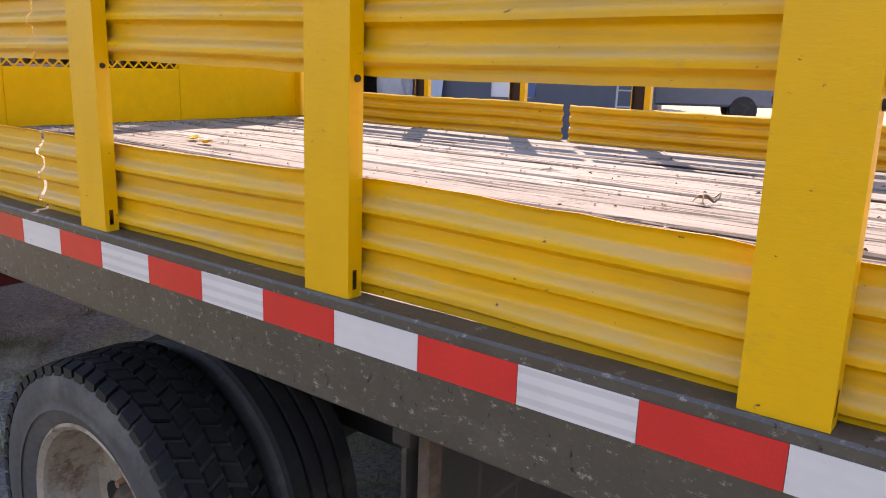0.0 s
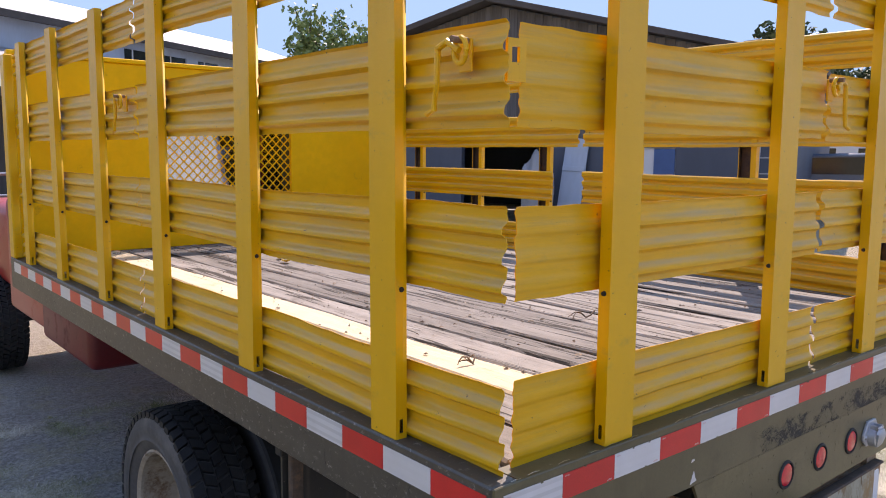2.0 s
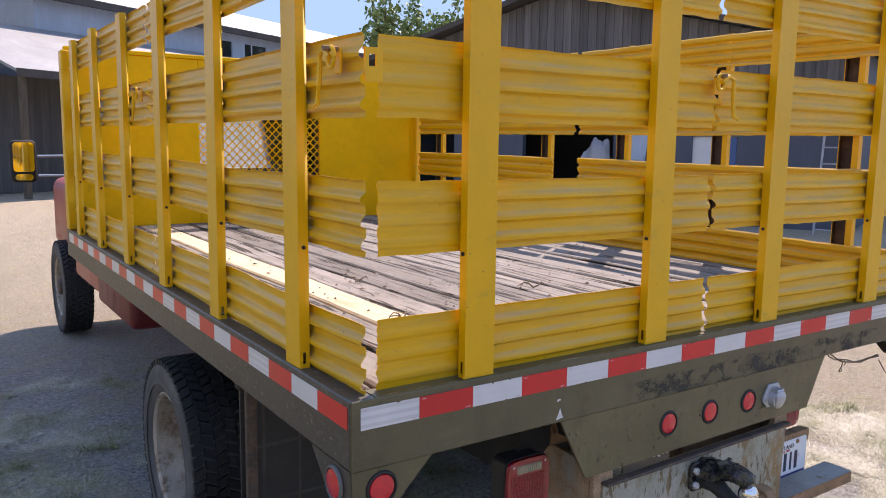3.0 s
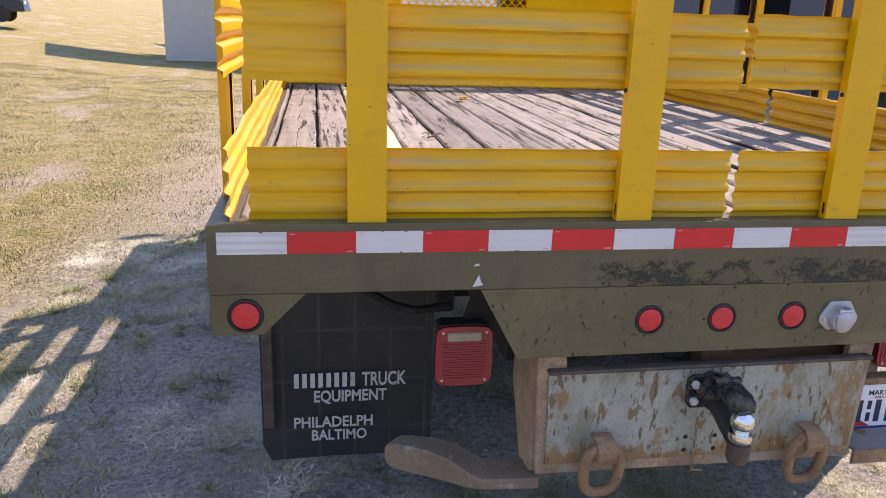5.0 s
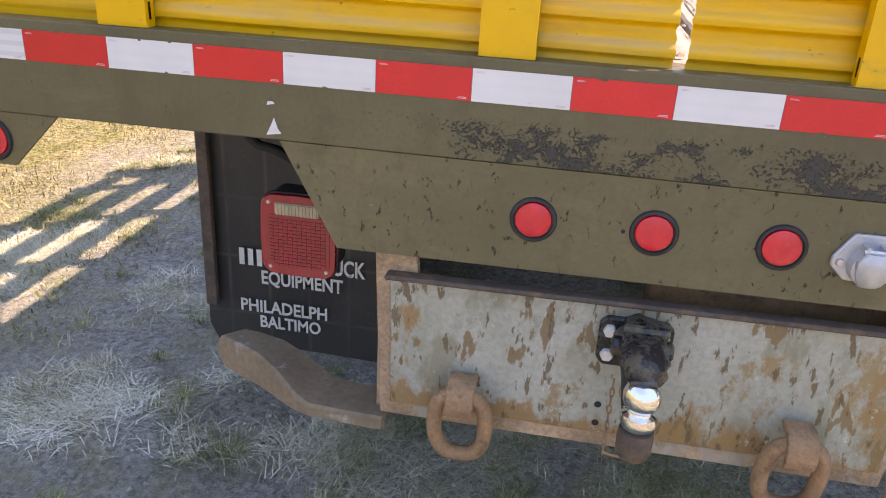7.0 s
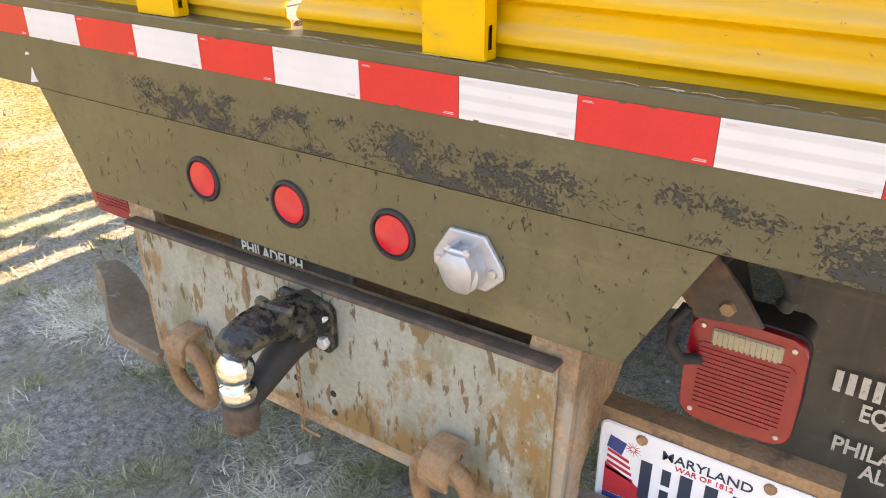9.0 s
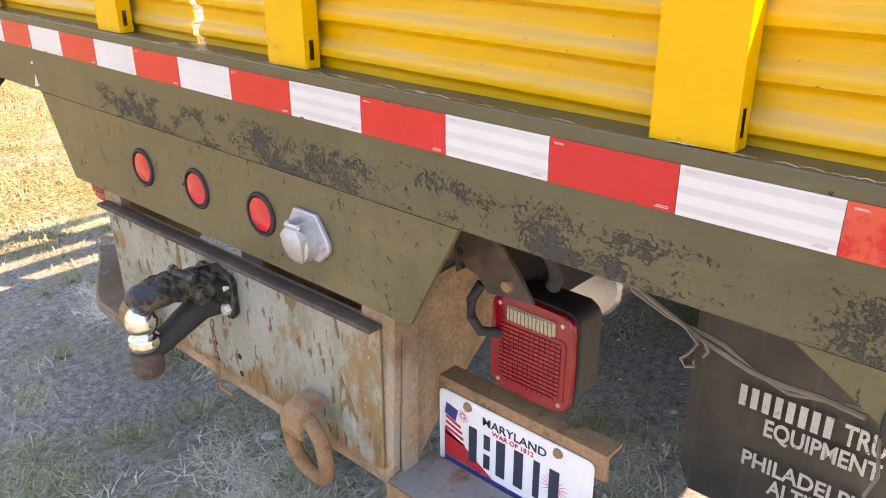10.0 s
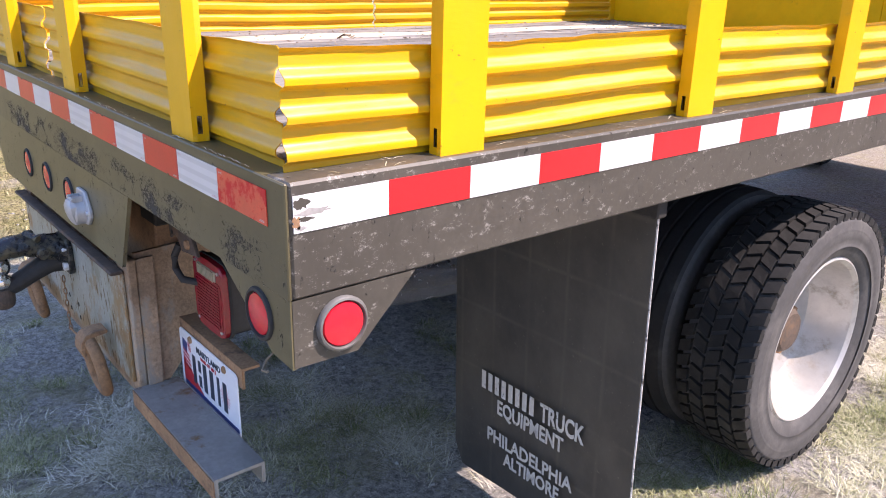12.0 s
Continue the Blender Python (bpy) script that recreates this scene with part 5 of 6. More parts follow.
    return e


for side, x in ((1, 1.225), (-1, -1.190)):
    old = side < 0
    wheel(side, x, 1.790, 0.400, "dusty rear tyre on a dull dished wheel", RIM_OLD if old else RIM, 22)
    wheel(side, x - side * 0.275, 1.790, 0.400, "worn inner rear tyre with smooth ribs", RIM_OLD, 3, worn=True)
    wheel(side, side * 1.00, 6.08, 0.400, "dusty front tyre", RIM_OLD, 0, dished=False)

# chassis under the deck
for x in (-0.43, 0.43):
    part("chassis_rail", box(x - 0.035, x + 0.035, 0.34, 6.4, 0.66, 0.88, 0.006), CHASSIS, truck)
    part("long_sill", box(x - 0.045, x + 0.045, 0.10, 3.68, 0.885, 1.00, 0.004), CHASSIS, truck)
    part("leaf_spring", box(x - 0.04 + math.copysign(0.08, x), x + 0.04 + math.copysign(0.08, x), 1.15, 2.45, 0.50, 0.60, 0.01), CHASSIS, truck)
for k in range(8):
    part("cross_sill", box(XL + 0.068, XR - 0.068, 0.30 + 0.44 * k, 0.36 + 0.44 * k, 1.006, 1.083, 0.003), CHASSIS, truck)
part("rear_axle", tube([(-0.95, 1.79, 0.40), (0.95, 1.79, 0.40)], 0.065, 14), CHASSIS, truck, smooth=True)
part("front_axle", tube([(-0.80, 6.08, 0.40), (0.80, 6.08, 0.40)], 0.05, 12), CHASSIS, truck, smooth=True)
part("differential", lathe([(0.0, -0.20), (0.12, -0.17), (0.19, -0.06), (0.19, 0.06), (0.12, 0.17), (0, 0.20)], 20), CHASSIS, truck, at=pose(0, 1.79, 0.41), smooth=True)
# plain box added for the red lower edge or step of the cab
part("fuel_tank", box(-0.99, -0.52, 3.30, 4.30, 0.58, 0.86, 0.05, 3), UNDERBOX_RED, truck, "dark red box under the deck", smooth=True)
part("silver_tank", lathe([(0.0, 0.0), (0.070, 0.0), (0.078, 0.012), (0.074, 0.024), (0.074, 0.36), (0.078, 0.38), (0.070, 0.392), (0.0, 0.392)], 24), TANK_GREY, truck, "pale grey metal tank under the deck", at=pose(0.378, 0.757, 0.564, -8, 0, 6), smooth=True)
WIRE = [(0.790, 0.100, 1.003), (0.812, 0.098, 0.978), (0.832, 0.094, 0.958), (0.875, 0.098, 0.936), (0.918, 0.100, 0.916), (0.955, 0.094, 0.909), (0.987, 0.085, 0.906), (1.025, 0.078, 0.908), (1.062, 0.070, 0.915), (1.110, 0.055, 0.920)]
WIRE_MAT = surf("grey_cable", (0.21, 0.175, 0.13), 0.6, vary=0.2, relief=0.05)
part("wiring", tube([(x + 0.006 * math.sin(k * 2.1), y + 0.004, z + 0.010 * math.cos(k * 1.3)) for k, (x, y, z) in enumerate(WIRE)], 0.0028, 6), WIRE_MAT, truck, smooth=True)
part("cable_tie", tube([(0.905, 0.092, 0.926), (0.920, 0.092, 0.912), (0.910, 0.092, 0.896), (0.900, 0.094, 0.884), (0.908, 0.094, 0.876), (0.918, 0.094, 0.880), (0.916, 0.094, 0.888)], 0.0022, 5), WIRE_MAT, truck, smooth=True)
part("cable_tie", tube([(0.926, 0.090, 0.922), (0.934, 0.090, 0.908), (0.928, 0.092, 0.898)], 0.0022, 5), WIRE_MAT, truck, smooth=True)
part("wiring", tube(WIRE, 0.0032, 6), WIRE_MAT, truck, smooth=True)
part("loose_clip", tube([(1.125, 0.060, 0.900), (1.134, 0.044, 0.868), (1.129, 0.028, 0.852), (1.136, 0.018, 0.841), (1.150, 0.020, 0.844)], 0.0020, 7), WIRE_MAT, truck, "bent pale wire clip", smooth=True)
part("wiring", tube([(-1.00, 0.60, 0.88), (-0.917, 0.60, 0.807), (-0.868, 0.60, 0.798), (-0.818, 0.60, 0.775), (-0.769, 0.60, 0.746), (-0.695, 0.60, 0.725), (-0.58, 0.60, 0.74)], 0.013, 10), RUBBER, truck, smooth=True)

# bulkhead behind the cab
BY = 3.70
part("bulkhead", box(-1.215, -0.435, BY, BY + 0.03, 1.168, 2.225, 0.003), YELLOW_BOARD, truck, "yellow painted steel bulkhead with a mesh window")
part("bulkhead_panel", box(0.425, 1.215, BY, BY + 0.03, 1.168, 2.225, 0.003), YELLOW_BOARD, truck)
part("bulkhead_panel", box(-0.434, 0.424, BY, BY + 0.03, 1.168, 1.425, 0.003), YELLOW_BOARD, truck)
part("bulkhead_panel", box(-0.434, 0.424, BY, BY + 0.03, 2.000, 2.225, 0.003), YELLOW_BOARD, truck)
bm = bmesh.new()
step = 0.056
for i in range(-12, 28):
    for s in (1, -1):
        x0 = -0.434 + i * step
        lo, hi = 1.425, 2.000
        a = Vector((x0, 0, lo))
        b = Vector((x0 + s * (hi - lo), 0, hi))
        t0, t1 = 0.0, 1.0
        dx = b.x - a.x
        for edge, sign in ((-0.434, 1), (0.424, -1)):
            te = (edge - a.x) / dx
            if sign * dx > 0:
                t0 = max(t0, te)
            else:
                t1 = min(t1, te)
        if t0 < t1 - 0.01:
            p, q = a.lerp(b, t0), a.lerp(b, t1)
            n = Vector((-(q - p).z, 0, (q - p).x)).normalized() * 0.0032
            vs = [bm.verts.new((c.x, yy, c.z)) for c in (p - n, p + n, q + n, q - n) for yy in (0.001 * s, 0.004 + 0.001 * s)]
            for f in ((0, 2, 4, 6), (1, 7, 5, 3), (0, 1, 3, 2), (4, 5, 7, 6), (2, 3, 5, 4), (0, 6, 7, 1)):
                bm.faces.new([vs[k] for k in f])
part("mesh_screen", bm, YELLOW_BOARD, truck, "yellow expanded metal screen", at=pose(0, BY + 0.012, 0))
part("top_rail", box(-1.22, 1.22, BY - 0.012, BY + 0.04, 2.226, 2.252, 0.004), YELLOW_BOARD, truck)
for x in (-1.222, 1.222):
    part("bulkhead_post", box(x - 0.022, x + 0.022, BY - 0.05, BY + 0.045, 1.168, 2.225, 0.006), YELLOW, truck)

# the cab
def rounded_glass(w, z0, z1, r=0.022, n=5):
    """A mirror glass with rounded corners, just proud of its housing."""
    out = []
    for cx, cz, a0 in ((w - r, z1 - r, 0), (-w + r, z1 - r, 90), (-w + r, z0 + r, 180), (w - r, z0 + r, 270)):
        out += [(cx + r * math.cos(radians(a0 + 90 * i / n)), cz + r * math.sin(radians(a0 + 90 * i / n))) for i in range(n + 1)]
    bm = prism(out, 0.004)
    for v in bm.verts:
        v.co.y -= 0.0445
    return bm


cab = part("cab", box(-0.98, 0.98, 3.92, 5.25, 0.62, 1.42, 0.05, 3), CAB_RED, truck, "faded red truck cab", smooth=True)
bm = bmesh.new()
for x0, x1, y0, y1 in ((-0.93, -0.86, 3.94, 4.02), (0.86, 0.93, 3.94, 4.02), (-0.93, -0.86, 5.05, 5.14), (0.86, 0.93, 5.05, 5.14)):
    box(x0, x1, y0, y1, 1.38, 2.08, 0.01, bm=bm)
box(-0.93, 0.93, 3.94, 5.14, 2.06, 2.14, 0.03, 2, bm=bm)
part("cab_roof", bm, CAB_RED, truck)
# chassis paint on the dark panels stands in for shade on the red cab
part("back_panel", box(-0.62, 0.08, 3.945, 3.985, 1.90, 2.07, 0.004), CHASSIS, truck)
part("back_panel", box(0.082, 0.50, 3.945, 3.985, 1.96, 2.07, 0.004), CAB_RED, truck)
part("back_panel", box(0.082, 0.50, 3.945, 3.985, 1.90, 1.958, 0.004), CHASSIS, truck)
part("back_panel", box(-0.86, -0.62, 3.945, 3.985, 1.38, 2.07, 0.004), CAB_RED, truck)
part("back_panel", box(0.50, 0.86, 3.945, 3.985, 1.38, 2.07, 0.004), CHASSIS, truck)
rear_glass = part("rear_window", box(-0.62, 0.50, 3.962, 3.968, 1.40, 1.90), GLASS, truck)
shield = part("windscreen", prism([(-0.86, 2.06), (0.50, 2.06), (0.62, 1.42), (-0.86, 1.42)], 0.005), PALE_GLASS, truck, "dusty windscreen", at=pose(0, 5.09, 0))
part("pillar", prism([(0.505, 2.06), (0.86, 2.06), (0.86, 1.42), (0.625, 1.42)], 0.03), SEAT, truck, at=pose(0, 5.085, 0))
part("side_window", box(0.900, 0.915, 4.03, 5.04, 1.43, 2.05), DARK_GLASS, truck)
for ob in (shield, rear_glass):
    ob.visible_shadow = False
part("dashboard", box(-0.85, 0.85, 4.86, 5.06, 1.20, 1.475, 0.03, 2), SEAT, truck, smooth=True)
# white strip painted in for the bright reflection along the dashboard
part("dash_ledge", box(-0.80, 0.50, 5.062, 5.082, 1.468, 1.482, 0.004), PLATE_WHITE, truck, "white strip for the bright reflection on the dashboard")
part("hood", box(-0.92, 0.92, 5.26, 6.75, 0.70, 1.34, 0.09, 3), CAB_RED, truck, smooth=True)
for x in (-0.45, 0.45):
    part("seat", box(x - 0.28, x + 0.28, 4.15, 4.30, 1.0, 1.50, 0.06, 2), SEAT, truck, smooth=True)
for x in (-1, 1):
    part("mirror_arm", tube([(x * 0.95, 5.10, 1.575), (x * 1.22, 5.12, 1.570)], 0.011, 8), ZINC, truck, smooth=True)
    part("mirror_arm", tube([(x * 0.95, 5.10, 1.425), (x * 1.22, 5.12, 1.425)], 0.011, 8), ZINC, truck, smooth=True)
    mh = part("door_mirror", box(-0.088, 0.088, -0.04, 0.04, 1.375, 1.690, 0.035, 4), SIGN_DARK, truck, "black door mirror", at=pose(x * 1.312, 5.16, 0, 0, 0, 1.5 * x), smooth=True)
    part("mirror_glass", rounded_glass(0.070, 1.455, 1.672), MIRROR, mh)
    part("convex_glass", rounded_glass(0.060, 1.392, 1.438), MIRROR, mh)


# ---- stake racks ----
def corrugated(seed, x0, x1, z0, z1, deep=0.0130, flat=0.0):
    """A corrugated strip from x0 to x1: three ridges, a lip at the top, uneven ends and small dents; pressed flat over a stretch at its start."""
    h = z1 - z0
    per = h / 3.35
    prof = []
    for i in range(61):
        z = h * i / 60
        u = ((h - z) / per - 0.16) % 1.0 if (h - z) / per > 0.16 and (h - z) / per < 3.16 else 0.0
        # recess, slope, rounded ridge, steeper underside
        if u < 0.30:
            v = 0.0
        elif u < 0.64:
            v = 0.5 - 0.5 * math.cos(math.pi * (u - 0.30) / 0.34)
        elif u < 0.78:
            v = 1.0
        else:
            v = 0.5 + 0.5 * math.cos(math.pi * min(1.0, (u - 0.78) / 0.17))
        lip = 0.5 * max(0.0, 1 - (h - z) / 0.006)
        prof.append((z, -deep * max(v, lip)))
    n = max(4, int((x1 - x0) / 0.05))
    verts, faces = [], []
    m = len(prof)
    for side in (0, 1):
        for i in range(n + 1):
            f = i / n
            press = 1.0 if flat == 0 else 0.25 + 0.75 * min(1.0, max(0.0, ((x1 - x0) * f - flat) / 0.12))
            for j, (z, y) in enumerate(prof):
                x = x0 + (x1 - x0) * f
                end = max(0.0, 1 - min(f, 1 - f) * (x1 - x0) / 0.05)
                x += end * 0.003 * noise.noise((seed * 5.1 + (9 if f > 0.5 else 0), z * 60, 2.0)) * 2
                dent = 0.0055 * noise.noise((seed * 3.7, x * 3.1, z * 9)) + 0.003 * noise.noise((seed, x * 11, z * 22))
                edge = (abs(z / h - 0.5) * 2) ** 6
                zz = z0 + z + 0.007 * noise.noise((seed * 2.3, x * 1.6, 7.0)) + edge * 0.0035 * noise.noise((seed, x * 14, 3.0))
                verts.append((x, y * press + dent + 0.0018 * side, zz))
    k = (n + 1) * m
    for i in range(n):
        for j in range(m - 1):
            a = i * m + j
            faces.append((a, a + m, a + m + 1, a + 1))
            faces.append((k + a, k + a + 1, k + a + m + 1, k + a + m))
    for i in range(n):
        for j in (0, m - 1):
            a = i * m + j
            faces.append((a, k + a, k + a + m, a + m))
    for i in (0, n):
        for j in range(m - 1):
            a = i * m + j
            faces.append((a, a + 1, k + a + 1, k + a))
    me = bpy.data.meshes.new("panel")
    me.from_pydata(verts, [], faces)
    bm = bmesh.new()
    bm.from_mesh(me)
    bpy.data.meshes.remove(me)
    return bm


ST_W, ST_D = 0.087, 0.0270
def stake_bm(high):
    """A pressed steel stake, open at its back, with a slot through both flanges near its foot; the inside is dark
    brown.
    """
    bm = bmesh.new()
    hw, wall = ST_W / 2, 0.0035
    zs = [0.0, 0.012, 0.040, high]
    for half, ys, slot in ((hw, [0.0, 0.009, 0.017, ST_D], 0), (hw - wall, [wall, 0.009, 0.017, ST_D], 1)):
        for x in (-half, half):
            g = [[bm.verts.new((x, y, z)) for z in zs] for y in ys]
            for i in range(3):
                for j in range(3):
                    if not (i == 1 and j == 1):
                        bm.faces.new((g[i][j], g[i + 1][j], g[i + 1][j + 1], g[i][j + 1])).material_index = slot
        bm.faces.new([bm.verts.new(c) for c in ((-half, ys[0], 0), (half, ys[0], 0), (half, ys[0], high), (-half, ys[0], high))]).material_index = slot
    for s in (-1, 1):
        bm.faces.new([bm.verts.new(c) for c in ((s * hw, ST_D, 0), (s * (hw - wall), ST_D, 0), (s * (hw - wall), ST_D, high), (s * hw, ST_D, high))])
    lip = [bm.verts.new(c) for c in ((-hw, ST_D, 0), (-hw, ST_D, high), (-hw + 0.026, ST_D + 0.0005, high), (-hw + 0.026, ST_D + 0.0005, 0))]
    bm.faces.new(lip)
    bm.faces.new([bm.verts.new(c) for c in ((-hw, 0, high), (hw, 0, high), (hw, ST_D, high), (-hw, ST_D, high))])
    bmesh.ops.remove_doubles(bm, verts=bm.verts, dist=1e-5)
    long = [e for e in bm.edges if len(e.link_faces) == 2 and all(abs(v.co.y) < 1e-5 and abs(abs(v.co.x) - hw) < 1e-5 for v in e.verts) and abs(e.verts[0].co.z - e.verts[1].co.z) > 0.005]
    bmesh.ops.bevel(bm, geom=long, offset=0.008, segments=4, affect="EDGES", profile=0.5)
    return bm


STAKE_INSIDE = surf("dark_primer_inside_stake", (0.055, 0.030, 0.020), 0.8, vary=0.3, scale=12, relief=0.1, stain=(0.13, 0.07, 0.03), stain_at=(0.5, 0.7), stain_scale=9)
ROWS_Z = ((-0.003, 0.164), (0.308, 0.477), (0.612, 0.789), (0.930, 1.080))
stake_src = bolt_src = None
def rack(at, length, posts, label, seed, spans=None, seat=0.040, deep=0.0130, flat=0.0):
    """A stake rack. Its outer face looks along -y, its foot stands on z = 0."""
    global stake_src, bolt_src
    e = thing("stake_rack", label, "stake rack", at, group="racks round the deck")
    for k, x in enumerate(posts):
        if stake_src is None:
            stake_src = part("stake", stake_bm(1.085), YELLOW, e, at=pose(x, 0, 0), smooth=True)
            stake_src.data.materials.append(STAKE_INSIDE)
            bolt_src = part("bolt", lathe([(0, 0.003), (0.0045, 0.003), (0.0055, -0.001)], 8, axis="x"), SIGN_DARK, stake_src, at=pose(ST_W / 2 + 0.001, 0.014, 0.303))
            st = stake_src
        else:
            st = again(stake_src, pose(x, 0, 0, 0, 0, 0) @ pose(0, 0, 0, 0.25 * math.sin(seed * 3 + k * 2), 0.3 * math.sin(seed + k * 5)), e)
            again(bolt_src, pose(ST_W / 2 + 0.001, 0.014, 0.303), st)
        again(bolt_src, pose(-ST_W / 2 - 0.001, 0.014, 0.303, 0, 0, 180), st)
    for r, (z0, z1) in enumerate(ROWS_Z):
        a, b = (0.0, length) if not spans or r not in spans else spans[r]
        part("panel", corrugated(seed * 10 + r, a, b, z0, z1, deep, flat), YELLOW_PANEL, e, at=pose(0, seat, 0), smooth=True)
    return e


LAB = "yellow painted steel stake rack with corrugated panels"
FACE_L, FACE_R, FACE_B = -1.233, 1.253, 0.010
left_back = rack(pose(FACE_L, 1.832, TOP, 0, 0, -90), 1.795, [1.832 - y for y in (1.582, 0.958, 0.335)], LAB, 1, spans={1: (0.0, 1.801), 2: (0.0, 1.801), 0: (0.0, 1.801)})
left_front = rack(pose(FACE_L, 3.640, TOP, 0, 0, -90), 1.796, [3.640 - y for y in (3.400, 2.800, 2.190)], LAB, 2)
rack(pose(FACE_R, 0.030, TOP, 0, 0, 90), 1.865, [y - 0.030 for y in (0.312, 0.940, 1.567)], LAB, 3)
rack(pose(FACE_R, 1.930, TOP, 0, 0, 90), 1.700, [y - 1.930 for y in (2.190, 2.770, 3.360)], LAB + ", one strip cut short", 4, spans={1: (0.19, 1.700)})
rear_left = rack(pose(-1.150, FACE_B, TOP), 1.142, [-0.889 + 1.150, -0.256 + 1.150], "yellow corrugated rear gate with two stakes", 5, spans={1: (0.0, 1.142)}, deep=0.0095, flat=0.20)
rack(pose(0.012, FACE_B, TOP), 1.168, [0.288 - 0.012, 0.916 - 0.012], "yellow corrugated rear gate with two stakes", 6, deep=0.0105)


def latch(parent, x, z, flip=1):
    """A painted drop latch: plate, eye, hooked bar and a loose loop."""
    part("latch_plate", box(x - 0.014, x + 0.018, 0.018, 0.024, z - 0.022, z + 0.034, 0.002), YELLOW, parent)
    part("latch_bar", tube([(x - flip * 0.055, 0.004, z + 0.025), (x - flip * 0.055, 0.002, z - 0.04), (x - flip * 0.060, 0.0, z - 0.085), (x - flip * 0.080, 0.0, z - 0.092)], 0.006, 8), YELLOW, parent, smooth=True)
    part("latch_bar", tube([(x - flip * 0.055, 0.004, z + 0.022), (x - flip * 0.02, -0.004, z + 0.030), (x + flip * 0.012, -0.004, z + 0.012)], 0.006, 8), YELLOW, parent, smooth=True)
    pts = [(x + flip * (0.012 + 0.016 * math.cos(a)), -0.002, z + 0.012 * 1.0 + 0.022 * math.sin(a)) for a in [2 * math.pi * k / 14 for k in range(14)]]
    part("latch_loop", tube(pts, 0.005, 7, closed=True), YELLOW, parent, smooth=True)
    part("pin", tube([(x + flip * 0.010, -0.020, z + 0.03), (x + flip * 0.010, 0.016, z + 0.03)], 0.006, 8), RUST, parent, smooth=True)


latch(left_back, 1.832 - 0.120, 0.730)
latch(left_front, 1.74, 0.725)
latch(rear_left, 1.125, 0.735, -1)
bm = box(-0.038, -0.028, 0, 0.006, 0.690, 0.762)
box(-0.010, 0.006, 0, 0.006, 0.690, 0.762, bm=bm)
box(-0.0279, -0.0101, 0, 0.006, 0.748, 0.762, bm=bm)
box(-0.0279, -0.0101, 0, 0.006, 0.690, 0.722, bm=bm)
part("hook_plate", bm, YELLOW, rear_left, at=pose(0, 0.030, 0))


# ---- litter on the deck ----
def twig(x, y, seed, spread):
    rng = random.Random(seed)
    e = thing("twig", "small dry broken twig lying on the deck boards", "twig", pose(x, y, 1.1735, 0, 0, rng.uniform(0, 360)), group="twigs on the deck")
    for k in range(3):
        a = rng.uniform(0, 6.28)
        pts = [(spread * f * math.cos(a + 0.9 * f), spread * f * math.sin(a + 0.9 * f), 0.004 + 0.022 * math.sin(3.0 * f) * rng.uniform(0.4, 1)) for f in (0, 0.3, 0.6, 0.85, 1.0)]
        part("stem", tube(pts, [0.0028, 0.0026, 0.0022, 0.0016, 0.001], 5), TWIG, e, smooth=True)


def dry_leaf(x, y, seed):
    rng = random.Random(seed)
    e = thing("dry_leaf", "curled yellow leaf lying on the deck boards", "leaf", pose(x, y, 1.177, 8, 5, rng.uniform(0, 360)), group="leaves on the deck")
    bm = bmesh.new()
    rows = []
    for i in range(7):
        u = i / 6
        w = 0.022 * math.sin(math.pi * min(1, u * 0.92 + 0.04)) ** 0.8
        rows.append([bm.verts.new((0.075 * (u - 0.5), s * w, 0.012 * (2 * u - 1) ** 2 + 0.35 * abs(s) * w)) for s in (-1, -0.5, 0, 0.5, 1)])
    for p, q in zip(rows, rows[1:]):
        for k in range(4):
            bm.faces.new((p[k], p[k + 1], q[k + 1], q[k]))
    bmesh.ops.solidify(bm, geom=bm.faces[:], thickness=0.0008)
    part("blade", bm, LEAF_DRY, e, smooth=True)


twig(-0.581, 1.239, 1, 0.075)
twig(-0.039, 0.804, 2, 0.065)
twig(-0.75, 0.60, 4, 0.05)
dry_leaf(-0.199, 2.65, 3)
dry_leaf(-0.147, 2.79, 5)


def scrap(x, y, size, seed, label, category, material):
    rng = random.Random(seed)
    z = float(ground_at(np.array([x]), np.array([y]))[0]) + 0.006
    bm = bmesh.new()
    ring = [bm.verts.new((size * rng.uniform(0.6, 1.1) * math.cos(a), 0.6 * size * rng.uniform(0.6, 1.1) * math.sin(a), rng.uniform(0, 0.008))) for a in [2 * math.pi * k / 9 for k in range(9)]]
    mid = bm.verts.new((0, 0, 0.012))
    for k in range(9):
        bm.faces.new((ring[k], ring[(k + 1) % 9], mid))
    bmesh.ops.solidify(bm, geom=bm.faces[:], thickness=0.004)
    ob = new("litter_scrap", finish("litter_scrap", bm, material))
    ob.matrix_basis = pose(x, y, z, 0, 0, rng.uniform(0, 360))
    tagged(ob, label, category, group="litter on the ground")


def deck_debris():
    """Bark crumbs, chaff and grit lying on the boards."""
    rng = np.random.default_rng(33)
    verts, faces = [], []
    for k in range(900):
        x, y = rng.uniform(-1.14, 1.16), rng.uniform(0.09, 3.6) if k % 3 else 3.62 - abs(rng.normal(0, 0.18))
        r, a = rng.uniform(0.0025, 0.009), rng.uniform(0, 6.28)
        i = len(verts)
        for q in range(5):
            t = a + 1.256 * q
            rr = r * rng.uniform(0.5, 1.2)
            verts.append((x + 1.6 * rr * math.cos(t) * math.cos(a), y + rr * math.sin(t) + 0.5 * rr * math.cos(t), 1.1755 + rng.uniform(0, 0.003)))
        verts.append((x, y, 1.179 + 0.4 * r))
        faces += [(i + q, i + (q + 1) % 5, i + 5) for q in range(5)]
    me = bpy.data.meshes.new("deck_debris")
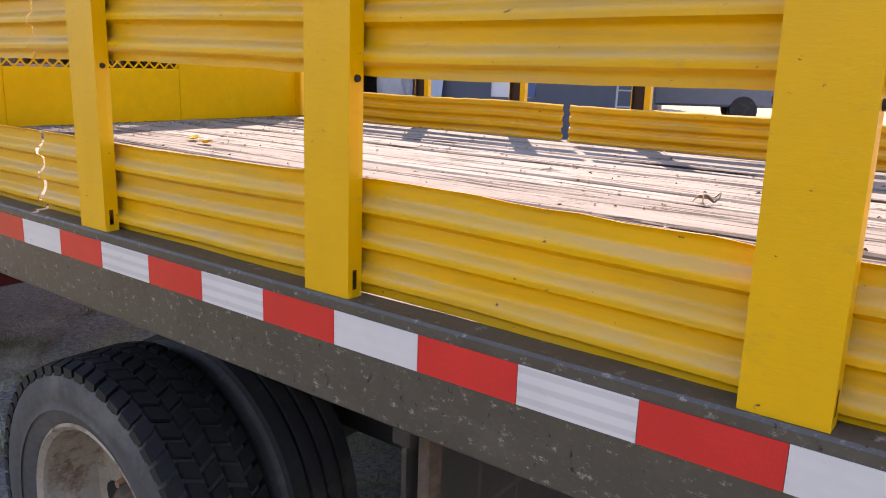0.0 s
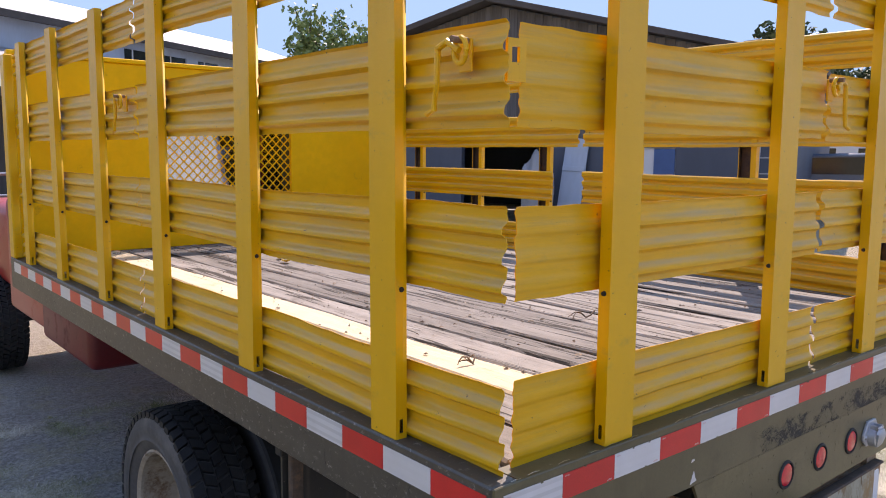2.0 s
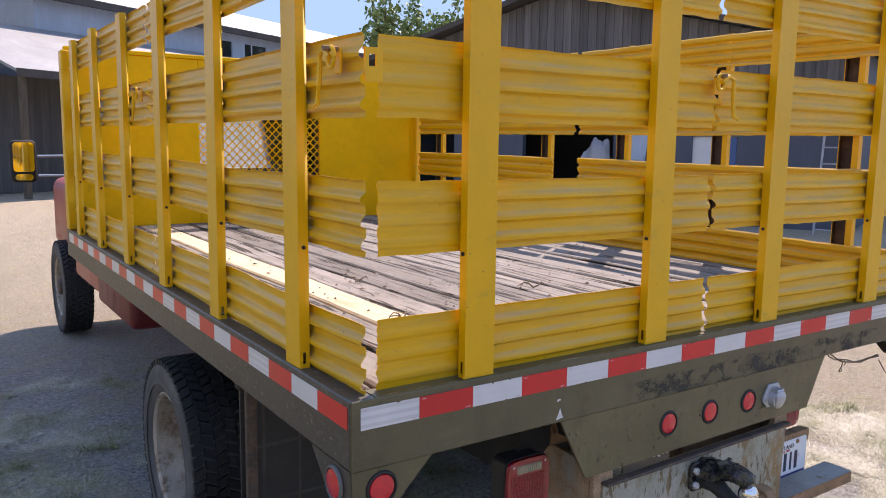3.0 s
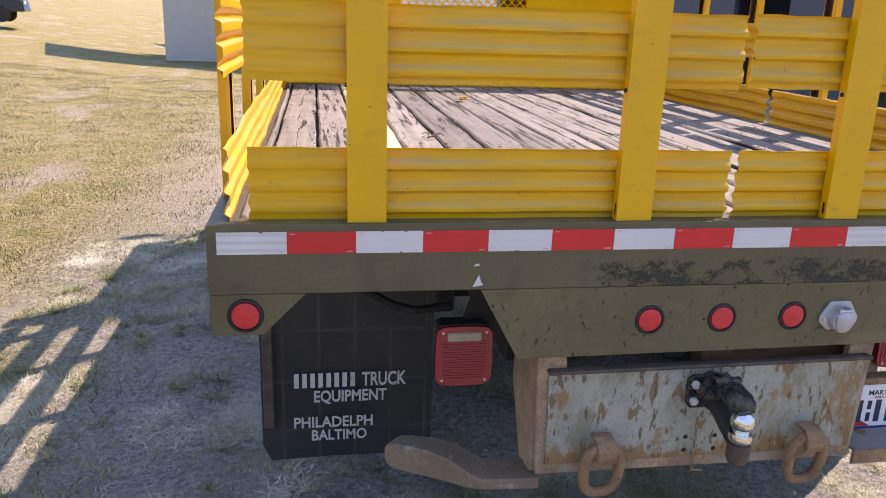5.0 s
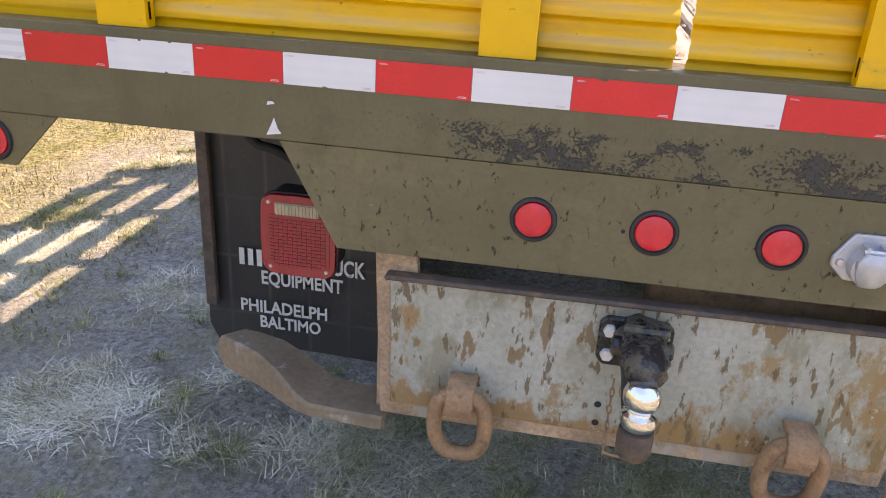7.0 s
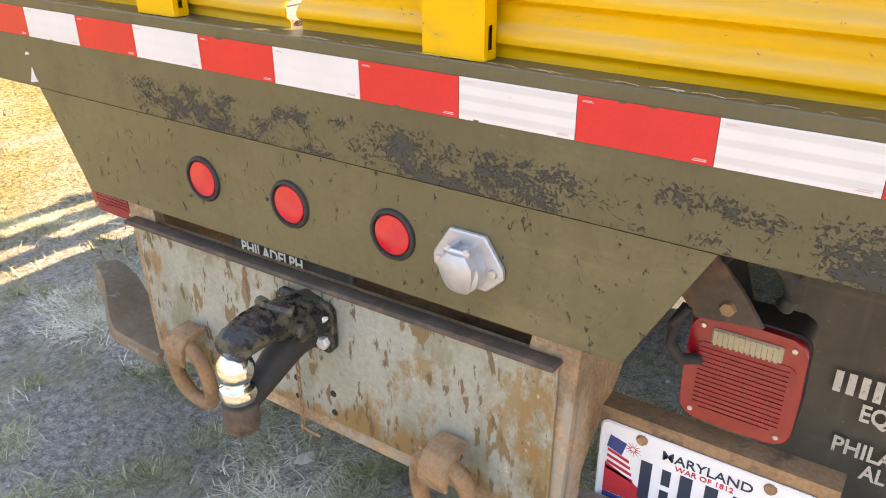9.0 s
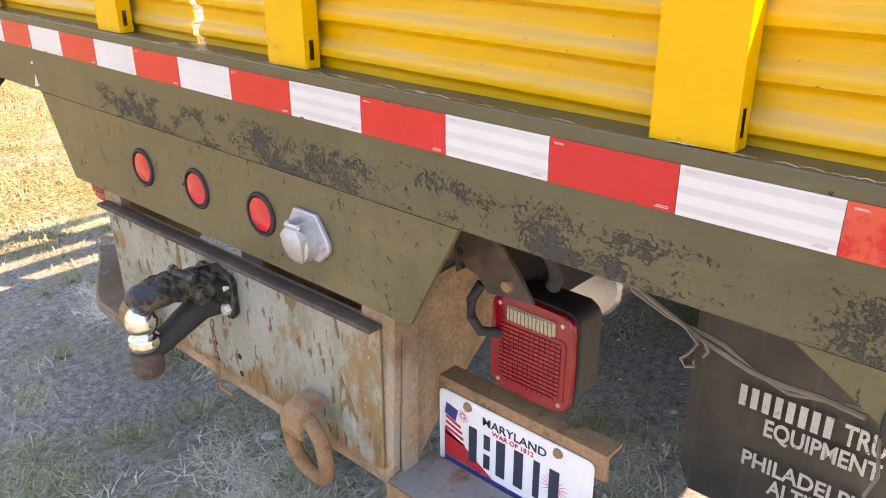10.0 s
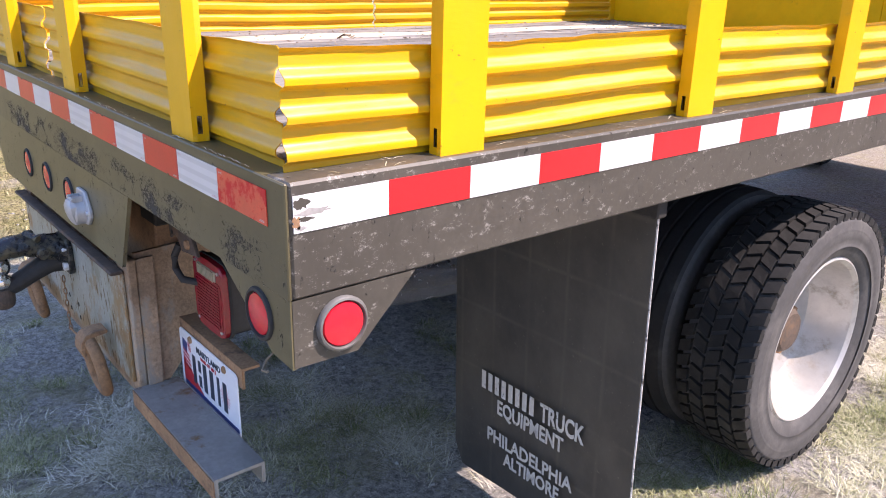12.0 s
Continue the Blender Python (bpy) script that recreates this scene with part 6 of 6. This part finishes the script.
    me.from_pydata(verts, [], faces)
    me.materials.append(DEBRIS)
    tagged(new("deck_debris", me), "bark crumbs and chaff scattered on the deck boards", "debris", kind="stuff")


deck_debris()
scrap(-0.392, 0.355, 0.040, 1, "pale scrap of litter lying on the dirt", "litter", PAPER)
scrap(-0.433, 0.152, 0.012, 2, "pale scrap of litter lying on the dirt", "litter", PAPER)
scrap(-1.474, 3.545, 0.020, 3, "pale scrap of litter lying on the dirt", "litter", PAPER)
scrap(-1.289, 2.294, 0.014, 4, "pale scrap of litter lying on the dirt", "litter", PAPER)


# ---- buildings round the yard ----
def wall_frame(x, y, compass):
    """Pose of a wall that starts at x, y and runs towards a compass direction (degrees clockwise from +y); its back is on +y of the pose."""
    return pose(x, y, 0, 0, 0, 90 - compass)


def wall_with_openings(length, top_at, holes, thick):
    """A wall in x and z with a top that may slope, cut by rectangular holes (x0, x1, z0, z1)."""
    bm = bmesh.new()
    xs = sorted({0.0, length, length / 2, *[h[0] for h in holes], *[h[1] for h in holes]})
    for a, b in zip(xs, xs[1:]):
        cuts = sorted([(h[2], h[3]) for h in holes if h[0] <= a + 1e-6 and h[1] >= b - 1e-6])
        z = 0.0
        spans = []
        for lo, hi in cuts:
            if lo > z + 1e-6:
                spans.append((z, z, lo, lo))
            z = hi
        spans.append((z, z, top_at(a), top_at(b)))
        for z0a, z0b, z1a, z1b in spans:
            vs = [bm.verts.new(c) for c in ((a, 0, z0a), (b, 0, z0b), (b, 0, z1b), (a, 0, z1a), (a, thick, z0a), (b, thick, z0b), (b, thick, z1b), (a, thick, z1a))]
            for f in ((0, 1, 2, 3), (4, 7, 6, 5), (0, 4, 5, 1), (3, 2, 6, 7), (0, 3, 7, 4), (1, 5, 6, 2)):
                bm.faces.new([vs[k] for k in f])
    bmesh.ops.remove_doubles(bm, verts=bm.verts, dist=1e-4)
    return bm


# weathered barn with a low gable
BL = 12.4
barn = thing("barn", "weathered grey board barn with a low gable roof", "barn", wall_frame(7.9, 17.8, 160))
def gable(x):
    return 3.45 + 1.55 * (1 - abs(x - BL / 2) / (BL / 2))


barn_holes = [(2.0, 3.5, 0.0, 2.35), (5.45, 7.7, 0.0, 2.2), (9.4, 10.3, 0.9, 1.9)]
part("gable_wall", wall_with_openings(BL, gable, barn_holes, 0.15), METAL_WALL, barn, "grey metal and board wall")
board = part("wall_board", box(0, 0.19, 0, 0.02, 0, 1.0), BARN, barn, at=pose(0.01, -0.022, 2.45) @ Matrix.Diagonal((1, 1, gable(0.1) - 2.47, 1)))
for k in range(1, int(BL / 0.2)):
    x = 0.01 + 0.2 * k
    z0 = 2.45 if x < 7.9 else 1.96
    again(board, pose(x, -0.022, z0) @ Matrix.Diagonal((1, 1, gable(x + 0.1) - z0 - 0.02, 1)))
for x0 in (0.0, BL - 0.15):
    part("side_wall", box(x0, x0 + 0.15, 0.152, 9, 0, 3.42), METAL_WALL, barn)
part("back_wall", box(0.152, BL - 0.152, 8.8, 9, 0, 3.4), METAL_WALL, barn)
part("barn_floor", box(0.152, BL - 0.152, 0.152, 8.7, 0.0, 0.05), PALE_WALL, barn)
for s in (0, 1):
    pts = [(-0.4, 3.36), (BL / 2, 5.03), (BL / 2, 5.15), (-0.4, 3.48)] if s == 0 else [(BL / 2, 5.03), (BL + 0.4, 3.36), (BL + 0.4, 3.48), (BL / 2, 5.15)]
    part("roof", prism(pts, 9.6), ROOF_DARK, barn, at=pose(0, -0.4, 0))
part("roof_vent", lathe([(0.0, 0.5), (0.16, 0.45), (0.10, 0.25), (0.10, -0.2)], 14, axis="z"), ZINC, barn, at=pose(BL / 2, 1.0, 5.2), smooth=True)
part("window", box(9.4, 10.3, 0.05, 0.08, 0.9, 1.9), HOUSE_WALL, barn)

# long two-storey shed with a white roof
shed = thing("long_shed", "long blue-grey metal shed with white roof and upper windows", "shed", wall_frame(1.6, 28.0, 60.5))
SL = 26.0
wins = [(8.0 + 2.3 * k, 9.5 + 2.3 * k, 4.40, 5.85) for k in range(7)]
part("front_wall", wall_with_openings(SL, lambda x: 6.3, wins, 0.2), SHED_WALL, shed)
for w in wins:
    pane = part("window", box(w[0], w[1], 0.08, 0.10, w[2], w[3]), DARK_GLASS, shed)
    part("window_frame", box(w[0] + 0.5, w[0] + 0.56, 0.05, 0.078, w[2], w[3]), HOUSE_WALL, pane)
part("end_wall", box(0.0, 0.2, 0.202, 12, 0, 6.2), SHED_WALL, shed)
part("roof", prism([(0.0, 6.25), (6.0, 8.2), (6.0, 8.3), (0.0, 6.35)], SL + 1, None), ROOF_WHITE, shed, at=pose(-0.5, -0.5, 0, 0, 0, 90) @ pose(0, -SL - 0.5, 0))
part("eave", box(-0.5, SL + 0.5, -0.52, -0.35, 6.12, 6.36), ROOF_DARK, shed)
# lean-to along its foot
part("lean_to_roof", prism([(-4.6, 3.35), (-0.01, 5.10), (-0.01, 5.18), (-4.6, 3.43)], 17.0), ROOF_GREY, shed, at=pose(13.0, 0, 0, 0, 0, 90))
part("lean_to_edge", box(-4.0, 13.0, -4.66, -4.61, 3.22, 3.44), ROOF_DARK, shed)
for k in range(6):
    part("lean_to_post", box(-3.8 + 3.3 * k, -3.65 + 3.3 * k, -4.5, -4.35, 0, 3.36), BARK, shed)
part("lean_to_wall", box(-4.0, 4.8, -2.2, -2.05, 0, 3.4), LEAN_WALL, shed)

# pale block of the neighbouring building
pale = thing("pale_building", "pale rendered building with a metal roof edge", "building", wall_frame(-5.8, 25.6, 88))
part("wall", wall_with_openings(5.6, lambda x: 4.2, [], 0.25), PALE_WALL, pale)
part("side_wall", box(5.35, 5.6, 0.252, 8, 0, 4.2), BARN, pale)
part("roof", prism([(-0.4, 4.2), (5, 6.2), (5, 6.3), (-0.4, 4.3)], 6.4), ROOF_WHITE, pale, at=pose(6.0, 0, 0, 0, 0, 90))

# white house and parked cars far off
house = thing("white_house", "far white sided house with a low dark roof", "house", wall_frame(36.0, 21.0, 150))
hw = [(2.0 + 1.9 * k, 2.9 + 1.9 * k, 1.0, 2.2) for k in range(6)]
part("wall", wall_with_openings(14.0, lambda x: 3.0, hw, 0.2), HOUSE_WALL, house)
for w in hw:
    part("window", box(w[0], w[1], 0.1, 0.12, w[2], w[3]), DARK_GLASS, house)
part("side_wall", box(0.0, 0.2, 0.202, 8, 0, 3.0), HOUSE_WALL, house)
part("roof", prism([(-0.4, 2.9), (4.2, 4.3), (8.6, 2.9)], 15.0), ROOF_DARK, house, at=pose(14.5, 0, 0, 0, 0, 90))


def parked_car(at, paint, label):
    e = thing("parked_car", label, "car", at)
    side = [(-2.2, 0.35), (-2.25, 0.75), (-1.5, 0.92), (-0.8, 1.38), (0.6, 1.42), (1.35, 0.98), (2.1, 0.86), (2.2, 0.40)]
    part("body", prism(side, 1.7, bevel=0.05), paint, e, smooth=True)
    part("side_window", prism([(-1.25, 0.95), (-0.75, 1.30), (0.52, 1.33), (1.05, 0.97)], 0.01), DARK_GLASS, e, at=pose(0, -0.008, 0))
    part("windscreen", prism([(1.12, 0.99), (1.34, 0.99), (0.66, 1.39), (0.58, 1.36)], 1.5), DARK_GLASS, e, at=pose(0, 0.1, 0.015))
    for x in (-1.35, 1.35):
        for y in (-0.01, 1.5):
            part("wheel", lathe([(0, 0), (0.30, 0), (0.32, 0.03), (0.32, 0.2), (0, 0.21)], 20), RUBBER, e, at=pose(x, y, 0.32), smooth=True)
    for x, m in ((-2.2, LENS_RED), (2.17, HOUSE_WALL)):
        part("car_lamp", box(x - 0.03, x + 0.03, 0.08, 0.40, 0.66, 0.80, 0.01), m, e)


parked_car(pose(16.3, 7.0, rise(16.3, 7.0), 0, 0, -66) @ Matrix.Diagonal((1.0, 1.0, 1.08, 1)), CAR_SKY_TINT, "dark car parked across the yard, sky reflection put into its colour")
parked_car(pose(24.0, 12.2, 0, 0, 0, -20), CAR_WHITE, "white car parked by the house")
parked_car(pose(-14.0, 31.0, rise(-14, 31), 0, 0, 10), CAR_DARK, "dark car parked on the field")


# ---- things along the barn ----
def ladder(at, high=2.6):
    e = thing("ladder", "pale aluminium ladder leaning on the barn wall", "ladder", at)
    for x in (-0.21, 0.21):
        part("rail", box(x - 0.018, x + 0.018, -0.02, 0.02, 0, high, 0.004), LADDER_GREY, e)
    for k in range(8):
        part("rung", tube([(-0.19, 0, 0.25 + 0.3 * k), (0.19, 0, 0.25 + 0.3 * k)], 0.016, 8), LADDER_GREY, e, smooth=True)


BLUE_PLASTIC = surf("blue_plastic", (0.03, 0.10, 0.26), 0.45, vary=0.15, scale=4, relief=0.05)
ladder(wall_frame(7.9, 17.8, 160) @ pose(12.1, -0.62, 0.0, -11, 0, 0))
part("window_cover", box(9.86, 10.28, 0.02, 0.045, 0.92, 1.88), BLUE_PLASTIC, barn, "blue plastic sheet over half the window")


def leaning_board(at):
    e = thing("leaning_board", "pale blue-grey board leaning on the barn wall", "board", at)
    part("board", prism([(-0.27, 0.0), (0.25, 0.0), (0.27, 1.98), (-0.23, 2.02)], 0.03, bevel=0.004), SHED_WALL, e)
    part("batten", box(-0.24, 0.24, -0.022, -0.001, 1.30, 1.40, 0.003), SHED_WALL, e)


def covered_heap(at):
    """Something bulky under a grey sheet: a lumpy, sagging shape."""
    bm = bmesh.new()
    bmesh.ops.create_icosphere(bm, subdivisions=4, radius=1.0)
    for v in bm.verts:
        n = noise.noise(v.co * 1.7) * 0.22 + noise.noise(v.co * 5.0) * 0.06
        v.co = Vector((v.co.x * 0.36, v.co.y * 0.30, 0.85 + v.co.z * 0.85)) * (1 + n)
        v.co.z = max(0.0, v.co.z)
    tagged(new("covered_heap", finish("covered_heap", bm, ROOF_GREY, True)), "bulky heap under a grey sheet beside the barn", "heap").matrix_basis = at


leaning_board(wall_frame(7.9, 17.8, 160) @ pose(8.15, -0.34, rise(10.2, 9.2), -8, 3, 0))
covered_heap(wall_frame(7.9, 17.8, 160) @ pose(7.62, -0.6, rise(10.2, 9.2) - 0.05))


# ---- trees ----
def tree(x, y, high, crown_r, crown_z, label, leaf, seed, leaves=5200, size=0.16):
    rng = np.random.default_rng(seed)
    e = thing("tree", label, "tree", pose(x, y, rise(x, y)))
    bm = tube([(0, 0, -0.2), (0.1, 0.05, high * 0.3), (0.05, 0.2, high * 0.55), (0.2, 0.1, high * 0.85)], [0.26, 0.2, 0.14, 0.05], 9)
    tips = []
    for k in range(26):
        a, f = rng.uniform(0, 2 * math.pi), rng.uniform(0.25, 0.9)
        z0 = high * f
        reach = crown_r * rng.uniform(0.5, 1.05) * (1.15 - abs(f - 0.5))
        end = Vector((reach * math.cos(a), reach * math.sin(a), z0 + rng.uniform(0.1, 0.30) * high))
        mid = Vector((end.x * 0.45, end.y * 0.45, z0 + 0.25 * (end.z - z0)))
        tube([(0.1 * f, 0.1, z0 * 0.9), mid, end], [0.07, 0.045, 0.015], 6, bm)
        tips += [end, mid.lerp(end, 0.6), mid]
    part("trunk", bm, BARK, e, smooth=True)
    tips = np.array([tuple(t) for t in tips])
    c = tips[rng.integers(0, len(tips), leaves)] + rng.normal(0, 0.30, (leaves, 3)) * np.array([1, 1, 0.8]) * crown_r / 2.4
    u = rng.normal(size=(leaves, 3))
    u /= np.linalg.norm(u, axis=1)[:, None]
    v = np.cross(u, rng.normal(size=(leaves, 3)))
    v /= np.linalg.norm(v, axis=1)[:, None]
    s = size * rng.uniform(0.6, 1.4, (leaves, 1))
    quad = np.stack([c - u * s, c + v * s * 0.6, c + u * s, c - v * s * 0.6], 1).reshape(-1, 3)
    me = bpy.data.meshes.new("crown")
    me.from_pydata(quad.tolist(), [], [(4 * i, 4 * i + 1, 4 * i + 2, 4 * i + 3) for i in range(leaves)])
    me.materials.append(leaf)
    ob = new("crown", me)
    ob.parent = e


tree(16.5, 31.0, 7.0, 1.6, 6, "slender tree with large green leaves", LEAF_MAT, 1, 3600, 0.13)
tree(19.5, 31.5, 7.6, 1.9, 6, "slender tree with large green leaves", LEAF_MAT, 2, 4200, 0.13)
tree(21.5, 31.0, 6.8, 1.6, 6, "slender tree with large green leaves", LEAF_MAT, 3, 3600, 0.13)
tree(30.0, 15.4, 6.3, 2.0, 5, "broad dark green tree beyond the barn", LEAF_DARK, 4)
tree(47.0, 19.5, 6.2, 3.0, 5, "broad dark green tree beyond the barn", LEAF_DARK, 5)
tree(46.0, 12.0, 8.0, 3.4, 5, "broad dark green tree beyond the yard", LEAF_DARK, 6)
tree(52.0, 4.0, 8.5, 3.6, 5, "broad dark green tree beyond the yard", LEAF_DARK, 7)


# ---- grass and pebbles ----
def blades(name, px, py, h, w, reach, a, material, label, sink=0.004):
    """One mesh of bent grass blades, from arrays of their feet, heights, widths, reach and heading."""
    z = ground_at(px, py) - sink
    dx, dy = np.cos(a), np.sin(a)
    def at(along, across, up):
        return np.stack([px + dx * along - dy * across, py + dy * along + dx * across, z + up], 1)
    zero = np.zeros_like(h)
    rows = [at(zero, w, zero), at(zero, -w, zero), at(reach * 0.45, -w * 0.8, h * 0.75), at(reach * 0.45, w * 0.8, h * 0.75), at(reach, zero, h)]
    verts = np.stack(rows, 1).reshape(-1, 3)
    i = np.arange(len(px)) * 5
    faces = np.stack([i, i + 1, i + 2, i + 3], 1).tolist() + np.stack([i + 3, i + 2, i + 4], 1).tolist()
    me = bpy.data.meshes.new(name)
    me.from_pydata(verts.tolist(), [], faces)
    me.materials.append(material)
    tagged(new(name, me), label, "grass", kind="stuff")


def patchy(rng, count, x0, x1, y0, y1, bias, seed, slope=0.0):
    """Places that crowd into patches, more of them towards +x where there is a slope."""
    out = []
    while len(out) < count:
        x, y = rng.uniform(x0, x1), rng.uniform(y0, y1)
        n = 0.7 * noise.noise((x * 0.9, y * 0.9, seed)) + 1.0 * noise.noise((x * 2.8, y * 2.8, seed + 5)) + 0.5 * noise.noise((x * 7.0, y * 7.0, seed + 9))
        if rng.random() < bias + slope * x + 1.7 * n:
            out.append((x, y))
    return np.array(out)


def grass():
    """Matted straw lying about, and upright tufts."""
    rng = np.random.default_rng(5)
    parts = []
    # straw lying nearly flat, combed one way within each clump
    c = patchy(rng, 8500, -2.7, 3.2, -1.7, 4.6, -0.25, 11.0, 0.10)
    way = np.repeat(rng.uniform(0, 2 * math.pi, len(c)), 22)
    c = np.repeat(c, 22, 0) + rng.normal(0, 0.034, (len(way), 2))
    n = len(c)
    parts.append((c[:, 0], c[:, 1], rng.uniform(0.003, 0.026, n), rng.uniform(0.0008, 0.0016, n), rng.uniform(0.030, 0.120, n), way + rng.normal(0, 0.70, n)))
    # low green-and-straw turf in patches, bent over one way
    c = patchy(rng, 6000, -2.7, 3.2, -1.7, 4.6, -0.22, 31.0, 0.06)
    way = np.repeat(rng.uniform(0, 2 * math.pi, len(c)), 22)
    c = np.repeat(c, 22, 0) + rng.normal(0, 0.030, (len(way), 2))
    n = len(c)
    turf = (c[:, 0], c[:, 1], rng.uniform(0.006, 0.030, n), rng.uniform(0.0007, 0.0014, n), rng.uniform(0.020, 0.080, n), way + rng.normal(0, 0.9, n))
    # taller tufts that fan out from one foot
    blades("grass", *[np.concatenate(q) for q in zip(*parts)], BLADE, "matted straw and short dry grass on the dirt")
    blades("low_turf", *turf, TURF_BLADE, "low turf of green and straw-coloured grass on the dirt")
    c = patchy(rng, 420, -2.7, 3.2, -1.7, 4.6, 0.10, 51.0)
    size = np.repeat(rng.uniform(0.5, 1.3, len(c)), 170)
    c = np.repeat(c, 170, 0)
    n = len(c)
    a = rng.uniform(0, 2 * math.pi, n)
    out = np.abs(rng.normal(0, 0.050, n)) * size
    h = rng.uniform(0.010, 0.034, n) * size
    blades("grass_tufts", c[:, 0] + out * np.cos(a), c[:, 1] + out * np.sin(a), h, rng.uniform(0.0006, 0.0012, n), h * rng.uniform(0.6, 1.9, n), a + rng.normal(0, 0.5, n), TUFT_BLADE, "low green grass tufts scattered over the dirt")


grass()


def field_grass():
    """Short turf on the sloping field beside the yard, in sheets and tufts."""
    rng = np.random.default_rng(15)
    c = patchy(rng, 15000, -15, -1.9, -1.6, 20, 0.30, 5.0)
    c = np.repeat(c, 11, 0) + rng.normal(0, 0.09, (165000, 2))
    n = len(c)
    h = rng.uniform(0.010, 0.042, n)
    blades("field_grass", c[:, 0], c[:, 1], h, rng.uniform(0.0018, 0.0040, n), h * rng.uniform(0.5, 1.8, n), rng.uniform(0, 2 * math.pi, n), FIELD_BLADE, "short yellow grass on the sloping field")


field_grass()


def pebbles():
    rng = np.random.default_rng(8)
    n = 24000
    x, y = rng.uniform(-3.5, 3.2, n), rng.uniform(-1.7, 5.5, n)
    r = 0.0025 + 0.013 * rng.random(n) ** 9
    z = ground_at(x, y) - 0.001
    rows = []
    for dx, dy, dz in ((1, 0, 0), (0.2, 0.9, 0), (-0.9, 0.3, 0), (-0.3, -0.9, 0), (0.1, 0, 0.7)):
        rows.append(np.stack([x + r * dx * rng.uniform(0.7, 1.3, n), y + r * dy * rng.uniform(0.7, 1.3, n), z + r * dz], 1))
    i = np.arange(n) * 5
    faces = []
    for a, b in ((0, 1), (1, 2), (2, 3), (3, 0)):
        faces += np.stack([i + a, i + b, i + 4], 1).tolist()
    me = bpy.data.meshes.new("gravel")
    me.from_pydata(np.stack(rows, 1).reshape(-1, 3).tolist(), [], faces)
    me.materials.append(PEBBLE)
    tagged(new("gravel", me), "loose small stones on the dirt", "gravel", kind="stuff")


pebbles()


def straw_on_rails():
    """Dry strands caught along the top of the steel rails."""
    rng = np.random.default_rng(21)
    n = 150
    side = rng.random(n)
    px = np.where(side < 0.55, rng.uniform(XR - 0.058, XR - 0.008, n), rng.uniform(-1.2, 1.2, n))
    py = np.where(side < 0.55, rng.uniform(0.02, 3.4, n), rng.uniform(0.004, 0.008, n))
    a = np.where(side < 0.55, rng.uniform(0, 2 * math.pi, n), rng.choice([0.0, math.pi], n) + rng.normal(0, 0.12, n))
    long, w = rng.uniform(0.012, 0.040, n), 0.0007
    verts, faces = [], []
    for x, y, b, l in zip(px, py, a, long):
        dx, dy = math.cos(b), math.sin(b)
        i = len(verts)
        for f, up in ((-0.5, 0.0006), (0.0, 0.0022), (0.5, 0.0008)):
            verts += [(x + dx * l * f - dy * w, y + dy * l * f + dx * w, TOP + up), (x + dx * l * f + dy * w, y + dy * l * f - dx * w, TOP + up)]
        faces += [(i, i + 1, i + 3, i + 2), (i + 2, i + 3, i + 5, i + 4)]
    me = bpy.data.meshes.new("straw_bits")
    me.from_pydata(verts, [], faces)
    me.materials.append(BLADE)
    tagged(new("straw_bits", me), "dry straw strands lying along the steel rails", "straw", kind="stuff")


straw_on_rails()
